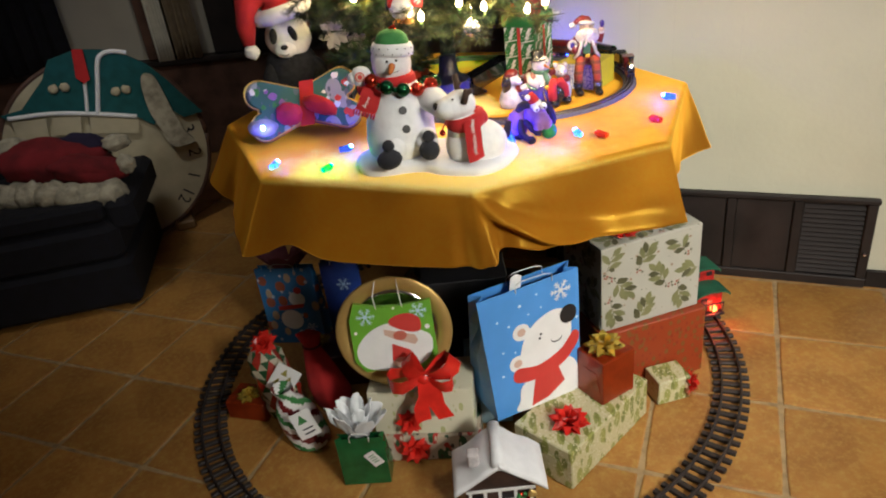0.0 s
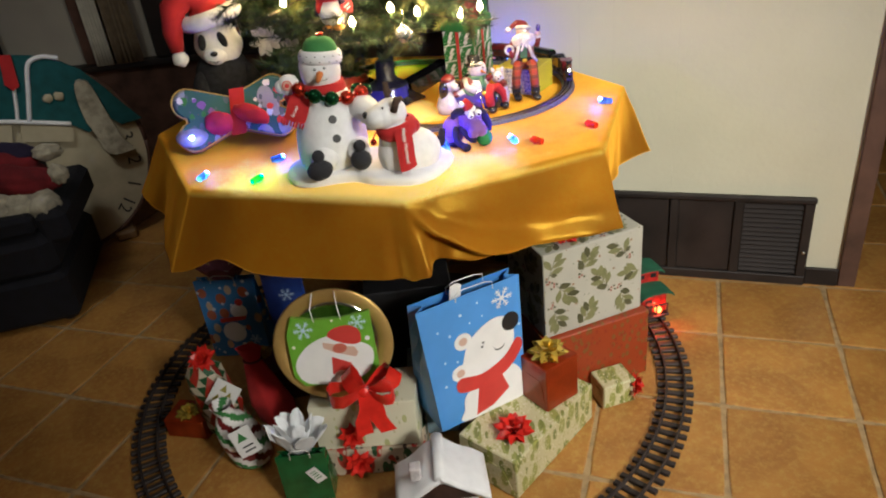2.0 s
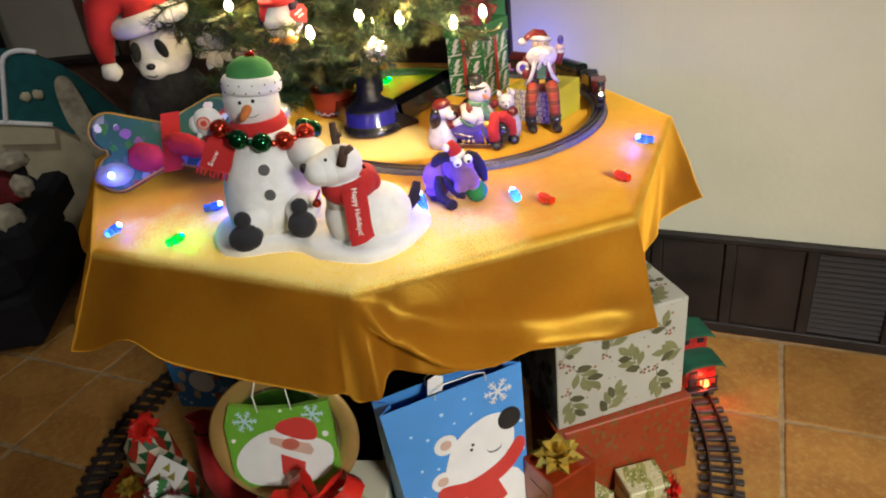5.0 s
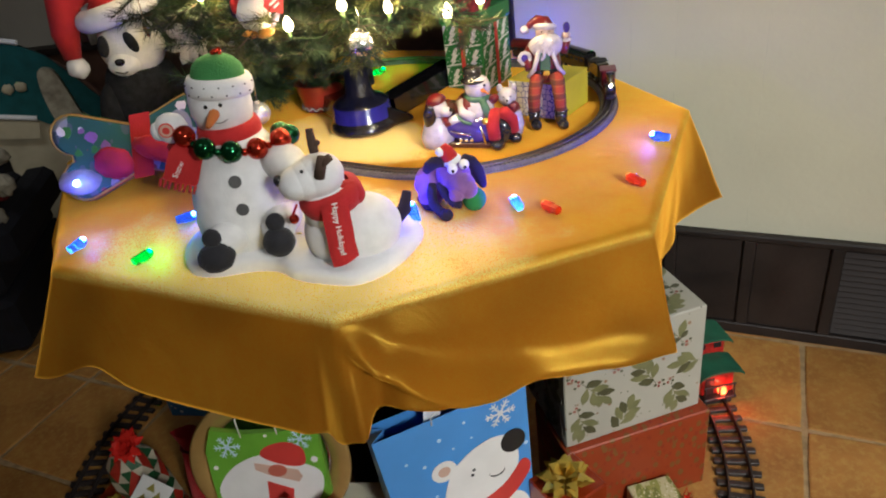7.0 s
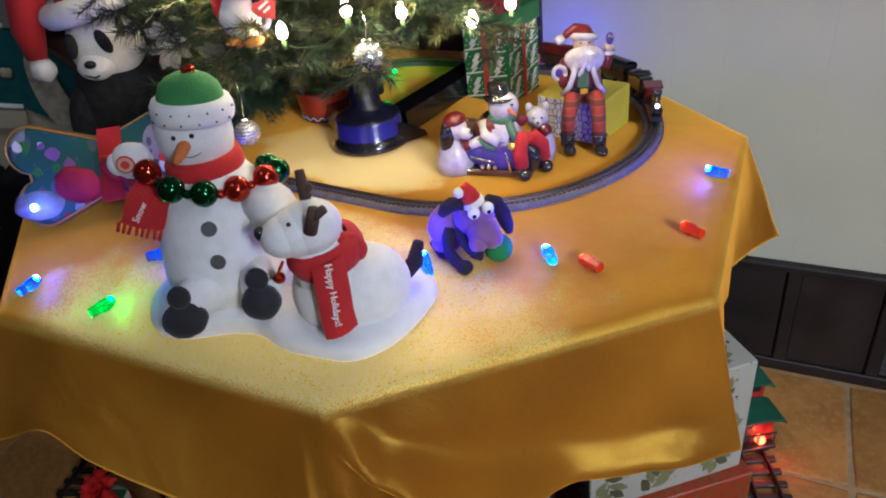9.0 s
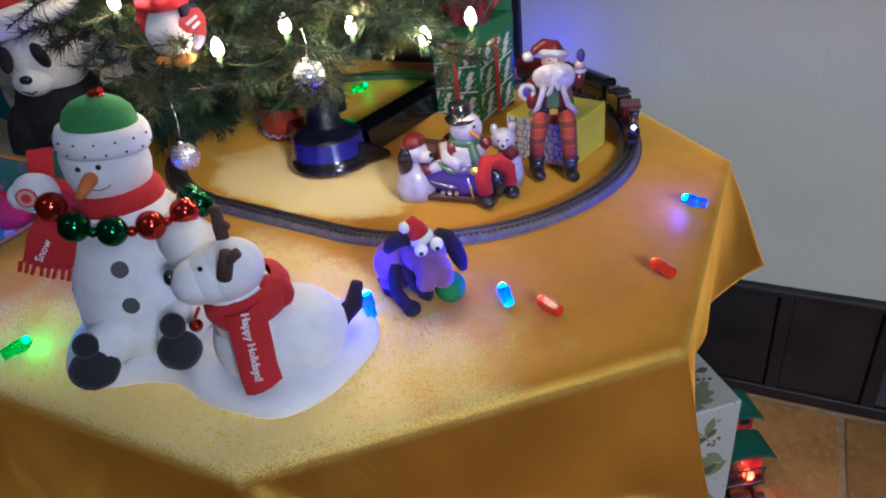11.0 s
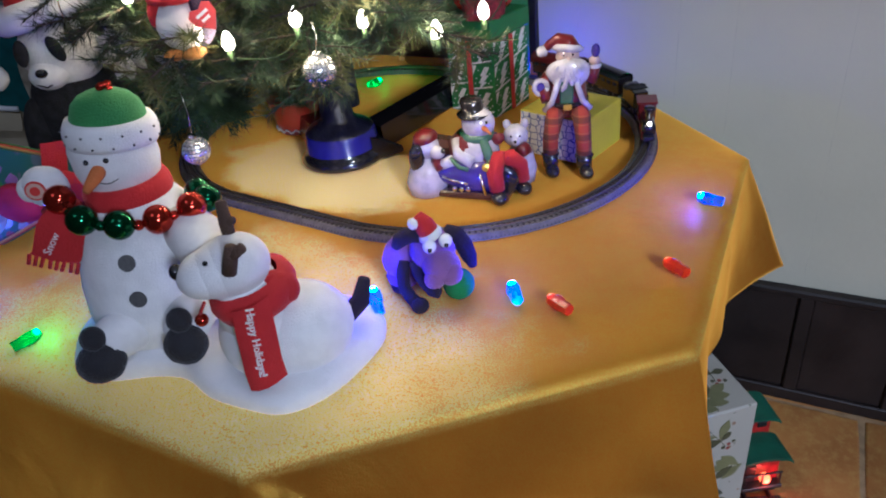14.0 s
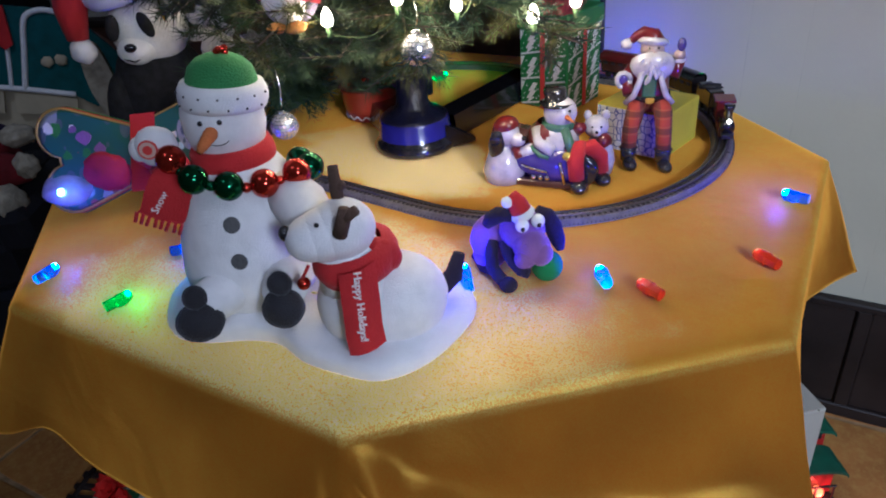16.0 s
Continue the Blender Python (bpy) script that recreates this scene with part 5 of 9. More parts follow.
# ---- on the table: porcelain and resin figures ----
def motor_figurine():
    """Glazed snowman, dog and cub on a toy motor-cycle."""
    s = Shape()
    s.piece("motorcycle", "glossy blue-violet glazed motorcycle")
    s.ell((0.285, 1.762, 0.790), (0.058, 0.026, 0.026), CERAMIC_BLUE, (0, 4, -14), 26, 16)
    s.ell((0.258, 1.775, 0.786), (0.022, 0.020, 0.020), CERAMIC_BLUE, (0, 0, -14))
    s.lathe([(0.008, -0.007), (0.021, -0.008), (0.025, 0), (0.021, 0.008), (0.008, 0.007)], CERAMIC_BLACK, frame_at((0.322, 1.745, 0.785), (1, 0, 0), (0.25, 1, 0)), 24)
    s.lathe([(0.008, -0.007), (0.019, -0.008), (0.023, 0), (0.019, 0.008), (0.008, 0.007)], CERAMIC_BLACK, frame_at((0.252, 1.768, 0.784), (1, 0, 0), (0.25, 1, 0)), 24)
    s.tube([(0.318, 1.738, 0.800), (0.325, 1.732, 0.782), (0.318, 1.730, 0.770)], 0.0035, SILVER, 8)
    s.ell((0.306, 1.738, 0.807), (0.007, 0.006, 0.006), GOLD)
    s.tube([(0.296, 1.735, 0.800), (0.300, 1.731, 0.786), (0.302, 1.731, 0.772)], 0.0022, SILVER, 8)
    s.tube([(0.246, 1.748, 0.792), (0.262, 1.741, 0.789), (0.280, 1.736, 0.786)], 0.0018, SILVER, 8)
    s.tube([(0.258, 1.752, 0.816), (0.270, 1.744, 0.806), (0.282, 1.740, 0.804)], 0.0030, CERAMIC_GREEN, 8)
    for k in range(3):
        s.ell((0.262 + 0.009 * k, 1.7385 - 0.0022 * k, 0.779), (0.0036, 0.003, 0.0036), SILVER, seg=10, rings=8)
    s.box((0.115, 0.036, 0.010), CERAMIC_BROWN, pose(0.280, 1.757, 0.766, 0, 0, -14), 0.003)
    # snowman rider
    s.piece("snowman_rider", "glazed snowman in a black hat and green scarf")
    s.lathe([(0, 0.796), (0.024, 0.798), (0.030, 0.812), (0.028, 0.828), (0.018, 0.840), (0, 0.842)], CERAMIC_WHITE, Matrix.Translation((0.292, 1.776, 0)), 22)
    s.lathe([(0.029, 0.802), (0.0325, 0.815), (0.030, 0.830), (0.020, 0.840)], CERAMIC_RED, Matrix.Translation((0.286, 1.781, 0)), 22)
    s.ell((0.296, 1.774, 0.854), (0.022, 0.021, 0.021), CERAMIC_WHITE)
    s.lathe([(0, 0.866), (0.0215, 0.865), (0.0220, 0.8675), (0.0145, 0.869), (0.0150, 0.884), (0.013, 0.887), (0, 0.887)], CERAMIC_BLACK, Matrix(((1, 0, -.12, 0.395), (0, 1, 0.05, 1.732), (0, 0, 1, 0), (0, 0, 0, 1))), 22)
    s.lathe([(0.016, 0.832), (0.022, 0.834), (0.022, 0.842), (0.016, 0.844)], CERAMIC_GREEN, Matrix.Translation((0.294, 1.775, 0)), 18)
    s.tube([(0.302, 1.756, 0.838), (0.308, 1.748, 0.822), (0.312, 1.745, 0.806)], [0.006, 0.007, 0.006], CERAMIC_GREEN, 8)
    s.tube([(0.304, 1.756, 0.854), (0.314, 1.742, 0.851)], [0.0035, 0.001], ORANGE_FELT, 8)
    for dx in (-0.007, 0.008):
        s.ell((0.300 + dx, 1.7545 + 0.3 * abs(dx), 0.861), 0.0020, EYE_BLACK, seg=8, rings=6)
    for z in (0.826, 0.815):
        s.ell((0.303, 1.7475, z), 0.0022, CERAMIC_BLACK, seg=8, rings=6)
    s.tube([(0.268, 1.772, 0.832), (0.270, 1.755, 0.818), (0.288, 1.744, 0.812)], [0.010, 0.009, 0.008], CERAMIC_WHITE, 10)
    s.tube([(0.312, 1.778, 0.832), (0.320, 1.768, 0.832), (0.324, 1.760, 0.838)], [0.008, 0.008, 0.0065], CERAMIC_RED, 10)
    # two dangling cloth legs with black boots
    for x0, x1, y1 in ((0.305, 0.318, 1.727), (0.322, 0.350, 1.752)):
        s.piece("cloth_leg", "red cloth leg with a black glazed boot")
        s.tube([(x0, 1.758, 0.806), (x0 + 0.016, 1.748, 0.815), (x1 - 0.002, y1 + 0.006, 0.800), (x1, y1 + 0.004, 0.778)], [0.0105, 0.0115, 0.0105, 0.0100], RED_FELT, 12)
        s.ell((x1 + 0.002, y1 - 0.004, 0.7700), (0.0105, 0.014, 0.0090), CERAMIC_BLACK, (0, 0, 20))
    # dog in a cap at the back
    s.piece("dog", "glazed white dog in a red cap")
    s.lathe([(0, 0.762), (0.028, 0.762), (0.030, 0.778), (0.022, 0.800), (0.012, 0.815), (0, 0.818)], CERAMIC_WHITE, Matrix.Translation((0.222, 1.772, 0)), 20)
    s.ell((0.227, 1.768, 0.828), (0.0165, 0.016, 0.017), CERAMIC_WHITE)
    s.ell((0.240, 1.758, 0.823), (0.012, 0.009, 0.009), CERAMIC_WHITE, (0, 0, -30))
    s.ell((0.2495, 1.752, 0.827), 0.0034, CERAMIC_BLACK, seg=8, rings=6)
    s.ell((0.213, 1.757, 0.816), (0.011, 0.008, 0.022), CERAMIC_BLACK, (10, 8, 0))
    s.ell((0.212, 1.782, 0.806), (0.010, 0.012, 0.030), CERAMIC_BROWN)
    s.lathe([(0.0165, 0.0), (0.0175, 0.004), (0.015, 0.009), (0.010, 0.013), (0, 0.016)], CERAMIC_RED, pose(0.226, 1.770, 0.836, 0, -12, 0), 18)
    s.tube([(0.236, 1.764, 0.802), (0.250, 1.757, 0.806), (0.262, 1.754, 0.812)], [0.009, 0.008, 0.008], CERAMIC_WHITE, 10)
    s.tube([(0.238, 1.760, 0.812), (0.244, 1.752, 0.800)], [0.007, 0.006], CERAMIC_RED, 8)
    # cub at the front
    s.piece("cub", "glazed white cub")
    s.lathe([(0, 0.762), (0.019, 0.762), (0.022, 0.780), (0.018, 0.800), (0.012, 0.812), (0, 0.815)], CERAMIC_WHITE, Matrix.Translation((0.348, 1.790, 0)), 20)
    s.ell((0.343, 1.786, 0.829), (0.0165, 0.0155, 0.0155), CERAMIC_WHITE)
    s.ell((0.343, 1.772, 0.826), (0.007, 0.006, 0.006), CERAMIC_WHITE)
    s.ell((0.343, 1.766, 0.828), 0.0022, CERAMIC_BLACK, seg=8, rings=6)
    for dx in (-0.011, 0.012):
        s.ell((0.343 + dx, 1.788, 0.844), (0.0055, 0.004, 0.007), CERAMIC_WHITE, seg=12, rings=8)
        s.ell((0.343 + dx * 0.5, 1.772, 0.833), 0.0015, EYE_BLACK, seg=8, rings=6)
    s.tube([(0.356, 1.776, 0.815), (0.348, 1.766, 0.812)], [0.010, 0.008], CERAMIC_RED, 10)
    s.piece("luggage_box", "brown glazed box with a gold tie")
    # the sled-like box behind with a gold tie
    s.box((0.070, 0.036, 0.045), CERAMIC_BROWN, pose(0.256, 1.800, 0.800, 0, 18, 14), 0.008)
    s.tube([(0.262, 1.780, 0.800), (0.266, 1.786, 0.824), (0.262, 1.806, 0.826)], 0.002, GOLD, 8)
    in_parts("motorcycle_figurine", s, (0.285, 1.765, TOP), "glazed snowman, dog and cub figurine on a blue motorcycle", "figurine")


motor_figurine()


def resin_figure():
    """Seated bearded figure in a red suit with tartan legs: a shelf sitter."""
    s = Shape()
    x, y = 0.412, 1.836
    s.ell((x, y + 0.006, 0.846), (0.029, 0.022, 0.018), TARTAN)
    s.lathe([(0.024, 0.842), (0.028, 0.858), (0.026, 0.880), (0.020, 0.896), (0.010, 0.902), (0, 0.903)], CERAMIC_RED, Matrix.Translation((x, y + 0.008, 0)), 22)
    s.box((0.018, 0.008, 0.040), CERAMIC_GREEN, pose(x - 0.001, y - 0.016, 0.868), 0.003)
    s.lathe([(0.0285, 0.850), (0.0302, 0.853), (0.0285, 0.858)], CERAMIC_BLACK, Matrix.Translation((x, y + 0.005, 0)), 22)
    s.box((0.011, 0.004, 0.008), GOLD, pose(x, y - 0.0245, 0.853), 0.001)
    for sx in (-1, 1):
        s.tube([(x + sx * 0.010, y - 0.012, 0.896), (x + sx * 0.014, y - 0.020, 0.878), (x + sx * 0.020, y - 0.021, 0.860), (x + sx * 0.030, y - 0.012, 0.846)], 0.0042, CERAMIC_WHITE, 8)
    # head, beard, hat
    s.ell((x + 0.002, y + 0.004, 0.918), (0.0155, 0.0155, 0.0165), CERAMIC_SKIN)
    s.ell((x + 0.003, y - 0.013, 0.917), 0.0035, CERAMIC_SKIN, seg=10, rings=8)
    s.ell((x + 0.002, y - 0.010, 0.897), (0.0285, 0.0130, 0.0225), CERAMIC_WHITE, (8, 0, 0), 22, 12, 0.12)
    rb = random.Random(8)
    for i in range(48):
        a = -1.35 + 2.7 * rb.random()
        z = 0.878 + 0.028 * rb.random()
        k = 1 - 0.5 * (0.908 - z) / 0.03
        s.ell((x + 0.002 + 0.0270 * k * math.sin(a), y - 0.006 - 0.0155 * math.cos(a), z), (0.0034, 0.0034, 0.0062), CERAMIC_WHITE, (0, -35 * a, 0), 8, 6)
    for sx in (-1, 1):
        s.ell((x + 0.003 + sx * 0.006, y - 0.0145, 0.9125), (0.0100, 0.0040, 0.0040), CERAMIC_WHITE, (0, 18 * sx, 0), 10, 8)
    s.lathe([(0.0150, -0.002), (0.0195, 0.0005), (0.0210, 0.0045), (0.0165, 0.009)], CERAMIC_WHITE, pose(x + 0.002, y + 0.004, 0.9250, -16, 8, 0), 20)
    for sx in (-1, 1):
        s.ell((x + 0.002 + sx * 0.006, y - 0.0115, 0.9235), 0.0014, EYE_BLACK, seg=8, rings=6)
    s.tube([(x + 0.002, y + 0.007, 0.928), (x, y + 0.009, 0.937), (x - 0.010, y + 0.009, 0.941), (x - 0.020, y + 0.007, 0.936), (x - 0.027, y + 0.005, 0.928)], [0.0160, 0.0130, 0.0095, 0.0065, 0.0045], CERAMIC_RED, 14)
    s.ell((x - 0.031, y + 0.004, 0.926), 0.0080, CERAMIC_WHITE, lump=0.2)
    # arms: one raised with a tiny bird-like ornament shape, one down with a wreath
    s.tube([(x + 0.020, y + 0.004, 0.890), (x + 0.033, y - 0.002, 0.884), (x + 0.036, y - 0.004, 0.902)], [0.010, 0.010, 0.008], CERAMIC_RED, 12)
    s.lathe([(0.0085, -0.003), (0.0095, 0.0), (0.0085, 0.003)], CERAMIC_WHITE, pose(x + 0.036, y - 0.004, 0.903), 14)
    s.ell((x + 0.036, y - 0.005, 0.911), 0.0075, CERAMIC_SKIN, seg=12, rings=8)
    s.ell((x + 0.037, y - 0.007, 0.926), (0.0058, 0.0058, 0.0105), CERAMIC_BLUE, seg=12, rings=8)
    s.tube([(x - 0.020, y + 0.004, 0.890), (x - 0.031, y - 0.004, 0.874), (x - 0.026, y - 0.016, 0.860)], [0.010, 0.010, 0.008], CERAMIC_RED, 12)
    s.tube([(x - 0.034 + 0.009 * math.cos(k * 0.7), y - 0.012, 0.878 + 0.010 * math.sin(k * 0.7)) for k in range(10)], 0.0035, CERAMIC_WHITE, 8)
    s.ell((x - 0.034, y - 0.012, 0.878), (0.006, 0.003, 0.007), CERAMIC_BLUE)
    # trouser legs hanging over the box edge, black boots
    for sx, bx, by in ((-1, 0.388, 1.806), (1, 0.433, 1.798)):
        s.tube([(x + sx * 0.013, y - 0.004, 0.844), (x + sx * 0.018, y - 0.028, 0.840), (bx - sx * 0.001, by + 0.004, 0.812), (bx, by + 0.003, 0.786)], [0.0125, 0.0120, 0.0108, 0.0102], TARTAN, 14)
        s.tube([(bx, by + 0.003, 0.790), (bx, by + 0.002, 0.772)], [0.0108, 0.0108], CERAMIC_BLACK, 14)
        s.ell((bx + 0.002, by - 0.007, 0.7680), (0.0095, 0.0165, 0.0085), CERAMIC_BLACK, (0, 0, 14))
        s.lathe([(0.0105, -0.002), (0.013, 0), (0.0105, 0.002)], CERAMIC_BLACK, pose(bx, by + 0.003, 0.789), 14)
    s.v = [(a, b, c if c < 0.888 else 0.888 + 0.86 * (c - 0.888)) for a, b, c in (tuple(q) for q in s.v)]
    whole("shelf_sitter_figurine", s, (x, y, TOP), "bearded resin figurine in red with tartan cloth legs", "figurine")


resin_figure()


def yellow_box():
    t = thing("yellow_gift_box", (0.415, 1.885, TOP), "small yellow gift box with a blue lattice front", "gift box")
    U = Vector((0.085, -0.058, 0)).normalized()
    at = frame_at((0.420, 1.893, TOP + 0.034), U, (0, 0, 1))
    part("carton", Shape().box((0.108, 0.098, 0.066), YELLOW_PAPER, at, 0.0015), t)
    part("lattice_paper", Shape().box((0.104, 0.0016, 0.062), LATTICE_PAPER, at @ Matrix.Translation((0, -0.0502, 0)), 0.0004), t, "blue lattice paper")


yellow_box()


def tree_tower():
    """Tall green gift box with white fir trees, red ribbons and a red bow."""
    o = Vector((0.2935, 2.083, TOP))
    U = Vector((0.100, -0.012, 0)).normalized()
    turn = frame_at(o, Vector((0.575, 0.818, 0)), (0, 0, 1))
    h, w = 0.128, 0.096
    t = thing("tall_gift_box", tuple(o), "tall green gift box with white fir trees and red bow", "gift box")
    part("carton", Shape().box((w, w, h), TOWER_GREEN, turn @ Matrix.Translation((0, 0, h / 2 + 0.001)), 0.002), t)
    part("lid", Shape().box((w + 0.006, w + 0.006, 0.03), TOWER_GREEN, turn @ Matrix.Translation((0, 0, h + 0.017)), 0.002), t)
    for k in range(4):
        side = turn @ pose(0, 0, 0, 0, 0, 90 * k)
        face = side @ Matrix.Translation((0, -w / 2 - 0.0006, 0)) @ pose(0, 0, 0, 90, 0, 0)
        pr = Shape()
        for r in range(3):
            for q in (-1, 1):
                cx, z0 = q * 0.0255, 0.003 + r * 0.0425
                zig = [(0.006, 0.0405), (0.015, 0.0405), (0.007, 0.0270), (0.013, 0.0275), (0.003, 0.0150), (0.009, 0.0155), (-0.012, -0.0015), (-0.003, 0.0115), (-0.009, 0.0110), (0.000, 0.0245), (-0.005, 0.0240)]
                pr.slab([(cx + x, z0 + y) for x, y in zig], PRINT_WHITE, face, 0.0005)
                # the slanting rule below each row, and the pale wedge at its corner
                pr.slab([(cx - 0.0195, z0 - 0.0010), (cx + 0.0195, z0 + 0.0075), (cx + 0.0195, z0 + 0.0105), (cx - 0.0195, z0 + 0.0020)], PRINT_WHITE, face, 0.0004)
                pr.slab([(cx - 0.0195, z0 + 0.0395), (cx - 0.0195, z0 + 0.0230), (cx - 0.0110, z0 + 0.0405)], PRINT_WHITE, face, 0.0004)
                for x, y in ((-0.013, 0.019), (-0.016, 0.010), (0.015, 0.030), (0.017, 0.019), (0.012, 0.014), (-0.008, 0.033)):
                    pr.slab(disc(0.0012, 8, cx=cx + x, cy=z0 + y), PRINT_WHITE, face, 0.0004)
        part("fir_print", pr, t, "white fir tree print")
        part("ribbon", Shape().slab([(-0.0045, 0.002), (0.0045, 0.002), (0.0045, h), (-0.0045, h)], PRINT_RED, face, 0.0011), t, "red ribbon")
    bow = Shape()
    top = turn @ Matrix.Translation((0, 0, h + 0.034))
    for k in range(9):
        a = k * 0.7
        d = top.to_3x3() @ Vector((math.cos(a), math.sin(a), 0))
        c0 = top.translation
        bow.ribbon([c0, c0 + d * 0.022 + Vector((0, 0, 0.030)), c0 + d * 0.050 + Vector((0, 0, 0.022)), c0 + d * 0.040 + Vector((0, 0, 0.004)), c0 + d * 0.006], d.cross(Vector((0, 0, 1))) * 0.009, RED_RIBBON)
    part("bow", bow, t, "red netting bow")
    veil = []
    for k in range(9):
        f = k / 8
        r = 0.030 - 0.012 * f + 0.004 * math.sin(9 * f)
        veil.append([top @ Vector((-0.030, -0.022, -0.006 + 0.035 * f)) + Vector(((r + 0.0035 * math.sin(7 * a + 2 * f)) * math.cos(a), (r + 0.0035 * math.sin(7 * a + 2 * f)) * math.sin(a), 0.004 + 0.085 * f)) for a in [2 * math.pi * j / 42 for j in range(42)]])
    part("netting", Shape().grid(veil, mat("dark_red_netting", (0.34, 0.030, 0.040), 0.85, var=0.35, scale=160, bump=0.8, bscale=420), True), t, "gathered dark red netting")
    b = Vector((0.308, 2.180, TOP))
    t = thing("green_carton", tuple(b), "taller plain green carton standing behind the gift box", "gift box")
    part("carton", Shape().box((0.085, 0.075, 0.215), TOWER_GREEN, frame_at(b + Vector((0, 0, 0.109)), Vector((0.575, 0.818, 0)), (0, 0, 1)), 0.002), t)


tree_tower()


# ---- the tree with its stand ----
TREE = Vector((0.075, 1.965, TOP))


def needles(s, p, q, length, step, m, rnd, droop=0.0):
    """Thin needles round a twig from p to q."""
    d = q - p
    n = max(2, int(d.length / step))
    t = d.normalized()
    x = t.cross(Vector((0.3, 0.2, 0.9))).normalized()
    y = t.cross(x)
    verts, faces = [], []
    for i in range(n):
        for k in range(3):
            o = p + d * ((i + rnd.random()) / n)
            a = rnd.uniform(0, 6.283)
            out = x * math.cos(a) + y * math.sin(a)
            tip = o + (out * rnd.uniform(0.7, 1.0) + t * rnd.uniform(0.35, 0.9)) * length * rnd.uniform(0.75, 1.15)
            side = t.cross(out) * 0.00075
            b = len(verts)
            verts += [o - side, o + side, tip]
            faces.append((b, b + 1, b + 2))
    s.add(verts, faces, m, False)


def bough(s, base, d, length, rnd, sag=0.25, light=0.25):
    """One bough: a bowed stem with side twigs covered in needles."""
    pts = []
    n = max(4, int(length / 0.035))
    side = d.cross(Vector((0, 0, 1))).normalized()
    for i in range(n + 1):
        f = i / n
        pts.append(base + d * (length * f) + Vector((0, 0, -sag * length * f * f)) + side * 0.012 * math.sin(3 * f + rnd.random()))
    s.tube(pts, [0.0042 * (1 - 0.7 * i / n) for i in range(n + 1)], BARK, 5)
    for i in range(n):
        f = i / n
        m = NEEDLE_LIGHT if rnd.random() < light else NEEDLE
        if f > 0.12:
            needles(s, pts[i], pts[i + 1], 0.024, 0.0022, m, rnd)
        for sg in (-1, 1):
            if rnd.random() < 0.92:
                o = pts[i].lerp(pts[i + 1], rnd.random())
                out = (side * sg * rnd.uniform(0.6, 1.0) + d * rnd.uniform(0.4, 0.9) + Vector((0, 0, rnd.uniform(-0.45, 0.30)))).normalized()
                L = rnd.uniform(0.050, 0.105) * (1.1 - 0.5 * f)
                needles(s, o, o + out * L, 0.022, 0.0024, m, rnd)
                s.tube([o, o + out * L], 0.0011, BARK, 3, False)
    return pts[-1]


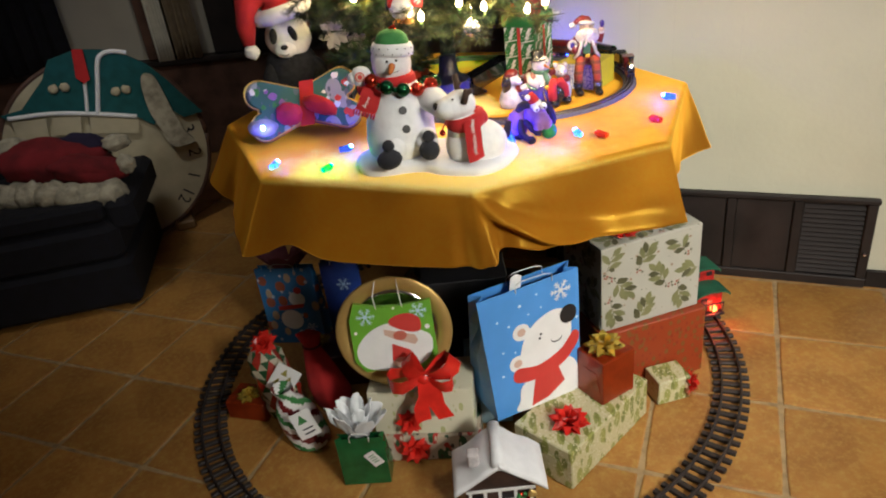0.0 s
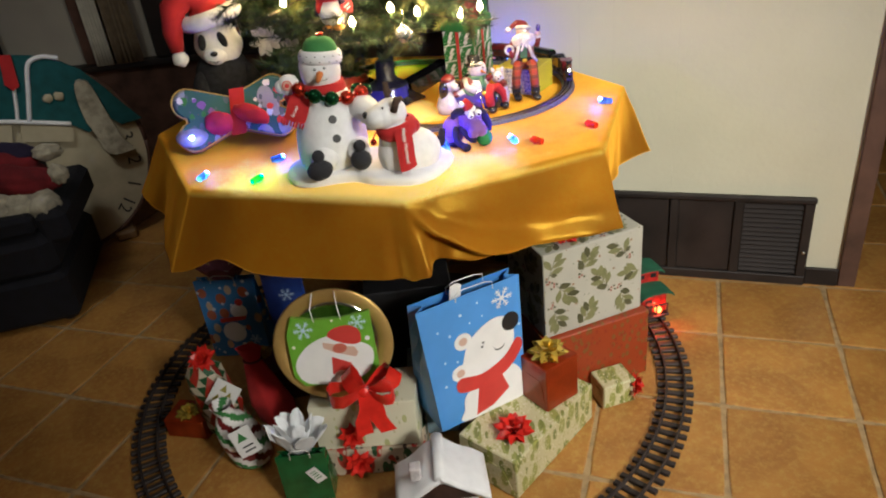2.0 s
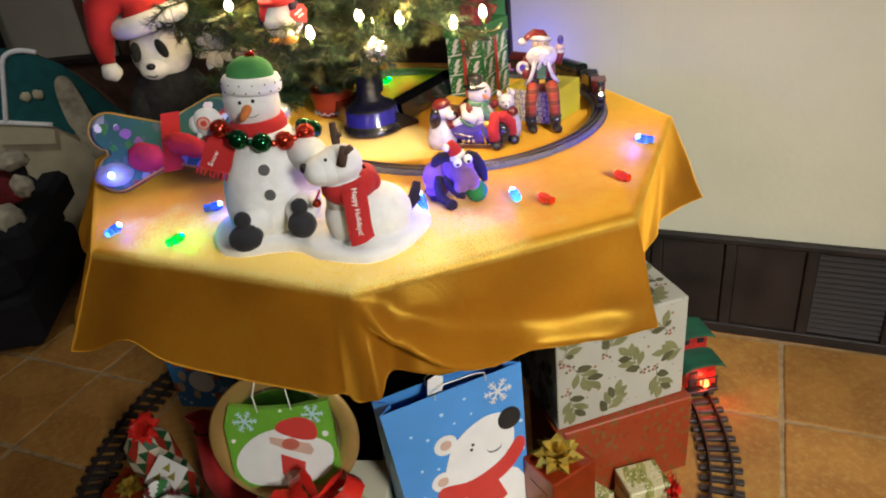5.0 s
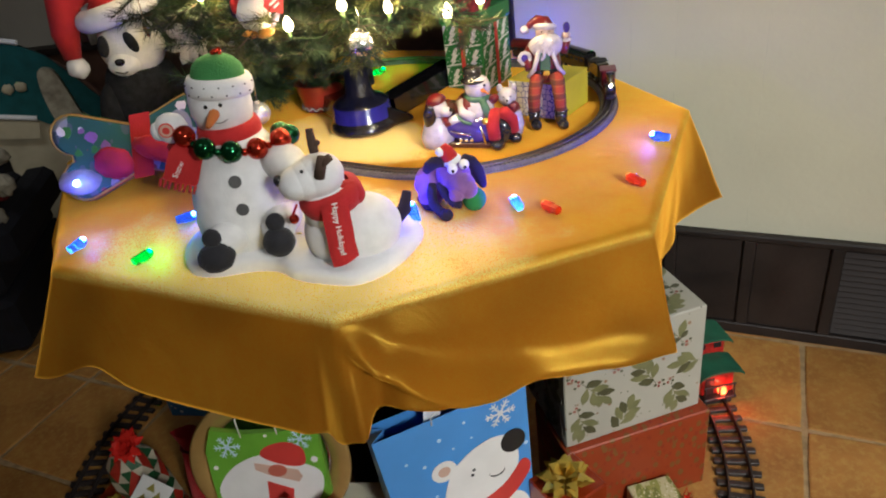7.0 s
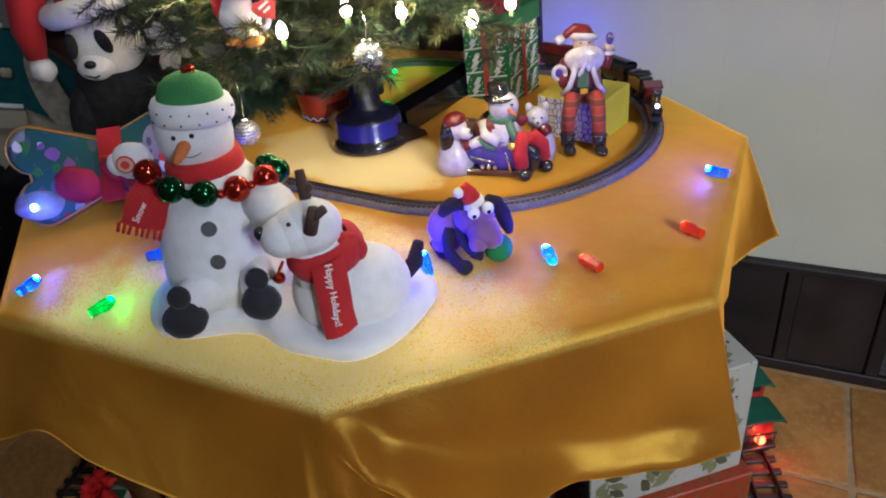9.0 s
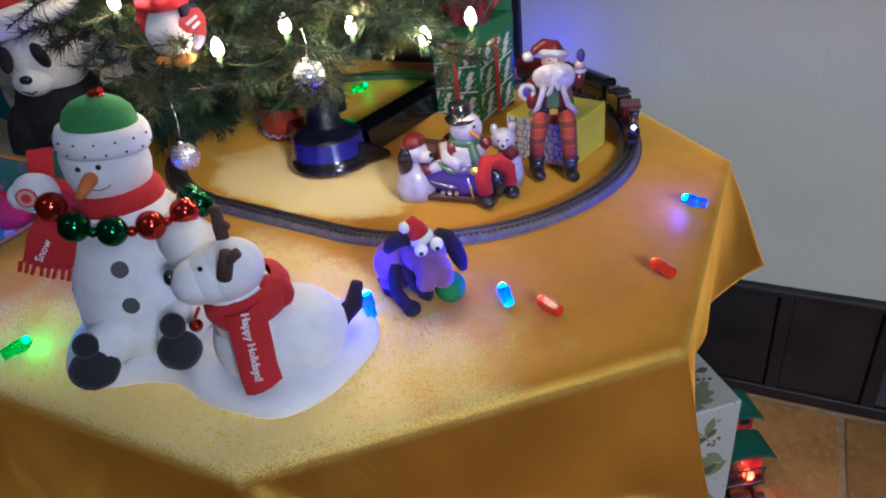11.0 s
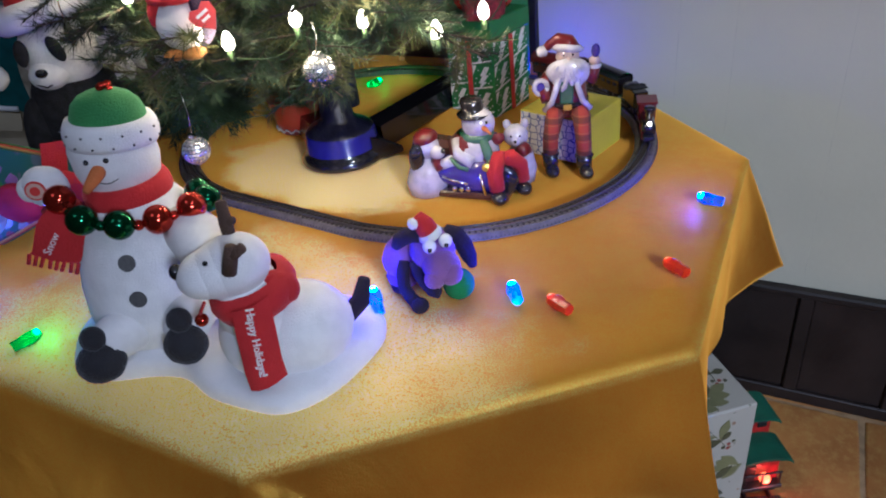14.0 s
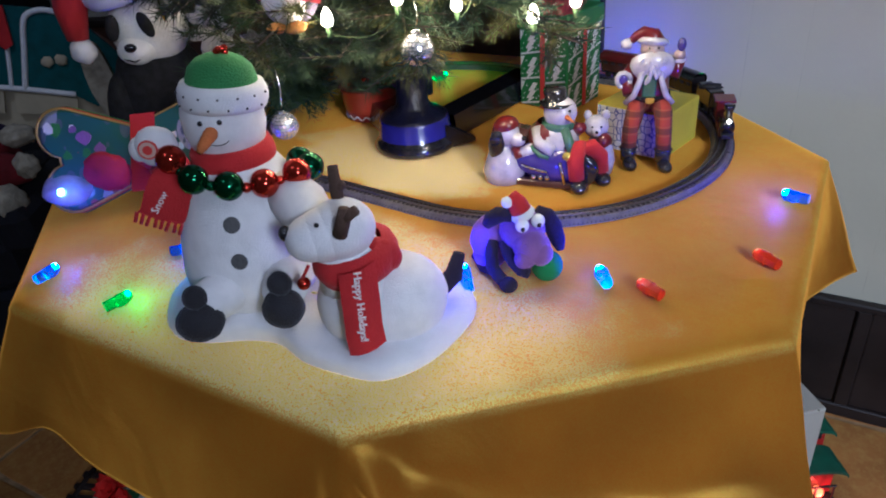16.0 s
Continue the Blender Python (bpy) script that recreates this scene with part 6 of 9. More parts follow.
def fir_tree():
    t = thing("fir_tree", tuple(TREE), "artificial green fir tree with warm lights on a black stand", "tree")
    # the stem's blue tinge paints in the LED light
    trunk = Shape().lathe([(0.0, 0.06), (0.019, 0.06), (0.018, 0.4), (0.012, 0.9), (0.003, 1.22), (0, 1.22)], mat("blue_lit_stem", (0.03, 0.035, 0.06), 0.35, var=0.3, scale=60, bump=0.8, bscale=140), Matrix.Translation(TREE), 14)
    part("trunk", trunk, t)
    rnd = random.Random(11)
    for tier, (z, reach, count, sag) in enumerate(((0.235, 0.335, 14, 0.16), (0.270, 0.37, 15, 0.11), (0.32, 0.37, 14, 0.10), (0.38, 0.34, 12, 0.08), (0.46, 0.31, 11, 0.06), (0.56, 0.27, 10, 0.05), (0.67, 0.23, 9, 0.03), (0.79, 0.18, 8, 0.0), (0.91, 0.14, 7, 0.0), (1.04, 0.09, 6, -0.1), (1.15, 0.06, 5, -0.4))):
        s = Shape()
        for k in range(count):
            a = 2 * math.pi * (k + 0.5 * (tier % 2)) / count + rnd.uniform(-0.12, 0.12)
            up = rnd.uniform(-0.06, 0.16)
            if tier < 3 and -0.15 < (a + 0.2) % (2 * math.pi) - 0.2 < 1.15:      # kept short beside the gift box
                up += 0.35
            short = 0.72 if tier < 5 and -0.60 < (a + 0.7) % (2 * math.pi) - 0.7 < -0.10 else 1.0
            bough(s, TREE + Vector((0, 0, z + rnd.uniform(-0.015, 0.015))), Vector((math.cos(a), math.sin(a), up)), short * reach * rnd.uniform(0.85, 1.1), rnd, sag)
        part("bough_tier", s, t)
    s = Shape()
    for a, up, L, z in ((-2.05, -0.10, 0.30, 0.225), (-2.35, -0.08, 0.33, 0.22), (3.05, -0.20, 0.34, 0.20), (-2.7, -0.22, 0.32, 0.22), (2.6, -0.2, 0.3, 0.19)):
        bough(s, TREE + Vector((0, 0, z)), Vector((math.cos(a), math.sin(a), up)), L, rnd, 0.10, 0.1)
    # needles wound close round the foot of the trunk, and one dense drooping bough
    for k in range(46):
        a, z = k * 2.4, 0.075 + 0.16 * k / 46
        o = Vector((0.080, 1.905 + 0.055 * k / 46, TOP + z))
        needles(s, o, o + Vector((math.cos(a), math.sin(a), 0.9)) * 0.022, 0.014, 0.0016, NEEDLE, rnd)
    for k in range(230):
        a, b = k * 2.4, rnd.uniform(-0.9, 1.0)
        o = Vector((-0.120, 1.870, 0.885)) + Vector((0.026 * math.cos(a), 0.022 * math.sin(a), 0.020 * b))
        needles(s, o, o + Vector((math.cos(a), math.sin(a), b)).normalized() * rnd.uniform(0.03, 0.06), 0.020, 0.0017, NEEDLE, rnd)
    s.tube([TREE + Vector((0, 0, 0.20)), Vector((-0.02, 1.91, 0.935)), Vector((-0.120, 1.870, 0.885))], [0.005, 0.004, 0.003], BARK, 6)
    # bough mostly of pale needles, lamplight put into their colour
    bough(s, TREE + Vector((0, 0, 0.20)), Vector((-0.46, -0.66, -0.26)), 0.20, rnd, 0.12, 0.8)
    part("bough_tier", s, t)
    stand = Shape()
    foot = Matrix.Translation((0.074, 1.897, TOP))
    stand.lathe([(0, 0.003), (0.064, 0.003), (0.066, 0.008), (0.060, 0.016), (0.056, 0.022)], BLACK_GLOSS, foot, 36)
    # the blue ring is LED light reflected on the black stand, painted in
    stand.lathe([(0.056, 0.022), (0.0535, 0.046), (0.052, 0.049)], mat("blue_led_reflection", (0.025, 0.022, 0.25), 0.22, var=0.2, bump=0.05, coat=0.6), foot, 36)
    stand.lathe([(0.052, 0.049), (0.045, 0.055), (0.031, 0.061), (0.025, 0.070), (0.021, 0.110), (0, 0.112)], mat("blue_lit_collar", (0.006, 0.007, 0.022), 0.3, var=0.3, scale=60, bump=0.6, bscale=120), foot, 36)
    st = part("stand", stand, t, "glossy black tree stand with a blue LED reflection painted on")
    for a0, a1, w0, w1, z1 in (((0.115, 1.925), (0.235, 2.150), 0.026, 0.030, 0.030), ((0.12, 1.885), (0.165, 1.905), 0.016, 0.006, 0.004), ((0.05, 1.93), (-0.06, 2.12), 0.030, 0.045, 0.03)):
        p, q = Vector((*a0, 0)), Vector((*a1, 0))
        side = (q - p).normalized().cross(Vector((0, 0, 1)))
        rows = []
        for f in (0, 0.35, 0.7, 1.0):
            c0 = p.lerp(q, f)
            w = w0 + (w1 - w0) * f
            zt = TOP + 0.034 + (z1 - 0.034) * f + 0.006
            rows.append([c0 - side * w + Vector((0, 0, TOP + 0.004)), c0 - side * w * 0.8 + Vector((0, 0, zt)), c0 + side * w * 0.8 + Vector((0, 0, zt)), c0 + side * w + Vector((0, 0, TOP + 0.004))])
        leg = Shape().grid(rows, BLACK_GLOSS, True, False)
        leg.add(rows[-1], [(0, 1, 2, 3)], BLACK_GLOSS, False)
        part("stand_leg", leg, st)


fir_tree()


# ---- lights and ornaments on and under the tree ----
def bulb(place, yaw, shell, core, colour, watts, label, tilt=0.0, lift=0.0):
    """A faceted plastic bulb of a light string, lying on the cloth."""
    x, y = place
    d = Vector((math.cos(radians(yaw)), math.sin(radians(yaw)), math.sin(radians(tilt))))
    at = frame_at((x, y, TOP + 0.0092 + lift), Vector((0, 0, 1)), d)
    t = thing("string_light_bulb", (x, y, TOP + lift), label, "light bulb", "bulbs scattered on the cloth")
    part("shell", Shape().lathe([(0, -0.018), (0.0060, -0.018), (0.0066, -0.0165), (0.0068, -0.006), (0.0078, -0.004), (0.0080, 0.003), (0.0066, 0.009), (0.0040, 0.0125), (0, 0.0135)], shell, at, 7, False), t)
    part("led", Shape().ell(tuple(at @ Vector((0.0030, 0, 0.0085))), (0.0036, 0.0036, 0.0036), core, seg=10, rings=8), t, "glowing light-emitting core")
    if watts:
        point_lamp("bulb_light", tuple(at @ Vector((0.012, 0.0, 0.015))), watts, colour, 0.005)


BLUE, GREEN = (0.030, 0.012, 1.0), (0.02, 1.0, 0.08)
bulb((-0.297, 1.506), 70, GLASS_BLUE, LED_BLUE, BLUE, 0.40, "clear blue string-light bulb glowing on the cloth")
bulb((-0.174, 1.455), 55, GLASS_GREEN, LED_GREEN, GREEN, 0.06, "green string-light bulb glowing on the cloth")
bulb((-0.150, 1.562), 20, GLASS_BLUE, LED_BLUE, BLUE, 0.40, "clear blue string-light bulb glowing on the cloth")
bulb((0.2015, 1.4925), 112, GLASS_BLUE, LED_BLUE, BLUE, 0.30, "clear blue string-light bulb resting on the fleece base", 40.0, 0.0150)
bulb((0.342, 1.520), 105, GLASS_BLUE, LED_BLUE, BLUE, 0.52, "clear blue string-light bulb glowing on the cloth")
bulb((0.386, 1.498), 130, GLASS_RED, LED_RED, (1, .1, .02), 0.0, "red string-light bulb dimly lit on the cloth")
bulb((0.510, 1.558), 125, GLASS_RED, LED_RED, (1, .1, .02), 0.0, "red string-light bulb dimly lit on the cloth")
bulb((0.574, 1.700), 150, GLASS_BLUE, LED_BLUE, BLUE, 0.87, "clear blue string-light bulb near the cloth's edge")
# bulbs lying out of sight behind the track, the stand and the tall box
bulb((0.415, 2.225), 80, GLASS_BLUE, LED_BLUE, BLUE, 0.60, "clear blue string-light bulb behind the tall gift box")
bulb((0.066, 2.215), 40, GLASS_GREEN, LED_GREEN, GREEN, 0.06, "green string-light bulb lying behind the tree stand")
# unseen bulb, added to throw blue light on the track
bulb((0.262, 1.600), 90, GLASS_BLUE, LED_BLUE, BLUE, 0.16, "unseen clear blue string-light bulb added behind the plush dog")


def tree_light(p):
    x, y, z = p
    t = thing("tree_light", p, "small warm white lamp lit on the tree", "tree light", "lamps on the tree")
    part("lamp", Shape().lathe([(0, 0.0125), (0.0028, 0.0100), (0.0056, 0.0050), (0.0070, -0.001), (0.0066, -0.005), (0.0045, -0.0085), (0, -0.0095)], LED_WARM, Matrix.Translation(p), 12), t)
    part("socket", Shape().lathe([(0, -0.022), (0.0030, -0.022), (0.0036, -0.008), (0, -0.008)], NEEDLE, Matrix.Translation(p), 10), t)


LAMPS = [(0.037, 1.670, 1.009), (0.121, 1.663, 1.030), (0.174, 1.743, 1.003), (0.266, 1.693, 0.997), (0.313, 1.776, 0.994),
         (-0.115, 1.760, 1.050), (-0.010, 1.640, 1.105), (0.215, 1.650, 1.090), (0.36, 1.83, 1.075), (0.10, 1.640, 1.150), (-0.20, 1.87, 1.10), (0.30, 1.72, 1.15),
         (-0.25, 2.05, 1.04), (0.36, 2.05, 1.10), (0.02, 1.68, 1.24), (0.2, 1.73, 1.26), (-0.10, 1.80, 1.30), (0.08, 1.75, 1.40), (0.20, 1.85, 1.48), (0.0, 1.86, 1.58)]
for p in LAMPS:
    tree_light(p)
for p in LAMPS[:12]:
    point_lamp("tree_lamp_light", (p[0], p[1] - 0.018, p[2]), 0.80, (1.0, 0.70, 0.30), 0.008)
wire = Shape()
order = sorted(LAMPS[:9], key=lambda p: p[0])
path = []
for a, b in zip(order, order[1:]):
    a, b = Vector(a) + Vector((0, 0.006, -0.02)), Vector(b) + Vector((0, 0.006, -0.02))
    path += [a.lerp(b, k / 6) + Vector((0, 0.02 * math.sin(math.pi * k / 6), -0.018 * math.sin(math.pi * k / 6))) for k in range(6)]
wire.tube(path, 0.0009, NEEDLE, 5)
whole("light_wire", wire, order[0], "thin green cable linking the tree's warm lamps", "cable")


def mirror_ball(p, r, hang):
    """Ball ornament tiled with small mirrors."""
    t = thing("mirror_ball", p, "small silver mirror-tiled ball ornament hanging from a bough", "ornament", "mirror balls on the tree")
    part("ball", Shape().ell(p, r * 0.965, mat("grey_putty", (0.10, 0.10, 0.11), 0.5, var=0.1, bump=0), seg=20, rings=14), t)
    s = Shape()
    for i in range(1, 12):
        th = math.pi * i / 12
        n = max(4, int(24 * math.sin(th)))
        for j in range(n):
            a = 2 * math.pi * (j + 0.5 * (i % 2)) / n
            d = Vector((math.sin(th) * math.cos(a), math.sin(th) * math.sin(a), math.cos(th)))
            side = Vector((-math.sin(a), math.cos(a), 0))
            up = d.cross(side)
            jit = 0.05 * noise.noise_vector(d * 9)
            nn = (d + jit).normalized()
            w, h = r * math.sin(th) * math.pi / n * 0.88, r * math.pi / 24 * 0.86
            c0 = Vector(p) + d * r
            q = [c0 - side * w - up * h, c0 + side * w - up * h, c0 + side * w + up * h, c0 - side * w + up * h]
            q = [v - nn * (v - c0).dot(nn) for v in q]
            s.add(q, [(0, 1, 2, 3)], MIRROR_TILE, False)
    part("mirror_tiles", s, t, "small square mirror facets", kind="stuff")
    part("cap", Shape().lathe([(0, r * 1.20), (r * 0.28, r * 1.18), (r * 0.30, r * 0.92), (0, r * 0.90)], SILVER, Matrix.Translation(p), 12), t)
    part("hook", Shape().tube([Vector(p) + Vector((0, 0, r * 1.18)), Vector(p) + Vector((0.003, 0.002, r * 1.18 + hang * 0.5)), Vector(p) + Vector((0.0, 0.006, r * 1.18 + hang))], 0.0007, SILVER, 5), t)


mirror_ball((0.143, 1.642, 0.978), 0.0178, 0.03)
mirror_ball((-0.037, 1.666, 0.884), 0.0170, 0.05)


def crystal_drop(p):
    t = thing("crystal_drop", p, "clear faceted drop ornament hanging from a bough", "ornament")
    part("drop", Shape().lathe([(0, -0.020), (0.006, -0.010), (0.007, 0.0), (0.003, 0.012), (0, 0.018)], SILVER, Matrix.Translation(p), 6, False), t)
    part("thread", Shape().tube([Vector(p) + Vector((0, 0, 0.017)), Vector(p) + Vector((0, 0.004, 0.085))], 0.0008, SILVER, 5), t)


crystal_drop((-0.235, 1.80, 1.005))


def penguin():
    s = Shape()
    x, y, z = 0.006, 1.650, 1.030
    s.piece("body")
    s.ell((x, y, z), (0.034, 0.030, 0.040), PLUSH_WHITE, (0, 0, 10), 26, 16)
    s.ell((x + 0.010, y + 0.012, z + 0.002), (0.034, 0.028, 0.042), NAVY_PLUSH, (0, 0, 10), 26, 16)
    s.piece("wing")
    s.ell((x + 0.033, y - 0.006, z + 0.014), (0.008, 0.014, 0.024), NAVY_PLUSH, (0, -14, 0))
    s.piece("wing")
    s.ell((x - 0.034, y + 0.004, z + 0.012), (0.008, 0.014, 0.024), NAVY_PLUSH, (0, 14, 0))
    for dx in (-0.013, 0.016):
        s.piece("foot", "amber felt foot")
        s.ell((x + dx, y - 0.018, z - 0.039), (0.0145, 0.019, 0.008), mat("amber_felt", (0.45, 0.20, 0.03), 0.9, bump=0.4), (0, 0, -dx * 900))
    s.piece("scarf", "red felt scarf")
    s.tube([(x + 0.028 * math.cos(k * 0.42), y + 0.026 * math.sin(k * 0.42), z + 0.036) for k in range(16)], 0.009, RED_FELT, 10)
    s.ell((x - 0.024, y - 0.016, z + 0.020), (0.010, 0.007, 0.022), RED_FELT, (0, 14, 0))
    s.piece("head")
    s.ell((x, y, z + 0.062), (0.030, 0.028, 0.027), NAVY_PLUSH, seg=24, rings=14)
    s.ell((x - 0.002, y - 0.012, z + 0.060), (0.022, 0.018, 0.019), PLUSH_WHITE, seg=20, rings=12)
    s.tube([(x - 0.002, y - 0.026, z + 0.058), (x - 0.003, y - 0.042, z + 0.055)], [0.006, 0.001], ORANGE_FELT, 10)
    hub = Vector((x, y, z + 0.03))
    s.v = [tuple(hub + (Vector(p) - hub) * 0.78 + Vector((-0.006, 0, 0.002))) for p in s.v]
    in_parts("plush_penguin", s, (x, y, z - 0.045), "small plush penguin in a red scarf hanging on the tree", "soft toy")
    tag = thing("swing_tag", (x + 0.034, y - 0.022, z + 0.006), "red heart-shaped swing tag tied to the penguin", "tag")
    heart = [(0, -0.016), (0.013, -0.002), (0.014, 0.008), (0.008, 0.013), (0, 0.009), (-0.008, 0.013), (-0.014, 0.008), (-0.013, -0.002)]
    at = frame_at((x + 0.031, y - 0.019, z + 0.016), (0.8, -0.35, 0.38), (0.45, -0.86, 0.1))
    part("card", Shape().slab(heart, PRINT_RED, at, 0.0012), tag)
    bars = Shape()
    for bx, by, w, h in ((0, 0.004, 0.014, 0.0030), (0, -0.002, 0.010, 0.0030)):
        bars.slab([(bx - w / 2, by - h / 2), (bx + w / 2, by - h / 2), (bx + w / 2, by + h / 2), (bx - w / 2, by + h / 2)], PRINT_WHITE, at @ Matrix.Translation((0, 0, 0.0012)), 0.0004)
    part("print", bars, tag, "white printed bars")


penguin()


def poinsettia(c, r, m):
    t = thing("fabric_flower", tuple(c), "white fabric poinsettia flower tucked into the boughs", "artificial flower")
    c = Vector(c)
    for k in range(8):
        a = k * 2.4
        d = Vector((math.cos(a), -0.45, math.sin(a))).normalized()
        w = d.cross(Vector((0, -1, 0))).normalized() * r * 0.26
        s = Shape().grid([[c, c, c], [c + d * r * 0.45 - w, c + d * r * 0.45 + Vector((0, -0.006, 0)), c + d * r * 0.45 + w], [c + d * r * 0.8 - w * 0.7, c + d * r * 0.8 + Vector((0, -0.002, 0)), c + d * r * 0.8 + w * 0.7], [c + d * r] * 3], m)
        part("petal", s, t)


GREY_PETAL = mat("greyish_white_fabric", (0.46, 0.44, 0.43), 0.9, var=0.15, bump=0.3)
poinsettia((-0.185, 1.835, 0.965), 0.042, GREY_PETAL)
poinsettia((-0.135, 1.865, 0.930), 0.034, GREY_PETAL)


def potted_tree():
    p = Vector((-0.030, 2.030, TOP))
    paint = mat("poppy_red_glaze", (0.42, 0.030, 0.014), 0.3, var=0.12, bump=0.03, coat=0.5)
    t = thing("potted_pine", tuple(p), "tiny artificial pine in a red pot with ornaments", "potted plant")
    part("pot", Shape().lathe([(0, 0.002), (0.040, 0.002), (0.045, 0.024), (0.050, 0.054), (0.052, 0.058), (0.046, 0.058), (0.043, 0.045), (0, 0.045)], paint, Matrix.Translation(p), 26), t)
    part("pot_lace", Shape().tube([p + Vector((0.0436 * math.cos(k * 0.0924), 0.0436 * math.sin(k * 0.0924), 0.010 + 0.003 * math.sin(k * 1.5))) for k in range(69)], 0.0014, PRINT_WHITE, 5), t, "white wavy painted line")
    s = Shape()
    rnd = random.Random(5)
    for k in range(120):
        a, f = k * 2.4, k / 120
        b = p + Vector((0, 0, 0.048 + 0.14 * f))
        d = Vector((math.cos(a), math.sin(a), rnd.uniform(0.05, 0.6)))
        needles(s, b, b + d * (0.070 * (1 - f) + 0.014) * rnd.uniform(0.7, 1.1), 0.019, 0.0020, NEEDLE if k % 3 else NEEDLE_LIGHT, rnd)
    part("foliage", s, t, kind="stuff")
    for k in range(5):
        a = 1.3 * k + 3.6
        part("berry", Shape().ell(tuple(p + Vector((0.032 * math.cos(a), 0.034 * math.sin(a), 0.066 + 0.012 * (k % 3)))), 0.0075, BEAD_RED, seg=14, rings=10), t)


potted_tree()


# ---- railways ----
def oval(r, f, ca=Vector((0.250, 1.925)), cb=Vector((0.071, 2.014))):
    """A point of the table's oval track at the offset r from its two centres; f runs from 0 to 1."""
    u = (cb - ca).normalized()
    n = Vector((-u.y, u.x))
    L = (cb - ca).length
    s = f * (2 * L + 2 * math.pi * 0.28)
    if s < L:
        return ca + u * s + n * r
    s -= L
    if s < math.pi * 0.28:
        a = s / 0.28
        return cb + n * r * math.cos(a) + u * r * math.sin(a)
    s -= math.pi * 0.28
    if s < L:
        return cb - u * s - n * r
    a = (s - L) / 0.28
    return ca - n * r * math.cos(a) - u * r * math.sin(a)


def table_track():
    t = thing("table_train_track", (0.16, 1.97, TOP), "oval toy train track with grey roadbed on the cloth", "toy track")
    N = 180
    rows = []
    for k in range(N + 1):
        rows.append([(*oval(0.28 + d, (k % N) / N), TOP + z) for d, z in ((-0.0165, 0.0015), (-0.0115, 0.009), (0.0115, 0.009), (0.0165, 0.0015))])
    part("roadbed", Shape().grid(rows, ROADBED, False, False), t)
    for d in (-0.0045, 0.0045):
        rows = [[(*oval(0.28 + d + e, (k % N) / N), TOP + z) for e, z in ((-0.0006, 0.0105), (-0.0006, 0.0130), (0.0006, 0.0130), (0.0006, 0.0105))] for k in range(N + 1)]
        part("rail", Shape().grid(rows, RAIL_METAL, False, False), t, "thin metal rail")
    s = Shape()
    for k in range(300):
        f = k / 300
        p, q = oval(0.28 - 0.009, f), oval(0.28 + 0.009, f)
        d = Vector((*(q - p), 0))
        s.box((d.length, 0.0028, 0.0016), TIE_BROWN, frame_at(Vector((*((p + q) / 2), TOP + 0.0098)), d, (0, 0, 1)), 0.0003)
    part("sleeper_strip", s, t, "dark moulded sleepers", kind="stuff")
    s = Shape()
    for k in range(420):
        p = oval(0.28 + 0.0150, k / 420)
        q = oval(0.28 + 0.0154, k / 420)
        d = Vector((*(oval(0.28 + 0.015, (k + 0.4) / 420) - p), 0))
        s.box((0.0016, 0.0012, 0.0018), TIE_BROWN, frame_at(Vector((*q, TOP + 0.0042)), d, (0, 0, 1)), 0.0002)
    part("side_moulding", s, t, "row of dark moulded marks", kind="stuff")
    for k in range(12):
        f = (k + 0.35) / 12
        p, q = oval(0.28 - 0.012, f), oval(0.28 + 0.012, f)
        d = Vector((*(q - p), 0))
        part("joint", Shape().box((0.0236, 0.0012, 0.0010), BLACK_PLASTIC, frame_at(Vector((*((p + q) / 2), TOP + 0.0096)), d, (0, 0, 1)), 0.0002), t)


table_track()


def on_oval(f, z):
    p, q = oval(0.28, f), oval(0.28, f + 0.004)
    return frame_at(Vector((*p, z)), Vector((*(q - p), 0)), (0, 0, 1))


def wheel_set(parent, at, r, gap, xs, m):
    for x in xs:
        for sy in (-1, 1):
            part("wheel", Shape().lathe([(0, -0.0012), (r * 0.8, -0.0012), (r, -0.0008), (r, 0.0010), (0.3 * r, 0.0014), (0, 0.0014)], m, at @ Matrix.Translation((x, sy * gap, r)) @ pose(0, 0, 0, 90, 0, 0), 16), parent)


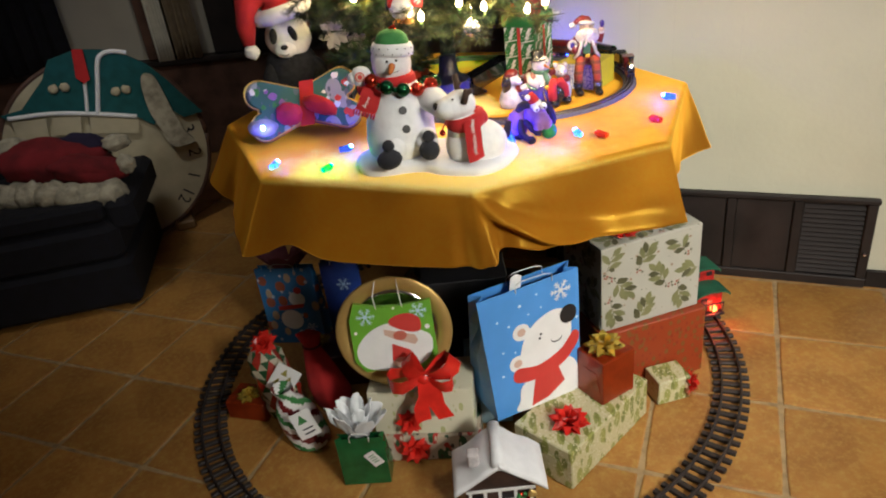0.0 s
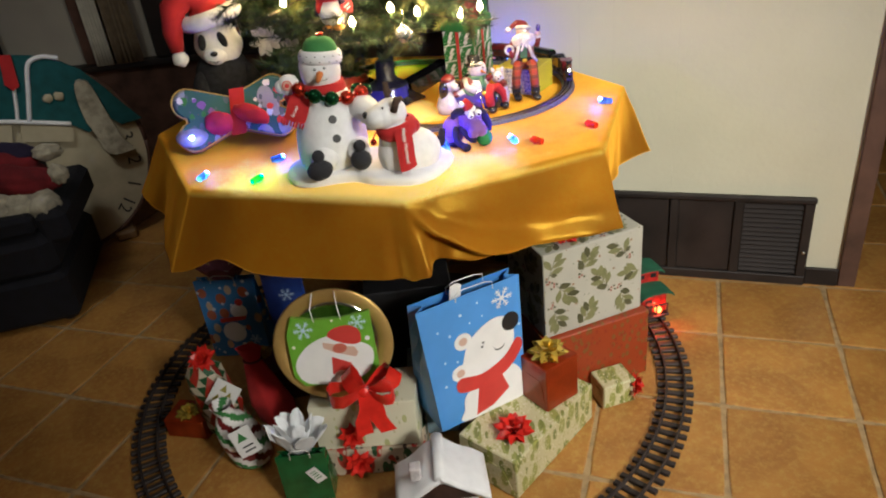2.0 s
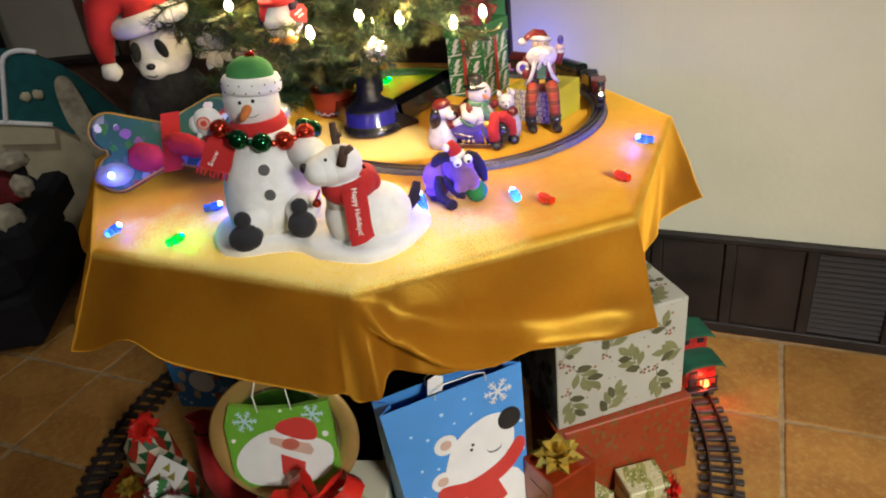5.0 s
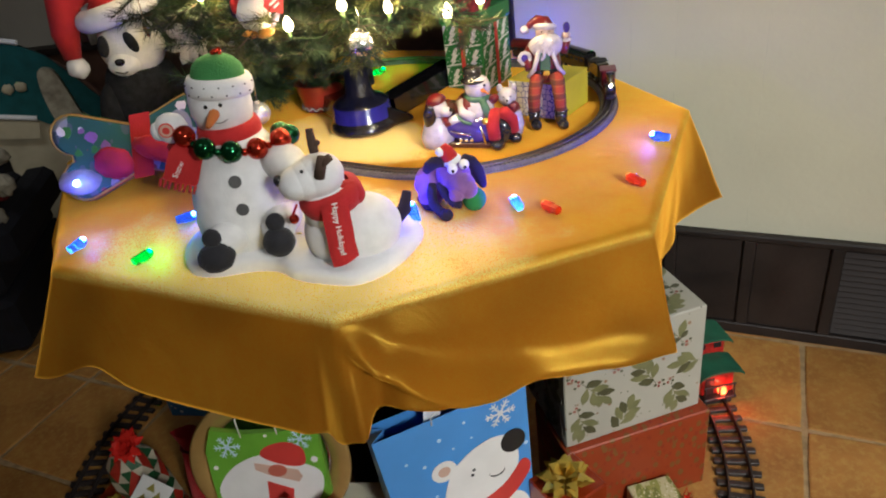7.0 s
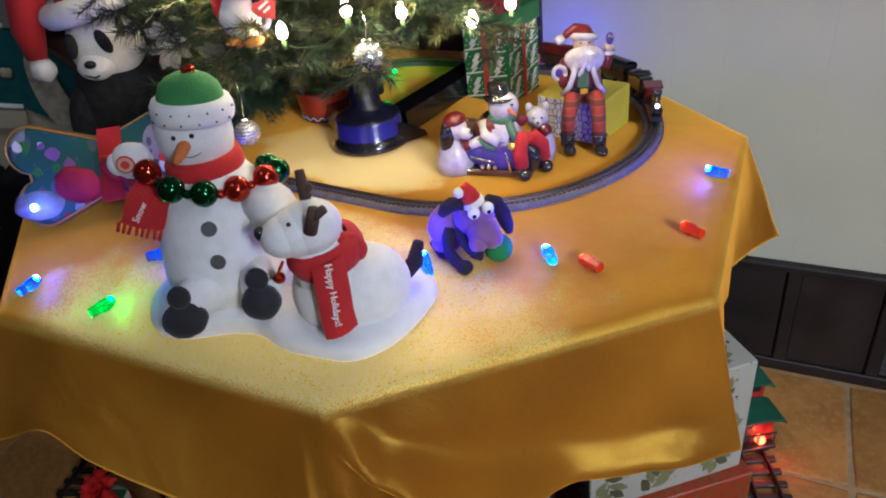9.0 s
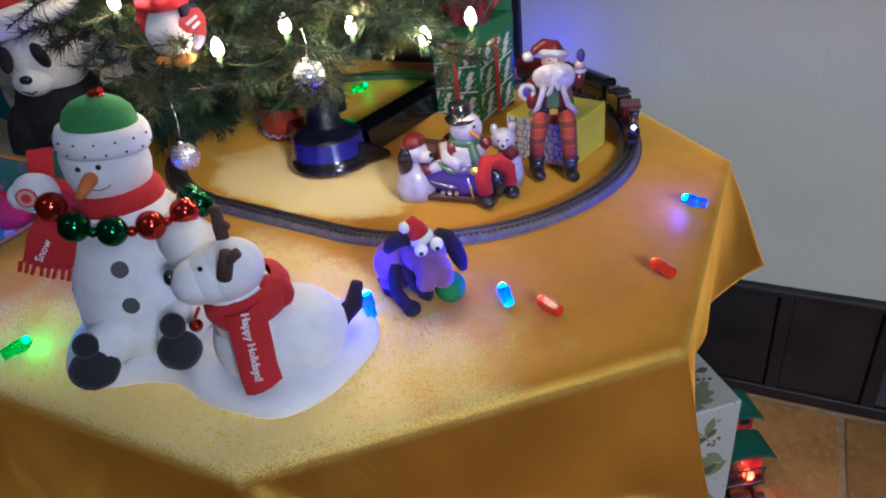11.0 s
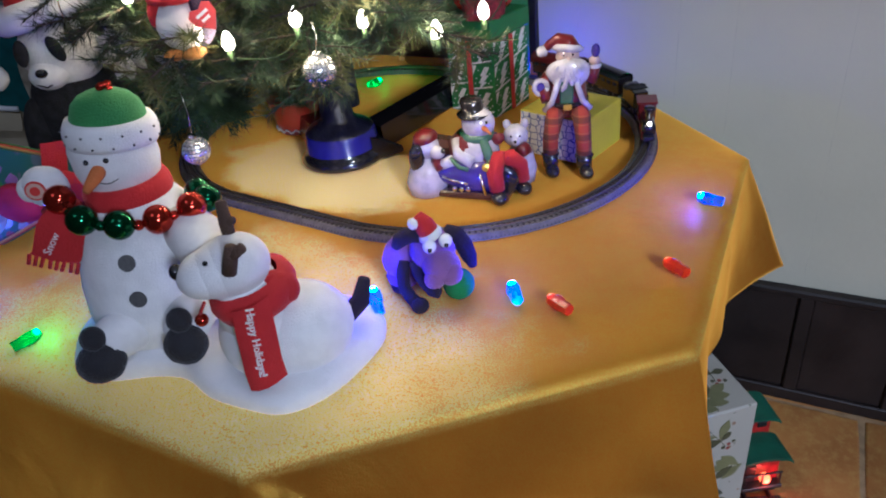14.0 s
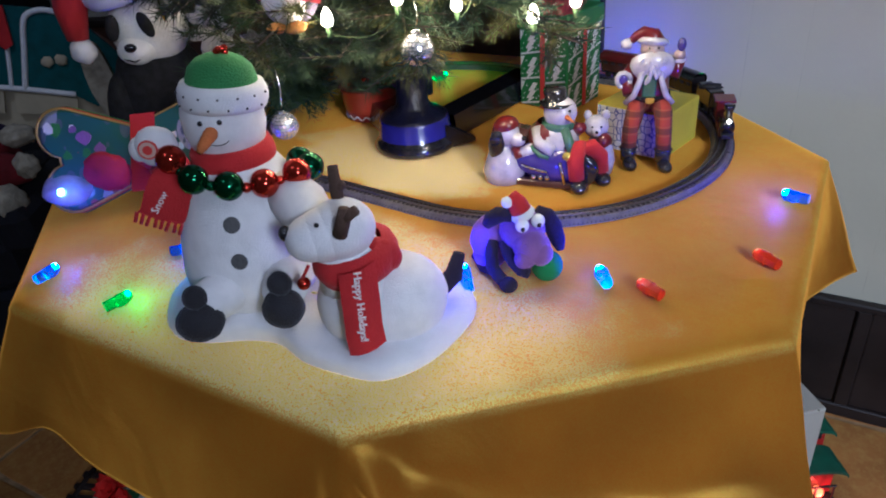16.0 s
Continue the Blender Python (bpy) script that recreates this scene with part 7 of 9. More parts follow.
def small_train():
    z = TOP + 0.013
    # locomotive
    at = on_oval(0.745, z) @ pose(0, 0, 0, 0, 0, 180) @ Matrix.Scale(1.25, 4)
    t = thing("toy_locomotive", tuple(at.translation), "small black and red toy steam locomotive on the track", "toy train", "train on the table")
    T = Matrix.Translation
    part("boiler", Shape().lathe([(0, 0), (0.0075, 0.001), (0.0080, 0.006), (0.0080, 0.046), (0, 0.046)], BLACK_GLOSS, at @ T((-0.040, 0, 0.017)) @ pose(0, 0, 0, 0, 90, 0), 18), t)
    part("chimney", Shape().lathe([(0.003, 0), (0.0035, 0.010), (0.0060, 0.016), (0.0060, 0.019), (0, 0.019)], BLACK_GLOSS, at @ T((-0.033, 0, 0.023)), 14), t)
    part("dome", Shape().ell(tuple(at @ Vector((-0.018, 0, 0.026))), (0.004, 0.004, 0.005), GOLD, seg=12, rings=8), t)
    cab = part("cab", Shape().box((0.020, 0.019, 0.020), CERAMIC_RED, at @ T((0.010, 0, 0.022)), 0.001), t, "red cab")
    part("cab_roof", Shape().box((0.026, 0.023, 0.0025), CERAMIC_RED, at @ T((0.011, 0, 0.0335)), 0.001), cab)
    for sy in (-1, 1):
        for dx in (-0.004, 0.005):
            part("cab_window", Shape().box((0.006, 0.0006, 0.007), BLACK_PLASTIC, at @ T((0.010 + dx, sy * 0.0098, 0.026)), 0.0002), cab)
    part("frame", Shape().box((0.066, 0.013, 0.005), BLACK_PLASTIC, at @ T((-0.012, 0, 0.0085)), 0.001), t)
    part("cowcatcher", Shape().slab([(-0.008, 0), (0.008, 0), (0, 0.010)], CERAMIC_RED, at @ T((-0.045, 0, 0.002)) @ pose(0, 0, 90), 0.006), t)
    part("headlamp", Shape().ell(tuple(at @ Vector((-0.043, 0, 0.026))), 0.003, LED_WARM, seg=10, rings=8), t, "small lit headlamp")
    part("side_rod", Shape().box((0.034, 0.0012, 0.002), RAIL_METAL, at @ T((-0.012, -0.0085, 0.006)), 0.0003), t)
    wheel_set(t, at, 0.0065, 0.0066, (-0.026, -0.010, 0.004), CERAMIC_RED)
    # tender and two cars behind it
    for f, kind in ((0.707, "tender"), (0.664, "car"), (0.613, "car")):
        at = on_oval(f, z) @ Matrix.Scale(1.25, 4)
        L = 0.042 if kind == "tender" else 0.078
        if kind == "tender":
            v = thing("toy_tender", tuple(at.translation), "small black toy coal tender behind the locomotive", "toy train", "train on the table")
            part("body", Shape().box((L, 0.018, 0.020), BLACK_GLOSS, at @ T((0, 0, 0.020)), 0.001), v)
            part("coal", Shape().ell(tuple(at @ Vector((0.0, 0, 0.030))), (0.017, 0.007, 0.005), BLACK_PLASTIC, (0, 0, 0), lump=0.4), v)
        else:
            v = thing("toy_rail_car", tuple(at.translation), "small dark toy passenger car with a maroon roof", "toy train", "train on the table")
            part("body", Shape().box((L, 0.021, 0.022), BLACK_GLOSS if f > 0.65 else CERAMIC_BROWN, at @ T((0, 0, 0.020)), 0.001), v)
            part("roof", Shape().lathe([(0.0118, -L / 2 - 0.001), (0.0118, L / 2 + 0.001)], CERAMIC_RED if f < 0.65 else BLACK_GLOSS, at @ T((0, 0, 0.0275)) @ Matrix.Diagonal((1, 1, 0.75, 1)) @ pose(0, 0, 0, 0, 90, 0), 20), v)
            for sy in (-1, 1):
                for k in range(6):
                    part("car_window", Shape().box((0.007, 0.0006, 0.008), BLACK_PLASTIC, at @ T((-L / 2 + 0.008 + k * (L - 0.016) / 5, sy * 0.0107, 0.024)), 0.0002), v)
        part("frame", Shape().box((L + 0.006, 0.012, 0.004), BLACK_PLASTIC, at @ T((0, 0, 0.0075)), 0.001), v)
        if kind == "car" and f > 0.65:
            part("signal_lamp", Shape().box((0.010, 0.004, 0.009), LED_GREEN, at @ T((0.020, 0.0120, 0.021)), 0.001), v, "glowing green lamp")
            point_lamp("signal_light", tuple(at @ Vector((0.030, 0.022, 0.026))), 0.05, (0.05, 1.0, 0.15), 0.006)
        wheel_set(v, at, 0.0045, 0.0060, (-L * 0.36, -L * 0.2, L * 0.2, L * 0.36), BLACK_PLASTIC)


small_train()

RC, RR = Vector((0.033, 1.799, 0)), 0.739


def round_pose(a, z=0.0, r=RR):
    d = Vector((math.cos(a), math.sin(a), 0))
    return frame_at(RC + d * r + Vector((0, 0, z)), Vector((-d.y, d.x, 0)), (0, 0, 1))


def floor_track():
    t = thing("floor_train_track", tuple(RC), "round black plastic toy train track on the tiles", "toy track")
    base = None
    for k in range(152):
        at = round_pose(2 * math.pi * k / 152)
        if base is None:
            base = mesh_of("tie", Shape().box((0.0135, 0.090, 0.010), TIE_BROWN, Matrix.Translation((0, 0, 0.006)), 0.0015), (0, 0, 0))
        o = new("tie", base)
        o.parent = t
        o.matrix_basis = Matrix.Translation(-RC) @ at
    for d in (-0.0235, 0.0235):
        rows = []
        for k in range(153):
            a = 2 * math.pi * (k % 152) / 152
            rows.append([round_pose(a, z, RR + d + e).translation for e, z in ((-0.0035, 0.0105), (-0.0012, 0.0135), (-0.0018, 0.021), (0.0018, 0.021), (0.0012, 0.0135), (0.0035, 0.0105))])
        part("rail", Shape().grid(rows, TIE_BROWN, False, False), t)


floor_track()


def big_caboose():
    a = math.atan2(1.930 - RC.y, 0.760 - RC.x) + 0.03
    T = Matrix.Translation
    at = round_pose(a, 0.021)
    t = thing("toy_caboose", tuple(at.translation), "green-roofed toy caboose with a glowing red end", "toy train", "train on the floor")
    shell = mat("lit_red_plastic", (0.45, 0.02, 0.015), 0.3, var=0.3, scale=50, bump=0.1, coat=0.3)
    roof = mat("green_plastic_roof", (0.014, 0.10, 0.055), 0.5, var=0.2, scale=20, bump=0.15)
    part("body", Shape().box((0.150, 0.078, 0.062), shell, at @ T((0, 0, 0.050)), 0.003), t)
    across = Matrix(((0, 0, 1, 0), (1, 0, 0, 0), (0, 1, 0, 0), (0, 0, 0, 1)))

    def arched(x0, x1, z, half, rise, thick):
        """A curved roof sheet between x0 and x1."""
        arc = [(half * math.sin(k / 6 * 1.5708), rise * math.cos(k / 6 * 1.5708)) for k in range(-6, 7)]
        return Shape().slab([(y, h) for y, h in arc] + [(y, h - thick) for y, h in arc[::-1]], roof, at @ T((x0, 0, z)) @ across, x1 - x0)

    part("roof_panel", arched(-0.094, -0.027, 0.083, 0.052, 0.018, 0.006), t, "curved green end roof")
    part("roof_panel", arched(0.027, 0.094, 0.083, 0.052, 0.018, 0.006), t, "curved green end roof")
    part("cupola", Shape().box((0.052, 0.076, 0.050), shell, at @ T((0.0, 0, 0.106)), 0.003), t, "red cupola")
    part("cupola_roof", arched(-0.038, 0.038, 0.131, 0.050, 0.016, 0.006), t, "curved green cupola roof")
    for y in (-0.019, 0.019):
        part("cupola_window", Shape().box((0.002, 0.018, 0.014), BLACK_PLASTIC, at @ T((-0.0272, y, 0.121)), 0.0006), t, "dark cupola window")
    part("end_door", Shape().box((0.002, 0.022, 0.046), BLACK_PLASTIC, at @ T((-0.0762, 0.020, 0.046)), 0.0006), t, "dark end door")
    part("stove_pipe", Shape().tube([at @ Vector((0.060, 0.020, z)) for z in (0.092, 0.118)], 0.004, BLACK_PLASTIC, 10), t)
    part("platform", Shape().box((0.185, 0.080, 0.010), BLACK_PLASTIC, at @ T((0, 0, 0.016)), 0.002), t)
    for y in (-0.034, 0, 0.034):
        part("end_post", Shape().box((0.004, 0.004, 0.030), BLACK_PLASTIC, at @ T((-0.088, y, 0.036)), 0.001), t)
    part("end_rail", Shape().box((0.004, 0.076, 0.004), BLACK_PLASTIC, at @ T((-0.088, 0, 0.053)), 0.001), t)
    part("end_lamp", Shape().ell(tuple(at @ Vector((-0.082, -0.008, 0.034))), 0.011, LED_RED, seg=12, rings=8), t, "glowing red lamp")
    point_lamp("caboose_light", tuple(at @ Vector((-0.100, -0.008, 0.034))), 0.24, (1.0, 0.08, 0.03), 0.008)
    wheel_set(t, round_pose(a, 0.021), 0.014, 0.0235, (-0.055, -0.022, 0.022, 0.055), BLACK_PLASTIC)
    # the car before it, with green lamps, mostly behind the presents
    a2 = a + 0.29
    at = round_pose(a2, 0.021)
    t = thing("toy_gondola", tuple(at.translation), "open toy rail car carrying a small lit green tree", "toy train", "train on the floor")
    part("body", Shape().box((0.170, 0.078, 0.040), shell, at @ T((0, 0, 0.036)), 0.003), t)
    part("platform", Shape().box((0.190, 0.070, 0.010), BLACK_PLASTIC, at @ T((0, 0, 0.014)), 0.002), t)
    part("load", Shape().ell(tuple(at @ Vector((0, 0, 0.066))), (0.070, 0.032, 0.030), GREEN_FELT, (0, 0, math.degrees(a2) + 90), lump=0.3), t)
    wheel_set(t, round_pose(a2, 0.021), 0.014, 0.0235, (-0.06, -0.028, 0.028, 0.06), BLACK_PLASTIC)


big_caboose()


# ---- presents on the floor under the table ----
def star_bow(parent, c, r, m, label, seed=0, up=Vector((0, 0, 1))):
    """A gift bow of pointed folded loops."""
    rnd = random.Random(seed)
    c = Vector(c)
    up = up.normalized()
    x = up.cross(Vector((0.3, 0.9, 0.2))).normalized()
    y = up.cross(x)
    s = Shape()
    for layer, (n, reach, rise) in enumerate(((8, 1.0, 0.25), (7, 0.85, 0.60), (5, 0.55, 0.95), (1, 0.1, 1.1))):
        for k in range(n):
            a = 2 * math.pi * (k + 0.5 * layer) / n + rnd.uniform(-0.15, 0.15)
            d = (x * math.cos(a) + y * math.sin(a)) * reach + up * rise * 0.7
            w = (y * math.cos(a) - x * math.sin(a)) * r * 0.20
            tip = c + d * r
            mid1, mid2 = c + d * r * 0.55 + up * r * 0.22, c + d * r * 0.55 - up * r * 0.06
            s.grid([[c, c], [mid1 - w, mid1 + w], [tip, tip]], m, False, False)
            s.grid([[c, c], [mid2 - w, mid2 + w], [tip, tip]], m, False, False)
    return part("bow", s, parent, label)


def wrapped(name, base, u, size, m, label, mats=None, bevel=0.0025):
    """A wrapped box: base is the middle of its foot, u the way of its long front edge."""
    U = Vector((*u, 0)).normalized()
    at = frame_at(Vector(base) + Vector((0, 0, size[2] / 2)), U, (0, 0, 1))
    t = thing(name, base, label, "present")
    part("wrapped_box", Shape().box(size, m, at, bevel, mats), t)
    # folded end flaps of the paper
    for sx in (-1, 1):
        e = at @ Matrix.Translation((sx * (size[0] / 2 + 0.0004), 0, 0)) @ pose(0, 0, 0, 90, 0, 90 * sx)
        h, w = size[2] / 2 * 0.96, size[1] / 2 * 0.94
        part("end_flap", Shape().slab([(-w, -h), (w, -h), (w * 0.55, h * 0.35), (-w * 0.55, h * 0.35)], m, e, 0.0008), t)
    return t, at


# flat leafy box with a red bow
flat, at = wrapped("flat_present", (0.331, 1.446, 0.001), (0.222, 0.238), (0.325, 0.165, 0.110), HOLLY_PAPER, "flat present in pale leafy paper with a red bow")
star_bow(flat, (0.288, 1.368, 0.113), 0.052, RED_RIBBON, "shiny red bow", 1)
# small red box with a gold bow, standing on it
small, at = wrapped("small_red_present", (0.394, 1.486, 0.112), (0.080, 0.054), (0.102, 0.090, 0.122), RED_FOIL, "small red present with a gold bow, standing on another")
star_bow(small, (0.390, 1.482, 0.238), 0.052, GOLD, "shiny gold bow", 2)
# long red damask box, and the sprigged box that stands on it
longred, at = wrapped("long_red_present", (0.520, 1.692, 0.001), (0.287, 0.096), (0.302, 0.155, 0.203), RED_DAMASK, "long present in red and bronze damask paper")
sprig, at = wrapped("large_sprigged_present", (0.502, 1.728, 0.205), (0.265, 0.096), (0.283, 0.200, 0.240), LEAF_PAPER, "large present in white paper with green sprigs", None, 0.002)


def sprigs(parent, at, size, seed):
    """Leafy sprigs and berries printed on the faces of a wrapped box."""
    rnd = random.Random(seed)
    for name, face, w, h in (("printed_sprig", at @ Matrix.Translation((0, -size[1] / 2 - 0.0003, 0)) @ pose(0, 0, 0, 90, 0, 0), size[0], size[2]),
                             ("printed_sprig", at @ Matrix.Translation((size[0] / 2 + 0.0014, 0, 0)) @ pose(0, 0, 0, 90, 0, 90), size[1], size[2]),
                             ("printed_sprig", at @ Matrix.Translation((-size[0] / 2 - 0.0014, 0, 0)) @ pose(0, 0, 0, 90, 0, -90), size[1], size[2]),
                             ("printed_sprig", at @ Matrix.Translation((0, 0, size[2] / 2 + 0.0003)), size[0], size[1])):
        s = Shape()
        nx, ny = max(1, round(w / 0.082)), max(1, round(h / 0.078))
        for gx in range(nx):
            for gy in range(ny):
                x = -w / 2 + (gx + 0.5 + (0.16 if gy % 2 else -0.16)) * w / nx + rnd.uniform(-0.008, 0.008)
                y = -h / 2 + (gy + 0.5) * h / ny + rnd.uniform(-0.008, 0.008)
                a0 = rnd.uniform(0, 6.28)
                A, Q = Vector((math.cos(a0), math.sin(a0))), Vector((-math.sin(a0), math.cos(a0)))
                o = Vector((x, y)) - A * 0.034
                inside = lambda p: Vector((max(-w / 2 + 0.001, min(w / 2 - 0.001, p.x)), max(-h / 2 + 0.001, min(h / 2 - 0.001, p.y))))

                def leaf(root, ang, L, wd, m, lift):
                    d, q = Vector((math.cos(ang), math.sin(ang))), Vector((-math.sin(ang), math.cos(ang)))
                    shape = ((0.0, 0.10), (0.2, 0.50), (0.45, 0.95), (0.65, 0.92), (0.85, 0.50), (1.0, 0.0), (0.85, -0.50), (0.65, -0.92), (0.45, -0.95), (0.2, -0.50), (0.0, -0.10))
                    pts = [root + d * L * f + q * wd * e for f, e in shape]
                    if all((p - inside(p)).length < 1e-6 for p in pts):
                        s.slab([tuple(p) for p in pts], m, face, lift)

                twig = [o - A * 0.012 + Q * 0.003, o + A * 0.05 + Q * 0.0004, o + A * 0.05 - Q * 0.0004, o - A * 0.012 + Q * 0.0018]
                if all((p - inside(p)).length < 1e-6 for p in twig):
                    s.slab([tuple(p) for p in twig], LEAF_DARK, face, 0.0003)
                for k, (f, turn, L) in enumerate(((0.004, 0.95, 0.030), (0.010, -0.90, 0.034), (0.020, 0.80, 0.036), (0.026, -0.78, 0.036), (0.036, 0.66, 0.032), (0.042, -0.60, 0.030), (0.048, 0.05, 0.034))):
                    leaf(o + A * f, a0 + turn + rnd.uniform(-0.12, 0.12), L * rnd.uniform(1.0, 1.2), 0.0086, LEAF_OLIVE if k % 4 else LEAF_DARK, 0.0004 + 0.00005 * k)
                leaf(o + A * 0.006, a0 + rnd.choice((1.5, -1.5)), 0.020, 0.0060, LEAF_DARK, 0.0008)
                for k in range(4):
                    a = a0 + 2.6 + 0.42 * k
                    p = o + Vector((math.cos(a), math.sin(a))) * (0.012 + 0.006 * (k % 2))
                    if (p - inside(p)).length < 1e-6 and abs(p.x) < w / 2 - 0.005 and abs(p.y) < h / 2 - 0.005:
                        s.slab(disc(0.0030, 10, cx=p.x, cy=p.y), LEAF_RED if k % 3 else LEAF_DARK, face, 0.0006)
        part(name, s, parent, "printed olive sprigs with berries", kind="stuff")


sprigs(sprig, at, (0.283, 0.200, 0.240), 5)
star_bow(sprig, (0.468, 1.665, 0.447), 0.050, RED_RIBBON, "red bow", 3)
# tiny leafy gift with a red bow on its end
tiny, at = wrapped("tiny_present", (0.572, 1.580, 0.001), (0.080, 0.022), (0.090, 0.075, 0.070), HOLLY_PAPER, "tiny present in pale leafy paper with a red bow")
star_bow(tiny, (0.619, 1.574, 0.040), 0.044, RED_RIBBON, "small red bow", 4, Vector((0.9, -0.35, 0.1)))


def gift_bag(name, corner, u, size, m, label, lean=0.0, flare=0.0):
    """A paper carrier: front, gussets and back; corner is the foot of its front at one end."""
    U = Vector((*u, 0)).normalized()
    N = Vector((U.y, -U.x, 0))
    w, d, h = size
    t = thing(name, corner, label, "gift bag")
    o = Vector(corner)
    up = Vector((0, 0, 1)) - N * lean
    b = Shape()
    g = 0.012
    rows = []
    for f in (0, 0.25, 0.5, 0.75, 1.0):
        z = up * h * f
        tuck = d * 0.18 * f
        dd = d * (1 - 0.72 * f)
        p = -U * w * flare * f
        rows.append([o + z + p, o + z + U * w * 0.5, o + z + U * w, o + z + U * (w - tuck) - N * dd * 0.5, o + z + U * w - N * dd, o + z + p - N * dd, o + z + p + U * (tuck - w * flare * 0.6 * math.sin(math.pi * f)) - N * dd * 0.5])
    b.grid(rows, m, True, False)
    b.add(rows[0], [list(range(7))], m, False)
    body = part("bag_body", b, t)
    sol = body.modifiers.new("thickness", "SOLIDIFY")
    sol.thickness = 0.0012
    for k, off in ((0, N * 0.001), (1, -N * (d * 0.28 + 0.001))):
        a, c = o + up * h + U * w * 0.30 + off, o + up * h + U * w * 0.70 + off
        part("handle", Shape().tube([a - up * 0.01, a + Vector((0, 0, 0.008)), a.lerp(c, 0.2) + Vector((0, 0, 0.016)), a.lerp(c, 0.8) + Vector((0, 0, 0.014)), c + Vector((0, 0, 0.008)), c - up * 0.01], 0.0012, PRINT_WHITE, 6), t, "cord handle")
    face = Matrix((U, up.normalized(), N)).transposed().to_4x4()
    face.translation = o + N * 0.0012
    return t, face


def flake(s, face, cx, cy, r, m, thick=0.0006):
    for k in range(6):
        a = k * math.pi / 3
        d, n = Vector((math.cos(a), math.sin(a))), Vector((-math.sin(a), math.cos(a)))
        c = Vector((cx, cy))
        s.slab([tuple(c + n * r * 0.07), tuple(c - n * r * 0.07), tuple(c + d * r - n * r * 0.05), tuple(c + d * r + n * r * 0.05)], m, face, thick)
        for e in (0.45, 0.72):
            for sg in (-1, 1):
                p = c + d * r * e
                q = p + (d * 0.6 + n * sg * 0.8) * r * 0.30
                s.slab([tuple(p - d * r * 0.05), tuple(p + d * r * 0.05), tuple(q + d * r * 0.04), tuple(q - d * r * 0.04)][::sg], m, face, thick)
    s.slab(disc(r * 0.2, 12, cx=cx, cy=cy), m, face, thick)


def blob(points, n=6):
    """A smooth closed outline through a few points."""
    out, k = [], len(points)
    for i in range(k):
        p0, p1, p2, p3 = [Vector(points[(i + j) % k]) for j in (-1, 0, 1, 2)]
        for t in range(n):
            t /= n
            out.append(tuple(0.5 * ((2 * p1) + (p2 - p0) * t + (2 * p0 - 5 * p1 + 4 * p2 - p3) * t * t + (3 * p1 - p0 - 3 * p2 + p3) * t ** 3)))
    return out


def blob_line(points, n=5):
    """A smooth open line through a few points."""
    pts = [Vector(points[0])] + [Vector(p) for p in points] + [Vector(points[-1])]
    out = []
    for p0, p1, p2, p3 in zip(pts, pts[1:], pts[2:], pts[3:]):
        for k in range(n):
            t = k / n
            out.append(tuple(0.5 * ((2 * p1) + (p2 - p0) * t + (2 * p0 - 5 * p1 + 4 * p2 - p3) * t * t + (3 * p1 - p0 - 3 * p2 + p3) * t ** 3)))
    return out + [tuple(points[-1])]


# blue bag printed with a white bear in a red scarf
bag, face = gift_bag("blue_gift_bag", (0.124, 1.393, 0.112), (0.212, 0.106), (0.236, 0.140, 0.345), BLUE_PAPER, "blue gift bag printed with a white bear and snowflake", flare=0.11)
pr = Shape()
W, H = 0.236, 0.345
wide = lambda pts: [(x * W, y * H) for x, y in pts]
pr.slab(wide([(0.25, 0.003), (0.98, 0.003), (0.99, 0.13), (0.86, 0.27), (0.50, 0.14), (0.27, 0.10)]), PRINT_WHITE, face, 0.0004)
pr.slab(blob(wide([(0.27, 0.005), (0.96, 0.005), (0.97, 0.20), (0.80, 0.33), (0.34, 0.24), (0.27, 0.10)])), PRINT_WHITE, face, 0.0005)
pr.slab(blob(wide([(0.30, 0.42), (0.36, 0.60), (0.50, 0.70), (0.70, 0.745), (0.86, 0.70), (0.90, 0.58), (0.86, 0.46), (0.68, 0.36), (0.42, 0.33)])), PRINT_WHITE, face, 0.0006)
for x, y in ((0.33, 0.66), (0.27, 0.42)):
    pr.slab(disc(0.082 * W * 1.15, 20, cx=x * W, cy=y * H), PRINT_WHITE, face, 0.0007)
    pr.slab(disc(0.042 * W * 1.1, 16, cx=x * W, cy=y * H), PRINT_PINK, face, 0.0010)
pr.slab(disc(0.098 * W * 1.08, 24, rx=0.098 * W, cx=0.865 * W, cy=0.672 * H), PRINT_BLACK, face, 0.0012)
for x, y in ((0.545, 0.590), (0.530, 0.560)):
    pr.slab(disc(0.014 * W, 10, cx=x * W, cy=y * H), PRINT_BLACK, face, 0.0010)
smile = [(0.72 + 0.062 * math.cos(a), 0.510 + 0.030 * math.sin(a)) for a in [math.pi * (1 + k / 8) for k in range(9)]]
pr.slab(wide(smile + [(x, y + 0.010) for x, y in smile[::-1]]), PRINT_BLACK, face, 0.0010)
pr.slab(blob(wide([(0.24, 0.265), (0.25, 0.375), (0.50, 0.345), (0.76, 0.405), (0.93, 0.520), (0.985, 0.440), (0.82, 0.300), (0.55, 0.235)]), 5), PRINT_RED, face, 0.0009)
pr.slab(wide([(0.46, 0.27), (0.72, 0.29), (0.80, 0.13), (0.60, 0.04), (0.40, 0.015)]), PRINT_RED, face, 0.0010)
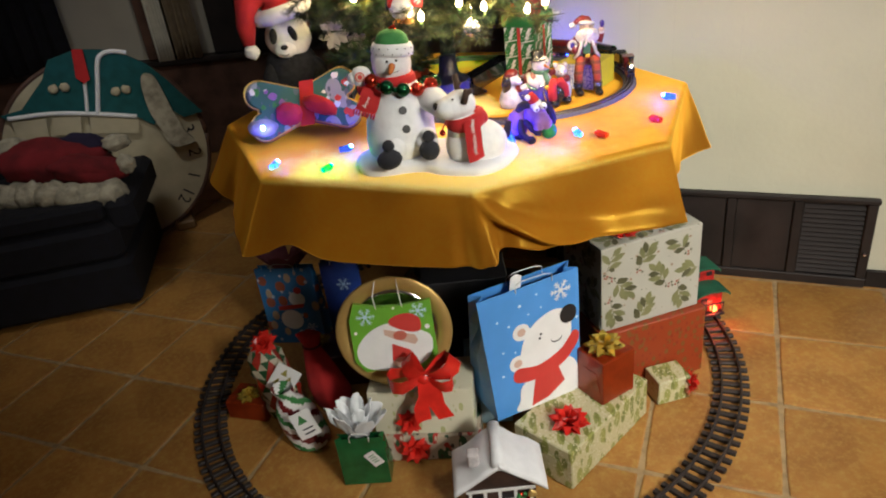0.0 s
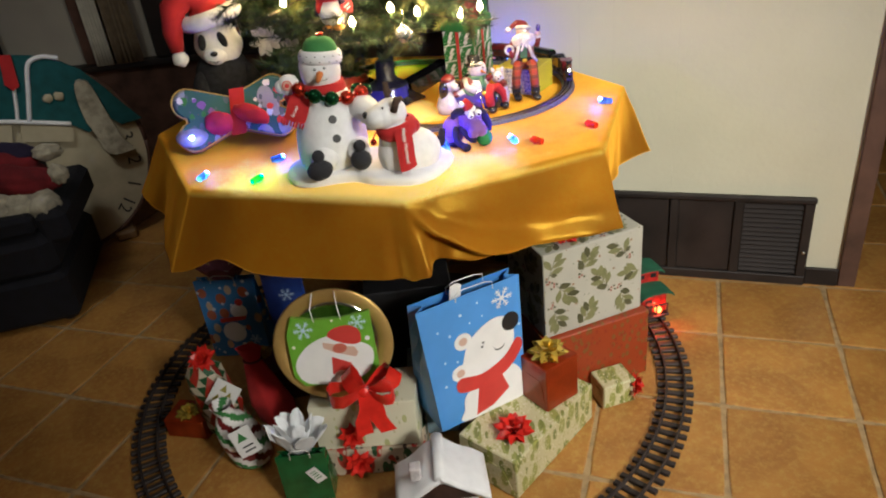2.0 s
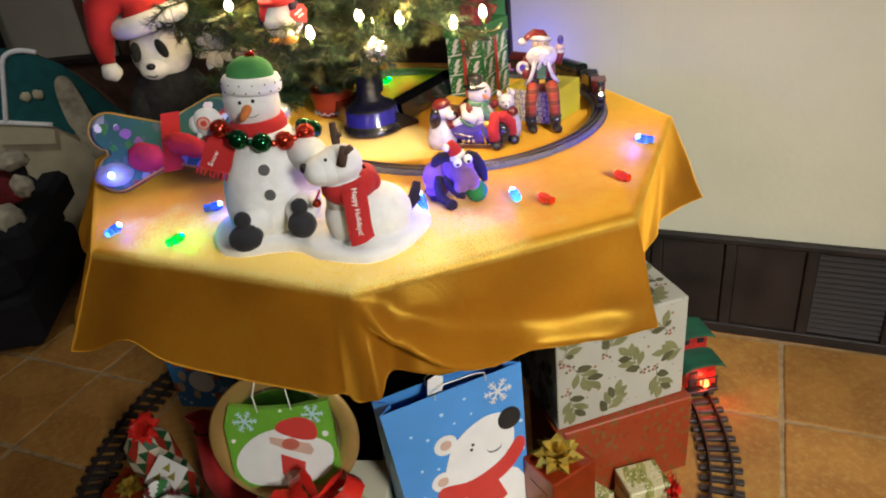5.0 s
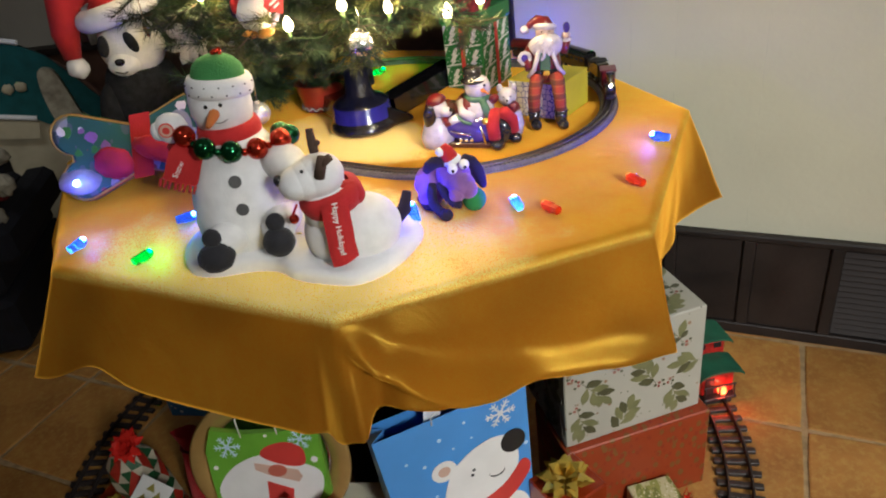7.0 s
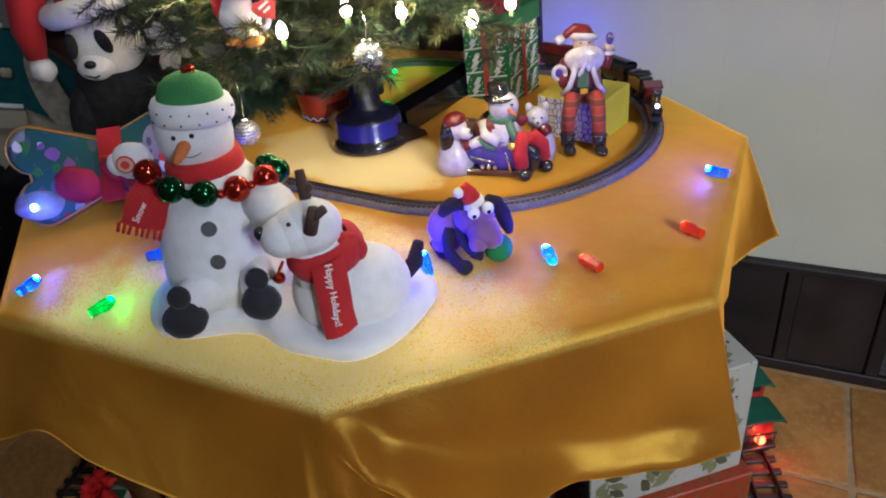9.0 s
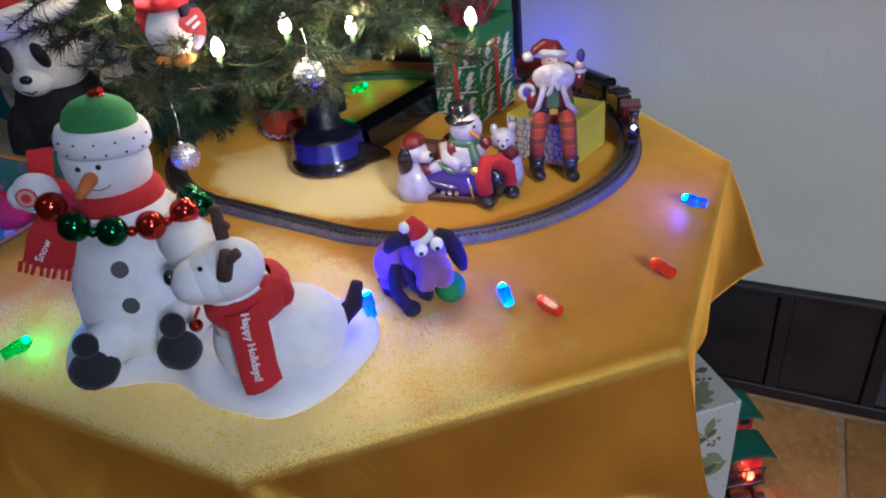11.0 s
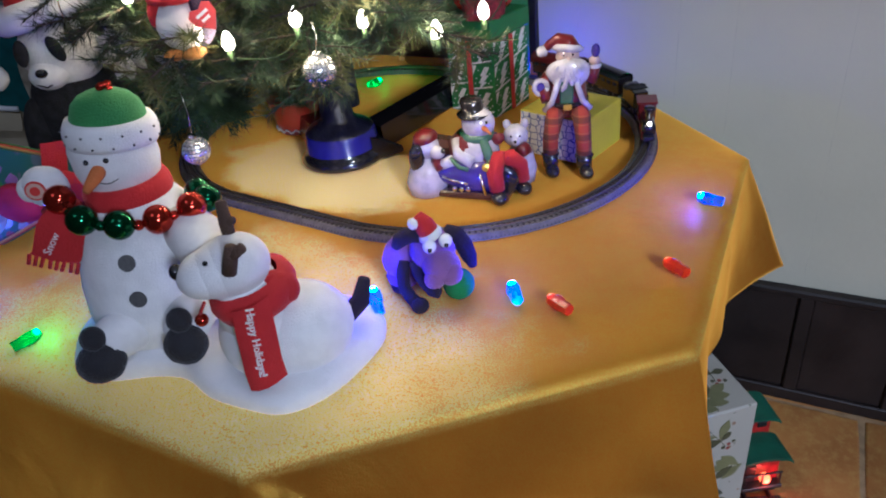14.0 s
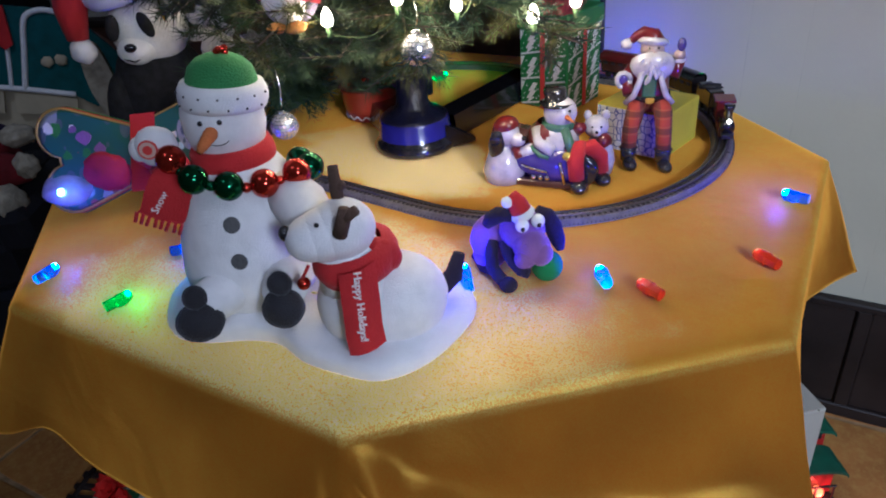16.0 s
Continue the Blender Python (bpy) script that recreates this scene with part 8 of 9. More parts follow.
for x, y, r in ((0.08, 0.80, .012), (0.33, 0.865, .016), (0.56, 0.80, .010), (0.97, 0.42, .014), (0.20, 0.74, .014), (0.12, 0.55, .012), (0.42, 0.78, .010), (0.965, 0.62, .016), (0.25, 0.52, .012), (0.10, 0.36, .014), (0.52, 0.91, .012)):
    pr.slab(disc(r * W, 10, cx=x * W, cy=y * H), PRINT_PALE_BLUE, face, 0.0005)
flake(pr, face, 0.790 * W, 0.875 * H, 0.115 * W, PRINT_WHITE)
part("print", pr, bag, "printed white bear with red scarf")
tag = part("gift_tag", Shape().slab([(-0.014, -0.022), (0.014, -0.022), (0.014, 0.018), (0, 0.024), (-0.014, 0.018)], PRINT_WHITE, face @ pose(0.078, 0.352, -0.012, 0, 0, -8), 0.0008), bag, "white gift tag")


# stacked: figured box, cream box, then a plate with a green bag in it
lower, at = wrapped("figured_present", (-0.048, 1.452, 0.001), (1, -0.03), (0.255, 0.115, 0.078), MIXED_PAPER, "low present in red and green figured paper")
star_bow(lower, (-0.083, 1.392, 0.046), 0.040, RED_RIBBON, "shiny red bow", 6, Vector((0.1, -0.95, 0.3)))
cream, at = wrapped("cream_present", (-0.052, 1.462, 0.080), (1, -0.05), (0.245, 0.120, 0.118), CREAM_PAPER, "cream present with a pale tree pattern")
star_bow(cream, (-0.088, 1.398, 0.128), 0.036, RED_RIBBON, "small red star bow", 7, Vector((0.1, -0.95, 0.25)))
lid = part("box_lid", Shape().box((0.252, 0.127, 0.032), CREAM_PAPER, frame_at((-0.052, 1.462, 0.200), (1, -0.05, 0), (0, 0, 1)), 0.002), cream)


def satin_bow(c, r):
    t = thing("satin_bow", tuple(c), "large loose red satin ribbon bow on the cream present", "bow")
    c = Vector(c)
    part("knot", Shape().ell(tuple(c), (0.018, 0.015, 0.014), RED_RIBBON, (0, 0, 20), lump=0.2), t)
    for d, L, w in (((-1, -0.1, 0.05), 1.0, 0.021), ((0.80, 0.0, 0.50), 1.05, 0.021), ((1.0, -0.2, 0.0), 0.8, 0.018), ((-0.5, 0.2, 0.55), 0.7, 0.018)):
        d = Vector(d).normalized() * r * L
        deep = Vector((0.1, -1, -0.25)).normalized() * r * 0.32
        band = d.cross(deep).normalized() * w
        pts = [c, c + d * 0.30 + deep * 0.55, c + d * 0.62 + deep, c + d * 0.90 + deep * 0.8, c + d * 1.02, c + d * 0.90 - deep * 0.7, c + d * 0.55 - deep * 0.7, c]
        wide = [0.45, 0.8, 1.05, 1.1, 1.05, 1.0, 0.8, 0.45]
        part("loop", Shape().grid([[p - band * k, p - band * k * 0.3 + deep * 0.05, p + band * k * 0.3 - deep * 0.03, p + band * k] for p, k in zip(pts, wide)], RED_RIBBON), t)
    for d in ((-0.15, -0.25, -1.0), (0.40, -0.2, -1.0)):
        d = Vector(d) * r * 1.15
        part("tail", Shape().ribbon([c, c + d * 0.35 + Vector((0.006, -0.012, 0)), c + d * 0.7 + Vector((-0.004, -0.008, 0)), c + d + Vector((0.004, -0.014, 0))], (0.018, 0.0, 0.004), RED_RIBBON), t)


satin_bow((-0.032, 1.366, 0.282), 0.082)


def gold_plate():
    c = Vector((-0.098, 1.462, 0.352))
    N = Vector((0.05, -0.97, 0.20)).normalized()
    at = frame_at(c, (1, 0.05, 0), N)
    t = thing("gold_charger_plate", (c.x, c.y, 0.217), "gold-rimmed charger plate leaning upright among the presents", "plate")
    part("rim", Shape().lathe([(0.100, 0.004), (0.104, 0.010), (0.132, 0.016), (0.136, 0.013), (0.130, 0.008), (0.100, -0.002)], GOLD_MATT, at, 64), t, "wide matt gold rim")
    part("well", Shape().lathe([(0, -0.004), (0.088, -0.004), (0.100, 0.004), (0.100, -0.002), (0.090, -0.009), (0, -0.009)], SILVER, at, 48), t, "polished silver well")
    # the small green bag standing in the plate
    b = thing("green_gift_bag", (c.x, c.y - 0.02, 0.27), "small green gift bag printed with a laughing bearded face", "gift bag")
    f = at @ pose(-0.003, -0.010, 0.014)
    w, h = 0.190, 0.170
    s = Shape()
    outline = [(-w * 0.5, -h * 0.30), (-w * 0.38, -h * 0.46), (w * 0.32, -h * 0.50), (w * 0.52, -h * 0.30), (w * 0.50, h * 0.50), (w * 0.15, h * 0.455), (-w * 0.15, h * 0.47), (-w * 0.42, h * 0.54), (-w * 0.50, h * 0.3)]
    s.slab(outline, GREEN_PAPER, f, 0.012)
    part("bag_body", s, b)
    g = f @ Matrix.Translation((0, 0, 0.0122))
    p = Shape()
    q = lambda pts: [(x * w, y * h) for x, y in pts]
    p.slab(blob(q([(-0.46, -0.16), (-0.30, 0.10), (-0.02, 0.22), (0.26, 0.12), (0.47, -0.04), (0.40, -0.34), (0.10, -0.47), (-0.34, -0.42)])), PRINT_WHITE, g, 0.0005)
    p.slab(blob(q([(-0.02, 0.20), (0.02, 0.30), (0.20, 0.34), (0.34, 0.26), (0.34, 0.08), (0.18, 0.08)])), PRINT_RED, g, 0.0008)
    p.slab(q([(-0.10, 0.14), (0.27, 0.02), (0.30, -0.06), (0.26, -0.12), (0.02, -0.02), (-0.10, 0.06)]), PRINT_PINK, g, 0.0009)
    p.slab(disc(0.012, 14, rx=0.016, cx=0.09 * w, cy=0.03 * h), mat("rose_print", (0.55, 0.14, 0.09), 0.45, bump=0), g, 0.0012)
    p.slab(q([(-0.02, -0.08), (0.20, -0.20), (0.17, -0.36), (0.05, -0.42), (-0.04, -0.32)]), PRINT_RED, g, 0.0009)
    p.slab(disc(0.014, 16, rx=0.019, cx=0.07 * w, cy=-0.37 * h), PRINT_PINK, g, 0.0012)
    flake(p, g, -0.30 * w, 0.34 * h, 0.022, PRINT_PALE_BLUE)
    flake(p, g, 0.34 * w, 0.36 * h, 0.020, PRINT_PALE_BLUE)
    for x, y, r in ((0.43, 0.12, .0058), (-0.44, 0.12, .004), (0.44, -0.18, .004), (0.05, 0.43, .003)):
        p.slab(disc(r, 12, cx=x * w, cy=y * h), PRINT_WHITE, g, 0.0006)
    part("print", p, b, "printed laughing face with white beard")
    for x in (-0.030, 0.030):
        part("cord", Shape().tube([f @ Vector((x, h * 0.44, 0.014)), f @ Vector((x - 0.004, h * 0.62, 0.012)), f @ Vector((x * 0.8, h * 0.82, 0.006))], 0.0013, PRINT_WHITE, 6), b, "white cord handle")


gold_plate()


# small dark green bag with tissue
gb, face = gift_bag("small_green_bag", (-0.258, 1.330, 0.001), (0.115, 0.0), (0.114, 0.070, 0.145), GREEN_FOIL, "small shiny green gift bag with white tissue")
s = Shape().slab([(-0.014, -0.022), (0.014, -0.022), (0.014, 0.022), (-0.014, 0.022)], PRINT_WHITE, face @ pose(0.085, 0.085, 0.004, 0, 0, 32), 0.0008)
part("gift_tag", s, gb, "white gift tag")
s = Shape()
for k in range(4):
    s.slab([(-0.008, -0.0012), (0.008, -0.0012), (0.008, 0.0012), (-0.008, 0.0012)], GREEN_FELT, face @ pose(0.085, 0.085, 0.005, 0, 0, 32) @ Matrix.Translation((0, 0.012 - 0.007 * k, 0)), 0.0004)
part("tag_print", s, gb, "unreadable printed bars")


def tissue_fan(c, r, h, lobes, m, seed, parent, label):
    """A sheet of tissue paper standing out of a bag, its edge falling in broad points."""
    rnd = random.Random(seed)
    turn, n = rnd.uniform(0, 6.28), 66
    tall = [rnd.uniform(0.65, 1.1) for k in range(lobes)]
    flare = [rnd.uniform(0.7, 1.25) for k in range(lobes)]
    rows = []
    for i in range(9):
        f = i / 8
        row = []
        for j in range(n):
            a = 6.2832 * j / n
            k = int(a / 6.2832 * lobes) % lobes
            q = abs(math.sin(a * lobes / 2)) ** 0.7
            fold = 0.24 * f * noise.noise(Vector((5 * math.cos(a), 5 * math.sin(a), seed + f)))
            w = 0.45 + f * (0.25 + 0.50 * flare[k] * q) + fold
            row.append(Vector(c) + Vector((r[0] * w * math.cos(a + turn), r[1] * w * math.sin(a + turn), h * f * (0.40 + 0.60 * q * tall[k]) - 0.25 * h * f * f * (flare[k] - 0.7))))
        rows.append(row)
    ob = part("tissue", Shape().grid(rows, m, True, True), parent, label)
    sol = ob.modifiers.new("thickness", "SOLIDIFY")
    sol.thickness = 0.0006
    return ob


tissue_fan((-0.205, 1.362, 0.135), (0.062, 0.040), 0.090, 6, TISSUE, 3, gb, "white tissue paper standing out of the bag")
tissue_fan((-0.208, 1.364, 0.140), (0.040, 0.026), 0.105, 5, TISSUE, 7, gb, "white tissue paper standing out of the bag")

# bags and bundles at the other end of the heap
bb, face = gift_bag("blue_figured_bag", (-0.585, 1.955, 0.001), (0.185, -0.02), (0.180, 0.09, 0.275), SNOWMAN_PAPER, "blue gift bag with a snowy figure print")
pr = Shape()
pr.slab(disc(0.026, 20, cx=0.115, cy=0.165), PRINT_WHITE, face, 0.0006)
pr.slab(disc(0.036, 20, cx=0.085, cy=0.090), PRINT_WHITE, face, 0.0006)
pr.slab(disc(0.012, 14, cx=0.122, cy=0.196), PRINT_RED, face, 0.0009)
pr.slab([(0.05, 0.125), (0.13, 0.135), (0.135, 0.148), (0.05, 0.140)], PRINT_RED, face, 0.0010)
flake(pr, face, 0.145, 0.060, 0.018, PRINT_PALE_BLUE)
part("print", pr, bb, "printed snow figure")
tissue_fan((-0.495, 1.985, 0.262), (0.085, 0.040), 0.075, 7, TISSUE_PINK, 8, bb, "pink tissue paper standing out of the bag")
db, face = gift_bag("royal_blue_bag", (-0.372, 1.915, 0.001), (1, 0.02), (0.110, 0.07, 0.300), BLUE_PAPER_DARK, "narrow royal blue gift bag standing behind")
pr = Shape()
flake(pr, face, 0.062, 0.22, 0.022, PRINT_PALE_BLUE)
part("print", pr, db, "printed snowflake")



def harlequin_bundle():
    """A bottle wrapped in paper of red, white and green lozenges, leaning to one side."""
    o = Vector((-0.462, 1.628, 0.0))
    t = thing("lozenge_paper_bundle", tuple(o), "bundle in red, white and green lozenge paper with a bow", "present")
    seg, rise = 12, 9
    tones = [PAPER_RED, PAPER_WHITE, PAPER_GREEN, PAPER_RED, PAPER_GREEN, PAPER_WHITE]
    rnd = random.Random(21)
    rows = []
    for i in range(rise + 1):
        f = i / rise
        r = 0.056 * (1 - 0.12 * f) if f < 0.85 else 0.056 * (0.90 - 2.8 * (f - 0.85))
        rows.append([o + Vector((-0.035 * f + r * (1 + rnd.uniform(-0.10, 0.10)) * math.cos(6.2832 * (k + 0.5 * i) / seg), 0.01 * f + r * (1 + rnd.uniform(-0.10, 0.10)) * math.sin(6.2832 * (k + 0.5 * i) / seg), 0.002 + 0.205 * f + rnd.uniform(0, 0.006))) for k in range(seg)])
    body = Shape()
    for i in range(rise):
        for k in range(seg):
            a, b = rows[i][k], rows[i][(k + 1) % seg]
            c, d = rows[i + 1][k], rows[i + 1][(k - 1) % seg]
            body.add([a, b, c], [(0, 1, 2)], tones[(k + 2 * (i // 2)) % 6], False)
            body.add([a, c, d], [(0, 1, 2)], tones[(k + 2 * ((i + 1) // 2) + 2) % 6], False)
    body.add(rows[-1], [list(range(seg))], PAPER_WHITE, False)
    body.add(rows[0], [list(range(seg))[::-1]], PAPER_WHITE, False)
    part("paper", body, t)
    return t


sb = harlequin_bundle()
star_bow(sb, (-0.485, 1.640, 0.215), 0.042, RED_RIBBON, "red ribbon bow", 9, Vector((-0.1, -0.6, 0.8)))
t = thing("gift_tag_square", (-0.445, 1.560, 0.145), "square white gift tag with gold trees", "tag")
at = frame_at((-0.435, 1.575, 0.142), (0.78, 0.1, -0.62), (0.05, -0.97, 0.25))
part("card", Shape().slab([(-0.034, -0.040), (0.034, -0.040), (0.034, 0.040), (-0.034, 0.040)], PRINT_WHITE, at, 0.001), t)
s = Shape()
for x, y in ((-0.014, -0.012), (0.012, 0.006), (-0.006, 0.020), (0.016, -0.022)):
    s.slab([(x - 0.009, y - 0.009), (x + 0.009, y - 0.009), (x, y + 0.012)], mat("gold_green_print", (0.34, 0.30, 0.06), 0.4, bump=0), at @ Matrix.Translation((0, 0, 0.001)), 0.0004)
part("tree_print", s, t, "gold printed trees")


def red_pouch():
    """A stiff red cloth bag with flat folded sides, leaning back."""
    o = Vector((-0.355, 1.622, 0.0))
    t = thing("red_gift_pouch", tuple(o), "plain red cloth gift bag with a gathered neck", "gift bag")
    rows = []
    for z, w, d, dx in ((0.001, 0.040, 0.030, 0.030), (0.012, 0.052, 0.036, 0.028), (0.060, 0.060, 0.036, 0.018), (0.110, 0.046, 0.030, 0.004), (0.165, 0.030, 0.022, -0.010), (0.182, 0.022, 0.018, -0.014), (0.215, 0.036, 0.020, -0.020)):
        ring = []
        for k in range(32):
            a = 2 * math.pi * k / 32
            c, e = math.cos(a), math.sin(a)
            q = 1 / (abs(c) ** 1.3 + abs(e) ** 1.3) ** (1 / 1.3) * (1 + 0.05 * noise.noise(Vector((3 * c, 3 * e, 18 * z))))
            ring.append(o + Vector((dx + w * q * c, 0.25 * z + d * q * e, z)))
        rows.append(ring)
    part("pouch", Shape().grid(rows, RED_FELT, True).add(rows[0], [list(range(32))], RED_FELT, False), t)
    part("tie", Shape().tube([o + Vector((-0.014 + 0.024 * math.cos(k * 0.524), 0.046 + 0.020 * math.sin(k * 0.524), 0.182)) for k in range(13)], 0.003, MAROON_TIE, 8), t, "dark red tie")


red_pouch()


def striped_bottle():
    """A bottle bag with slanting red, white and green stripes."""
    t = thing("striped_bottle_bag", (-0.385, 1.500, 0.0), "bottle-shaped gift bag with red, white and green stripes", "gift bag")
    st = [CERAMIC_RED, PRINT_WHITE, GREEN_FELT, PRINT_WHITE]
    s = Shape()
    prof = [(0.040, 0.002), (0.050, 0.012), (0.053, 0.04), (0.053, 0.075), (0.048, 0.10), (0.034, 0.125), (0.022, 0.14), (0.028, 0.165)]
    seg = 32
    fine = []
    for (r0, z0), (r1, z1) in zip(prof, prof[1:]):
        fine += [(r0 + (r1 - r0) * k / 4, z0 + (z1 - z0) * k / 4) for k in range(4)]
    fine.append(prof[-1])
    lean = Matrix(((1, 0, -0.35, -0.365), (0, 1, 0.15, 1.490), (0, 0, 1, 0), (0, 0, 0, 1)))
    pts = [[lean @ Vector((r * math.cos(2 * math.pi * j / seg), r * math.sin(2 * math.pi * j / seg), z)) for j in range(seg)] for r, z in fine]
    for i in range(len(pts) - 1):
        for j in range(seg):
            m = st[int((j * 4 / seg * 2 + fine[i][1] * 55)) % 4]
            k = (j + 1) % seg
            s.add([pts[i][j], pts[i][k], pts[i + 1][k], pts[i + 1][j]], [(0, 1, 2, 3)], m)
    s.add(pts[0], [list(range(seg))], CERAMIC_RED, False)
    part("bag_body", s, t)
    at = frame_at((-0.352, 1.424, 0.118), (0.93, 0.05, 0.35), (0.1, -0.96, 0.28))
    tg = part("gift_tag", Shape().slab([(-0.027, -0.036), (0.027, -0.036), (0.027, 0.036), (-0.027, 0.036)], PRINT_WHITE, at, 0.001), t, "white gift tag")
    p = Shape()
    lay = at @ Matrix.Translation((0, 0, 0.001))
    p.slab([(-0.016, 0.004), (0.010, 0.004), (-0.003, 0.028)], GREEN_FELT, lay, 0.0004)
    for k in range(2):
        p.slab([(-0.012, -0.014 - 0.012 * k), (0.016, -0.014 - 0.012 * k), (0.016, -0.010 - 0.012 * k), (-0.012, -0.010 - 0.012 * k)], PRINT_BLACK, lay, 0.0004)
    part("tag_print", p, tg, "printed tree and unreadable bars")


striped_bottle()
rg, at = wrapped("low_red_present", (-0.560, 1.632, 0.001), (0.115, -0.03), (0.118, 0.085, 0.058), RED_FOIL, "low red present with a gold bow")
star_bow(rg, (-0.560, 1.618, 0.060), 0.036, GOLD, "shiny gold bow", 10)
dk, at = wrapped("dark_red_present", (-0.292, 1.775, 0.001), (1, 0.1), (0.200, 0.130, 0.105), mat("maroon_paper", (0.085, 0.014, 0.012), 0.4, var=0.2, bump=0.1, bscale=30, coat=0.2), "dark maroon present pushed under the table")
star_bow(dk, (-0.380, 1.785, 0.107), 0.034, GOLD, "shiny gold bow", 11)
bl, at = wrapped("black_carton", (0.060, 1.760, 0.001), (1, 0.05), (0.230, 0.140, 0.330), BLACK_PLASTIC, "tall plain black carton behind the bags")
gb2, at = wrapped("pale_blue_present", (0.105, 1.560, 0.001), (1, 0.0), (0.110, 0.100, 0.205), mat("pale_blue_paper", (0.22, 0.33, 0.38), 0.4, var=0.15, bump=0.1, bscale=30, coat=0.2), "pale blue present between the bags")


def toy_house():
    """A small station house with a snow-covered roof and a chimney."""
    x, y, w, d = 0.116, 1.245, 0.150, 0.090
    at = pose(x, y, 0, 0, 0, 3) @ Matrix.Diagonal((1, 1, 0.71, 1))
    T = Matrix.Translation
    t = thing("toy_house", (x, y, 0), "toy station house with a snowy white roof", "toy house")
    brown = mat("dark_brown_clapboard", (0.055, 0.028, 0.020), 0.5, var=0.3, bump=0.2)
    part("wall", Shape().slab([(-w / 2, 0), (w / 2, 0), (w / 2, 0.150), (0, 0.232), (-w / 2, 0.150)], brown, at @ T((0, d / 2, 0.001)) @ pose(0, 0, 0, 90, 0, 0), d), t)
    for sx in (-1, 1):
        r = Shape()
        rows = []
        for k in range(9):
            f = k / 8
            px, pz = sx * (0.002 + 0.098 * f), 0.250 - 0.100 * f
            sag = 0.004 * math.sin(9 * f + sx)
            rows.append([at @ Vector((px, yy, pz + dz + (0 if dz < 0 else sag))) for yy, dz in ((-d / 2 - 0.018, -0.010), (-d / 2 - 0.022, 0.004), (-d / 2 - 0.012, 0.014), (0, 0.016), (d / 2 + 0.012, 0.014), (d / 2 + 0.020, 0.004), (d / 2 + 0.016, -0.010))])
        r.grid(rows, SNOW_WHITE, True)
        r.add(rows[-1], [list(range(7))], SNOW_WHITE, False)
        part("roof", r, t, "thick snow-covered roof slope")
    part("roof_ridge", Shape().tube([at @ Vector((0, yy, 0.256)) for yy in (-d / 2 - 0.018, 0, d / 2 + 0.016)], 0.014, SNOW_WHITE, 12), t, "snow along the ridge")
    part("chimney", Shape().box((0.026, 0.026, 0.050), CERAMIC_WHITE, at @ T((-0.052, -0.020, 0.240)), 0.004), t, "white chimney")
    fr = at @ T((0, -d / 2 - 0.0005, 0)) @ pose(0, 0, 0, 90, 0, 0)

    def bar(x0, y0, x1, y1, m, parent, nm, th=0.004):
        return part(nm, Shape().slab([(x0, y0), (x1, y0), (x1, y1), (x0, y1)], m, fr, th), parent)
    bar(-w / 2, 0.132, w / 2, 0.140, PRINT_WHITE, t, "beam")
    for x0 in (-0.070, -0.038, -0.006, 0.028, 0.062):
        bar(x0, 0.002, x0 + 0.007, 0.131, PRINT_WHITE, t, "post")
    for x0 in (-0.062, 0.002):
        win = bar(x0, 0.070, x0 + 0.022, 0.118, BLACK_PLASTIC, t, "window", 0.002)
        bar(x0 - 0.001, 0.094, x0 + 0.023, 0.097, PRINT_WHITE, win, "glazing_bar", 0.005)
    wr = Shape()
    for k in range(10):
        a = k * 0.628
        wr.ell(tuple(at @ Vector((0.048 + 0.011 * math.cos(a), -d / 2 - 0.006, 0.104 + 0.011 * math.sin(a)))), 0.005, GREEN_FELT if k % 3 else BEAD_RED, seg=8, rings=6)
    part("wreath", wr, t, "tiny green wreath")
    part("yellow_ornament", Shape().ell(tuple(at @ Vector((0.066, -d / 2 - 0.012, 0.122))), (0.010, 0.006, 0.010), GOLD_MATT, lump=0.3), t)


toy_house()


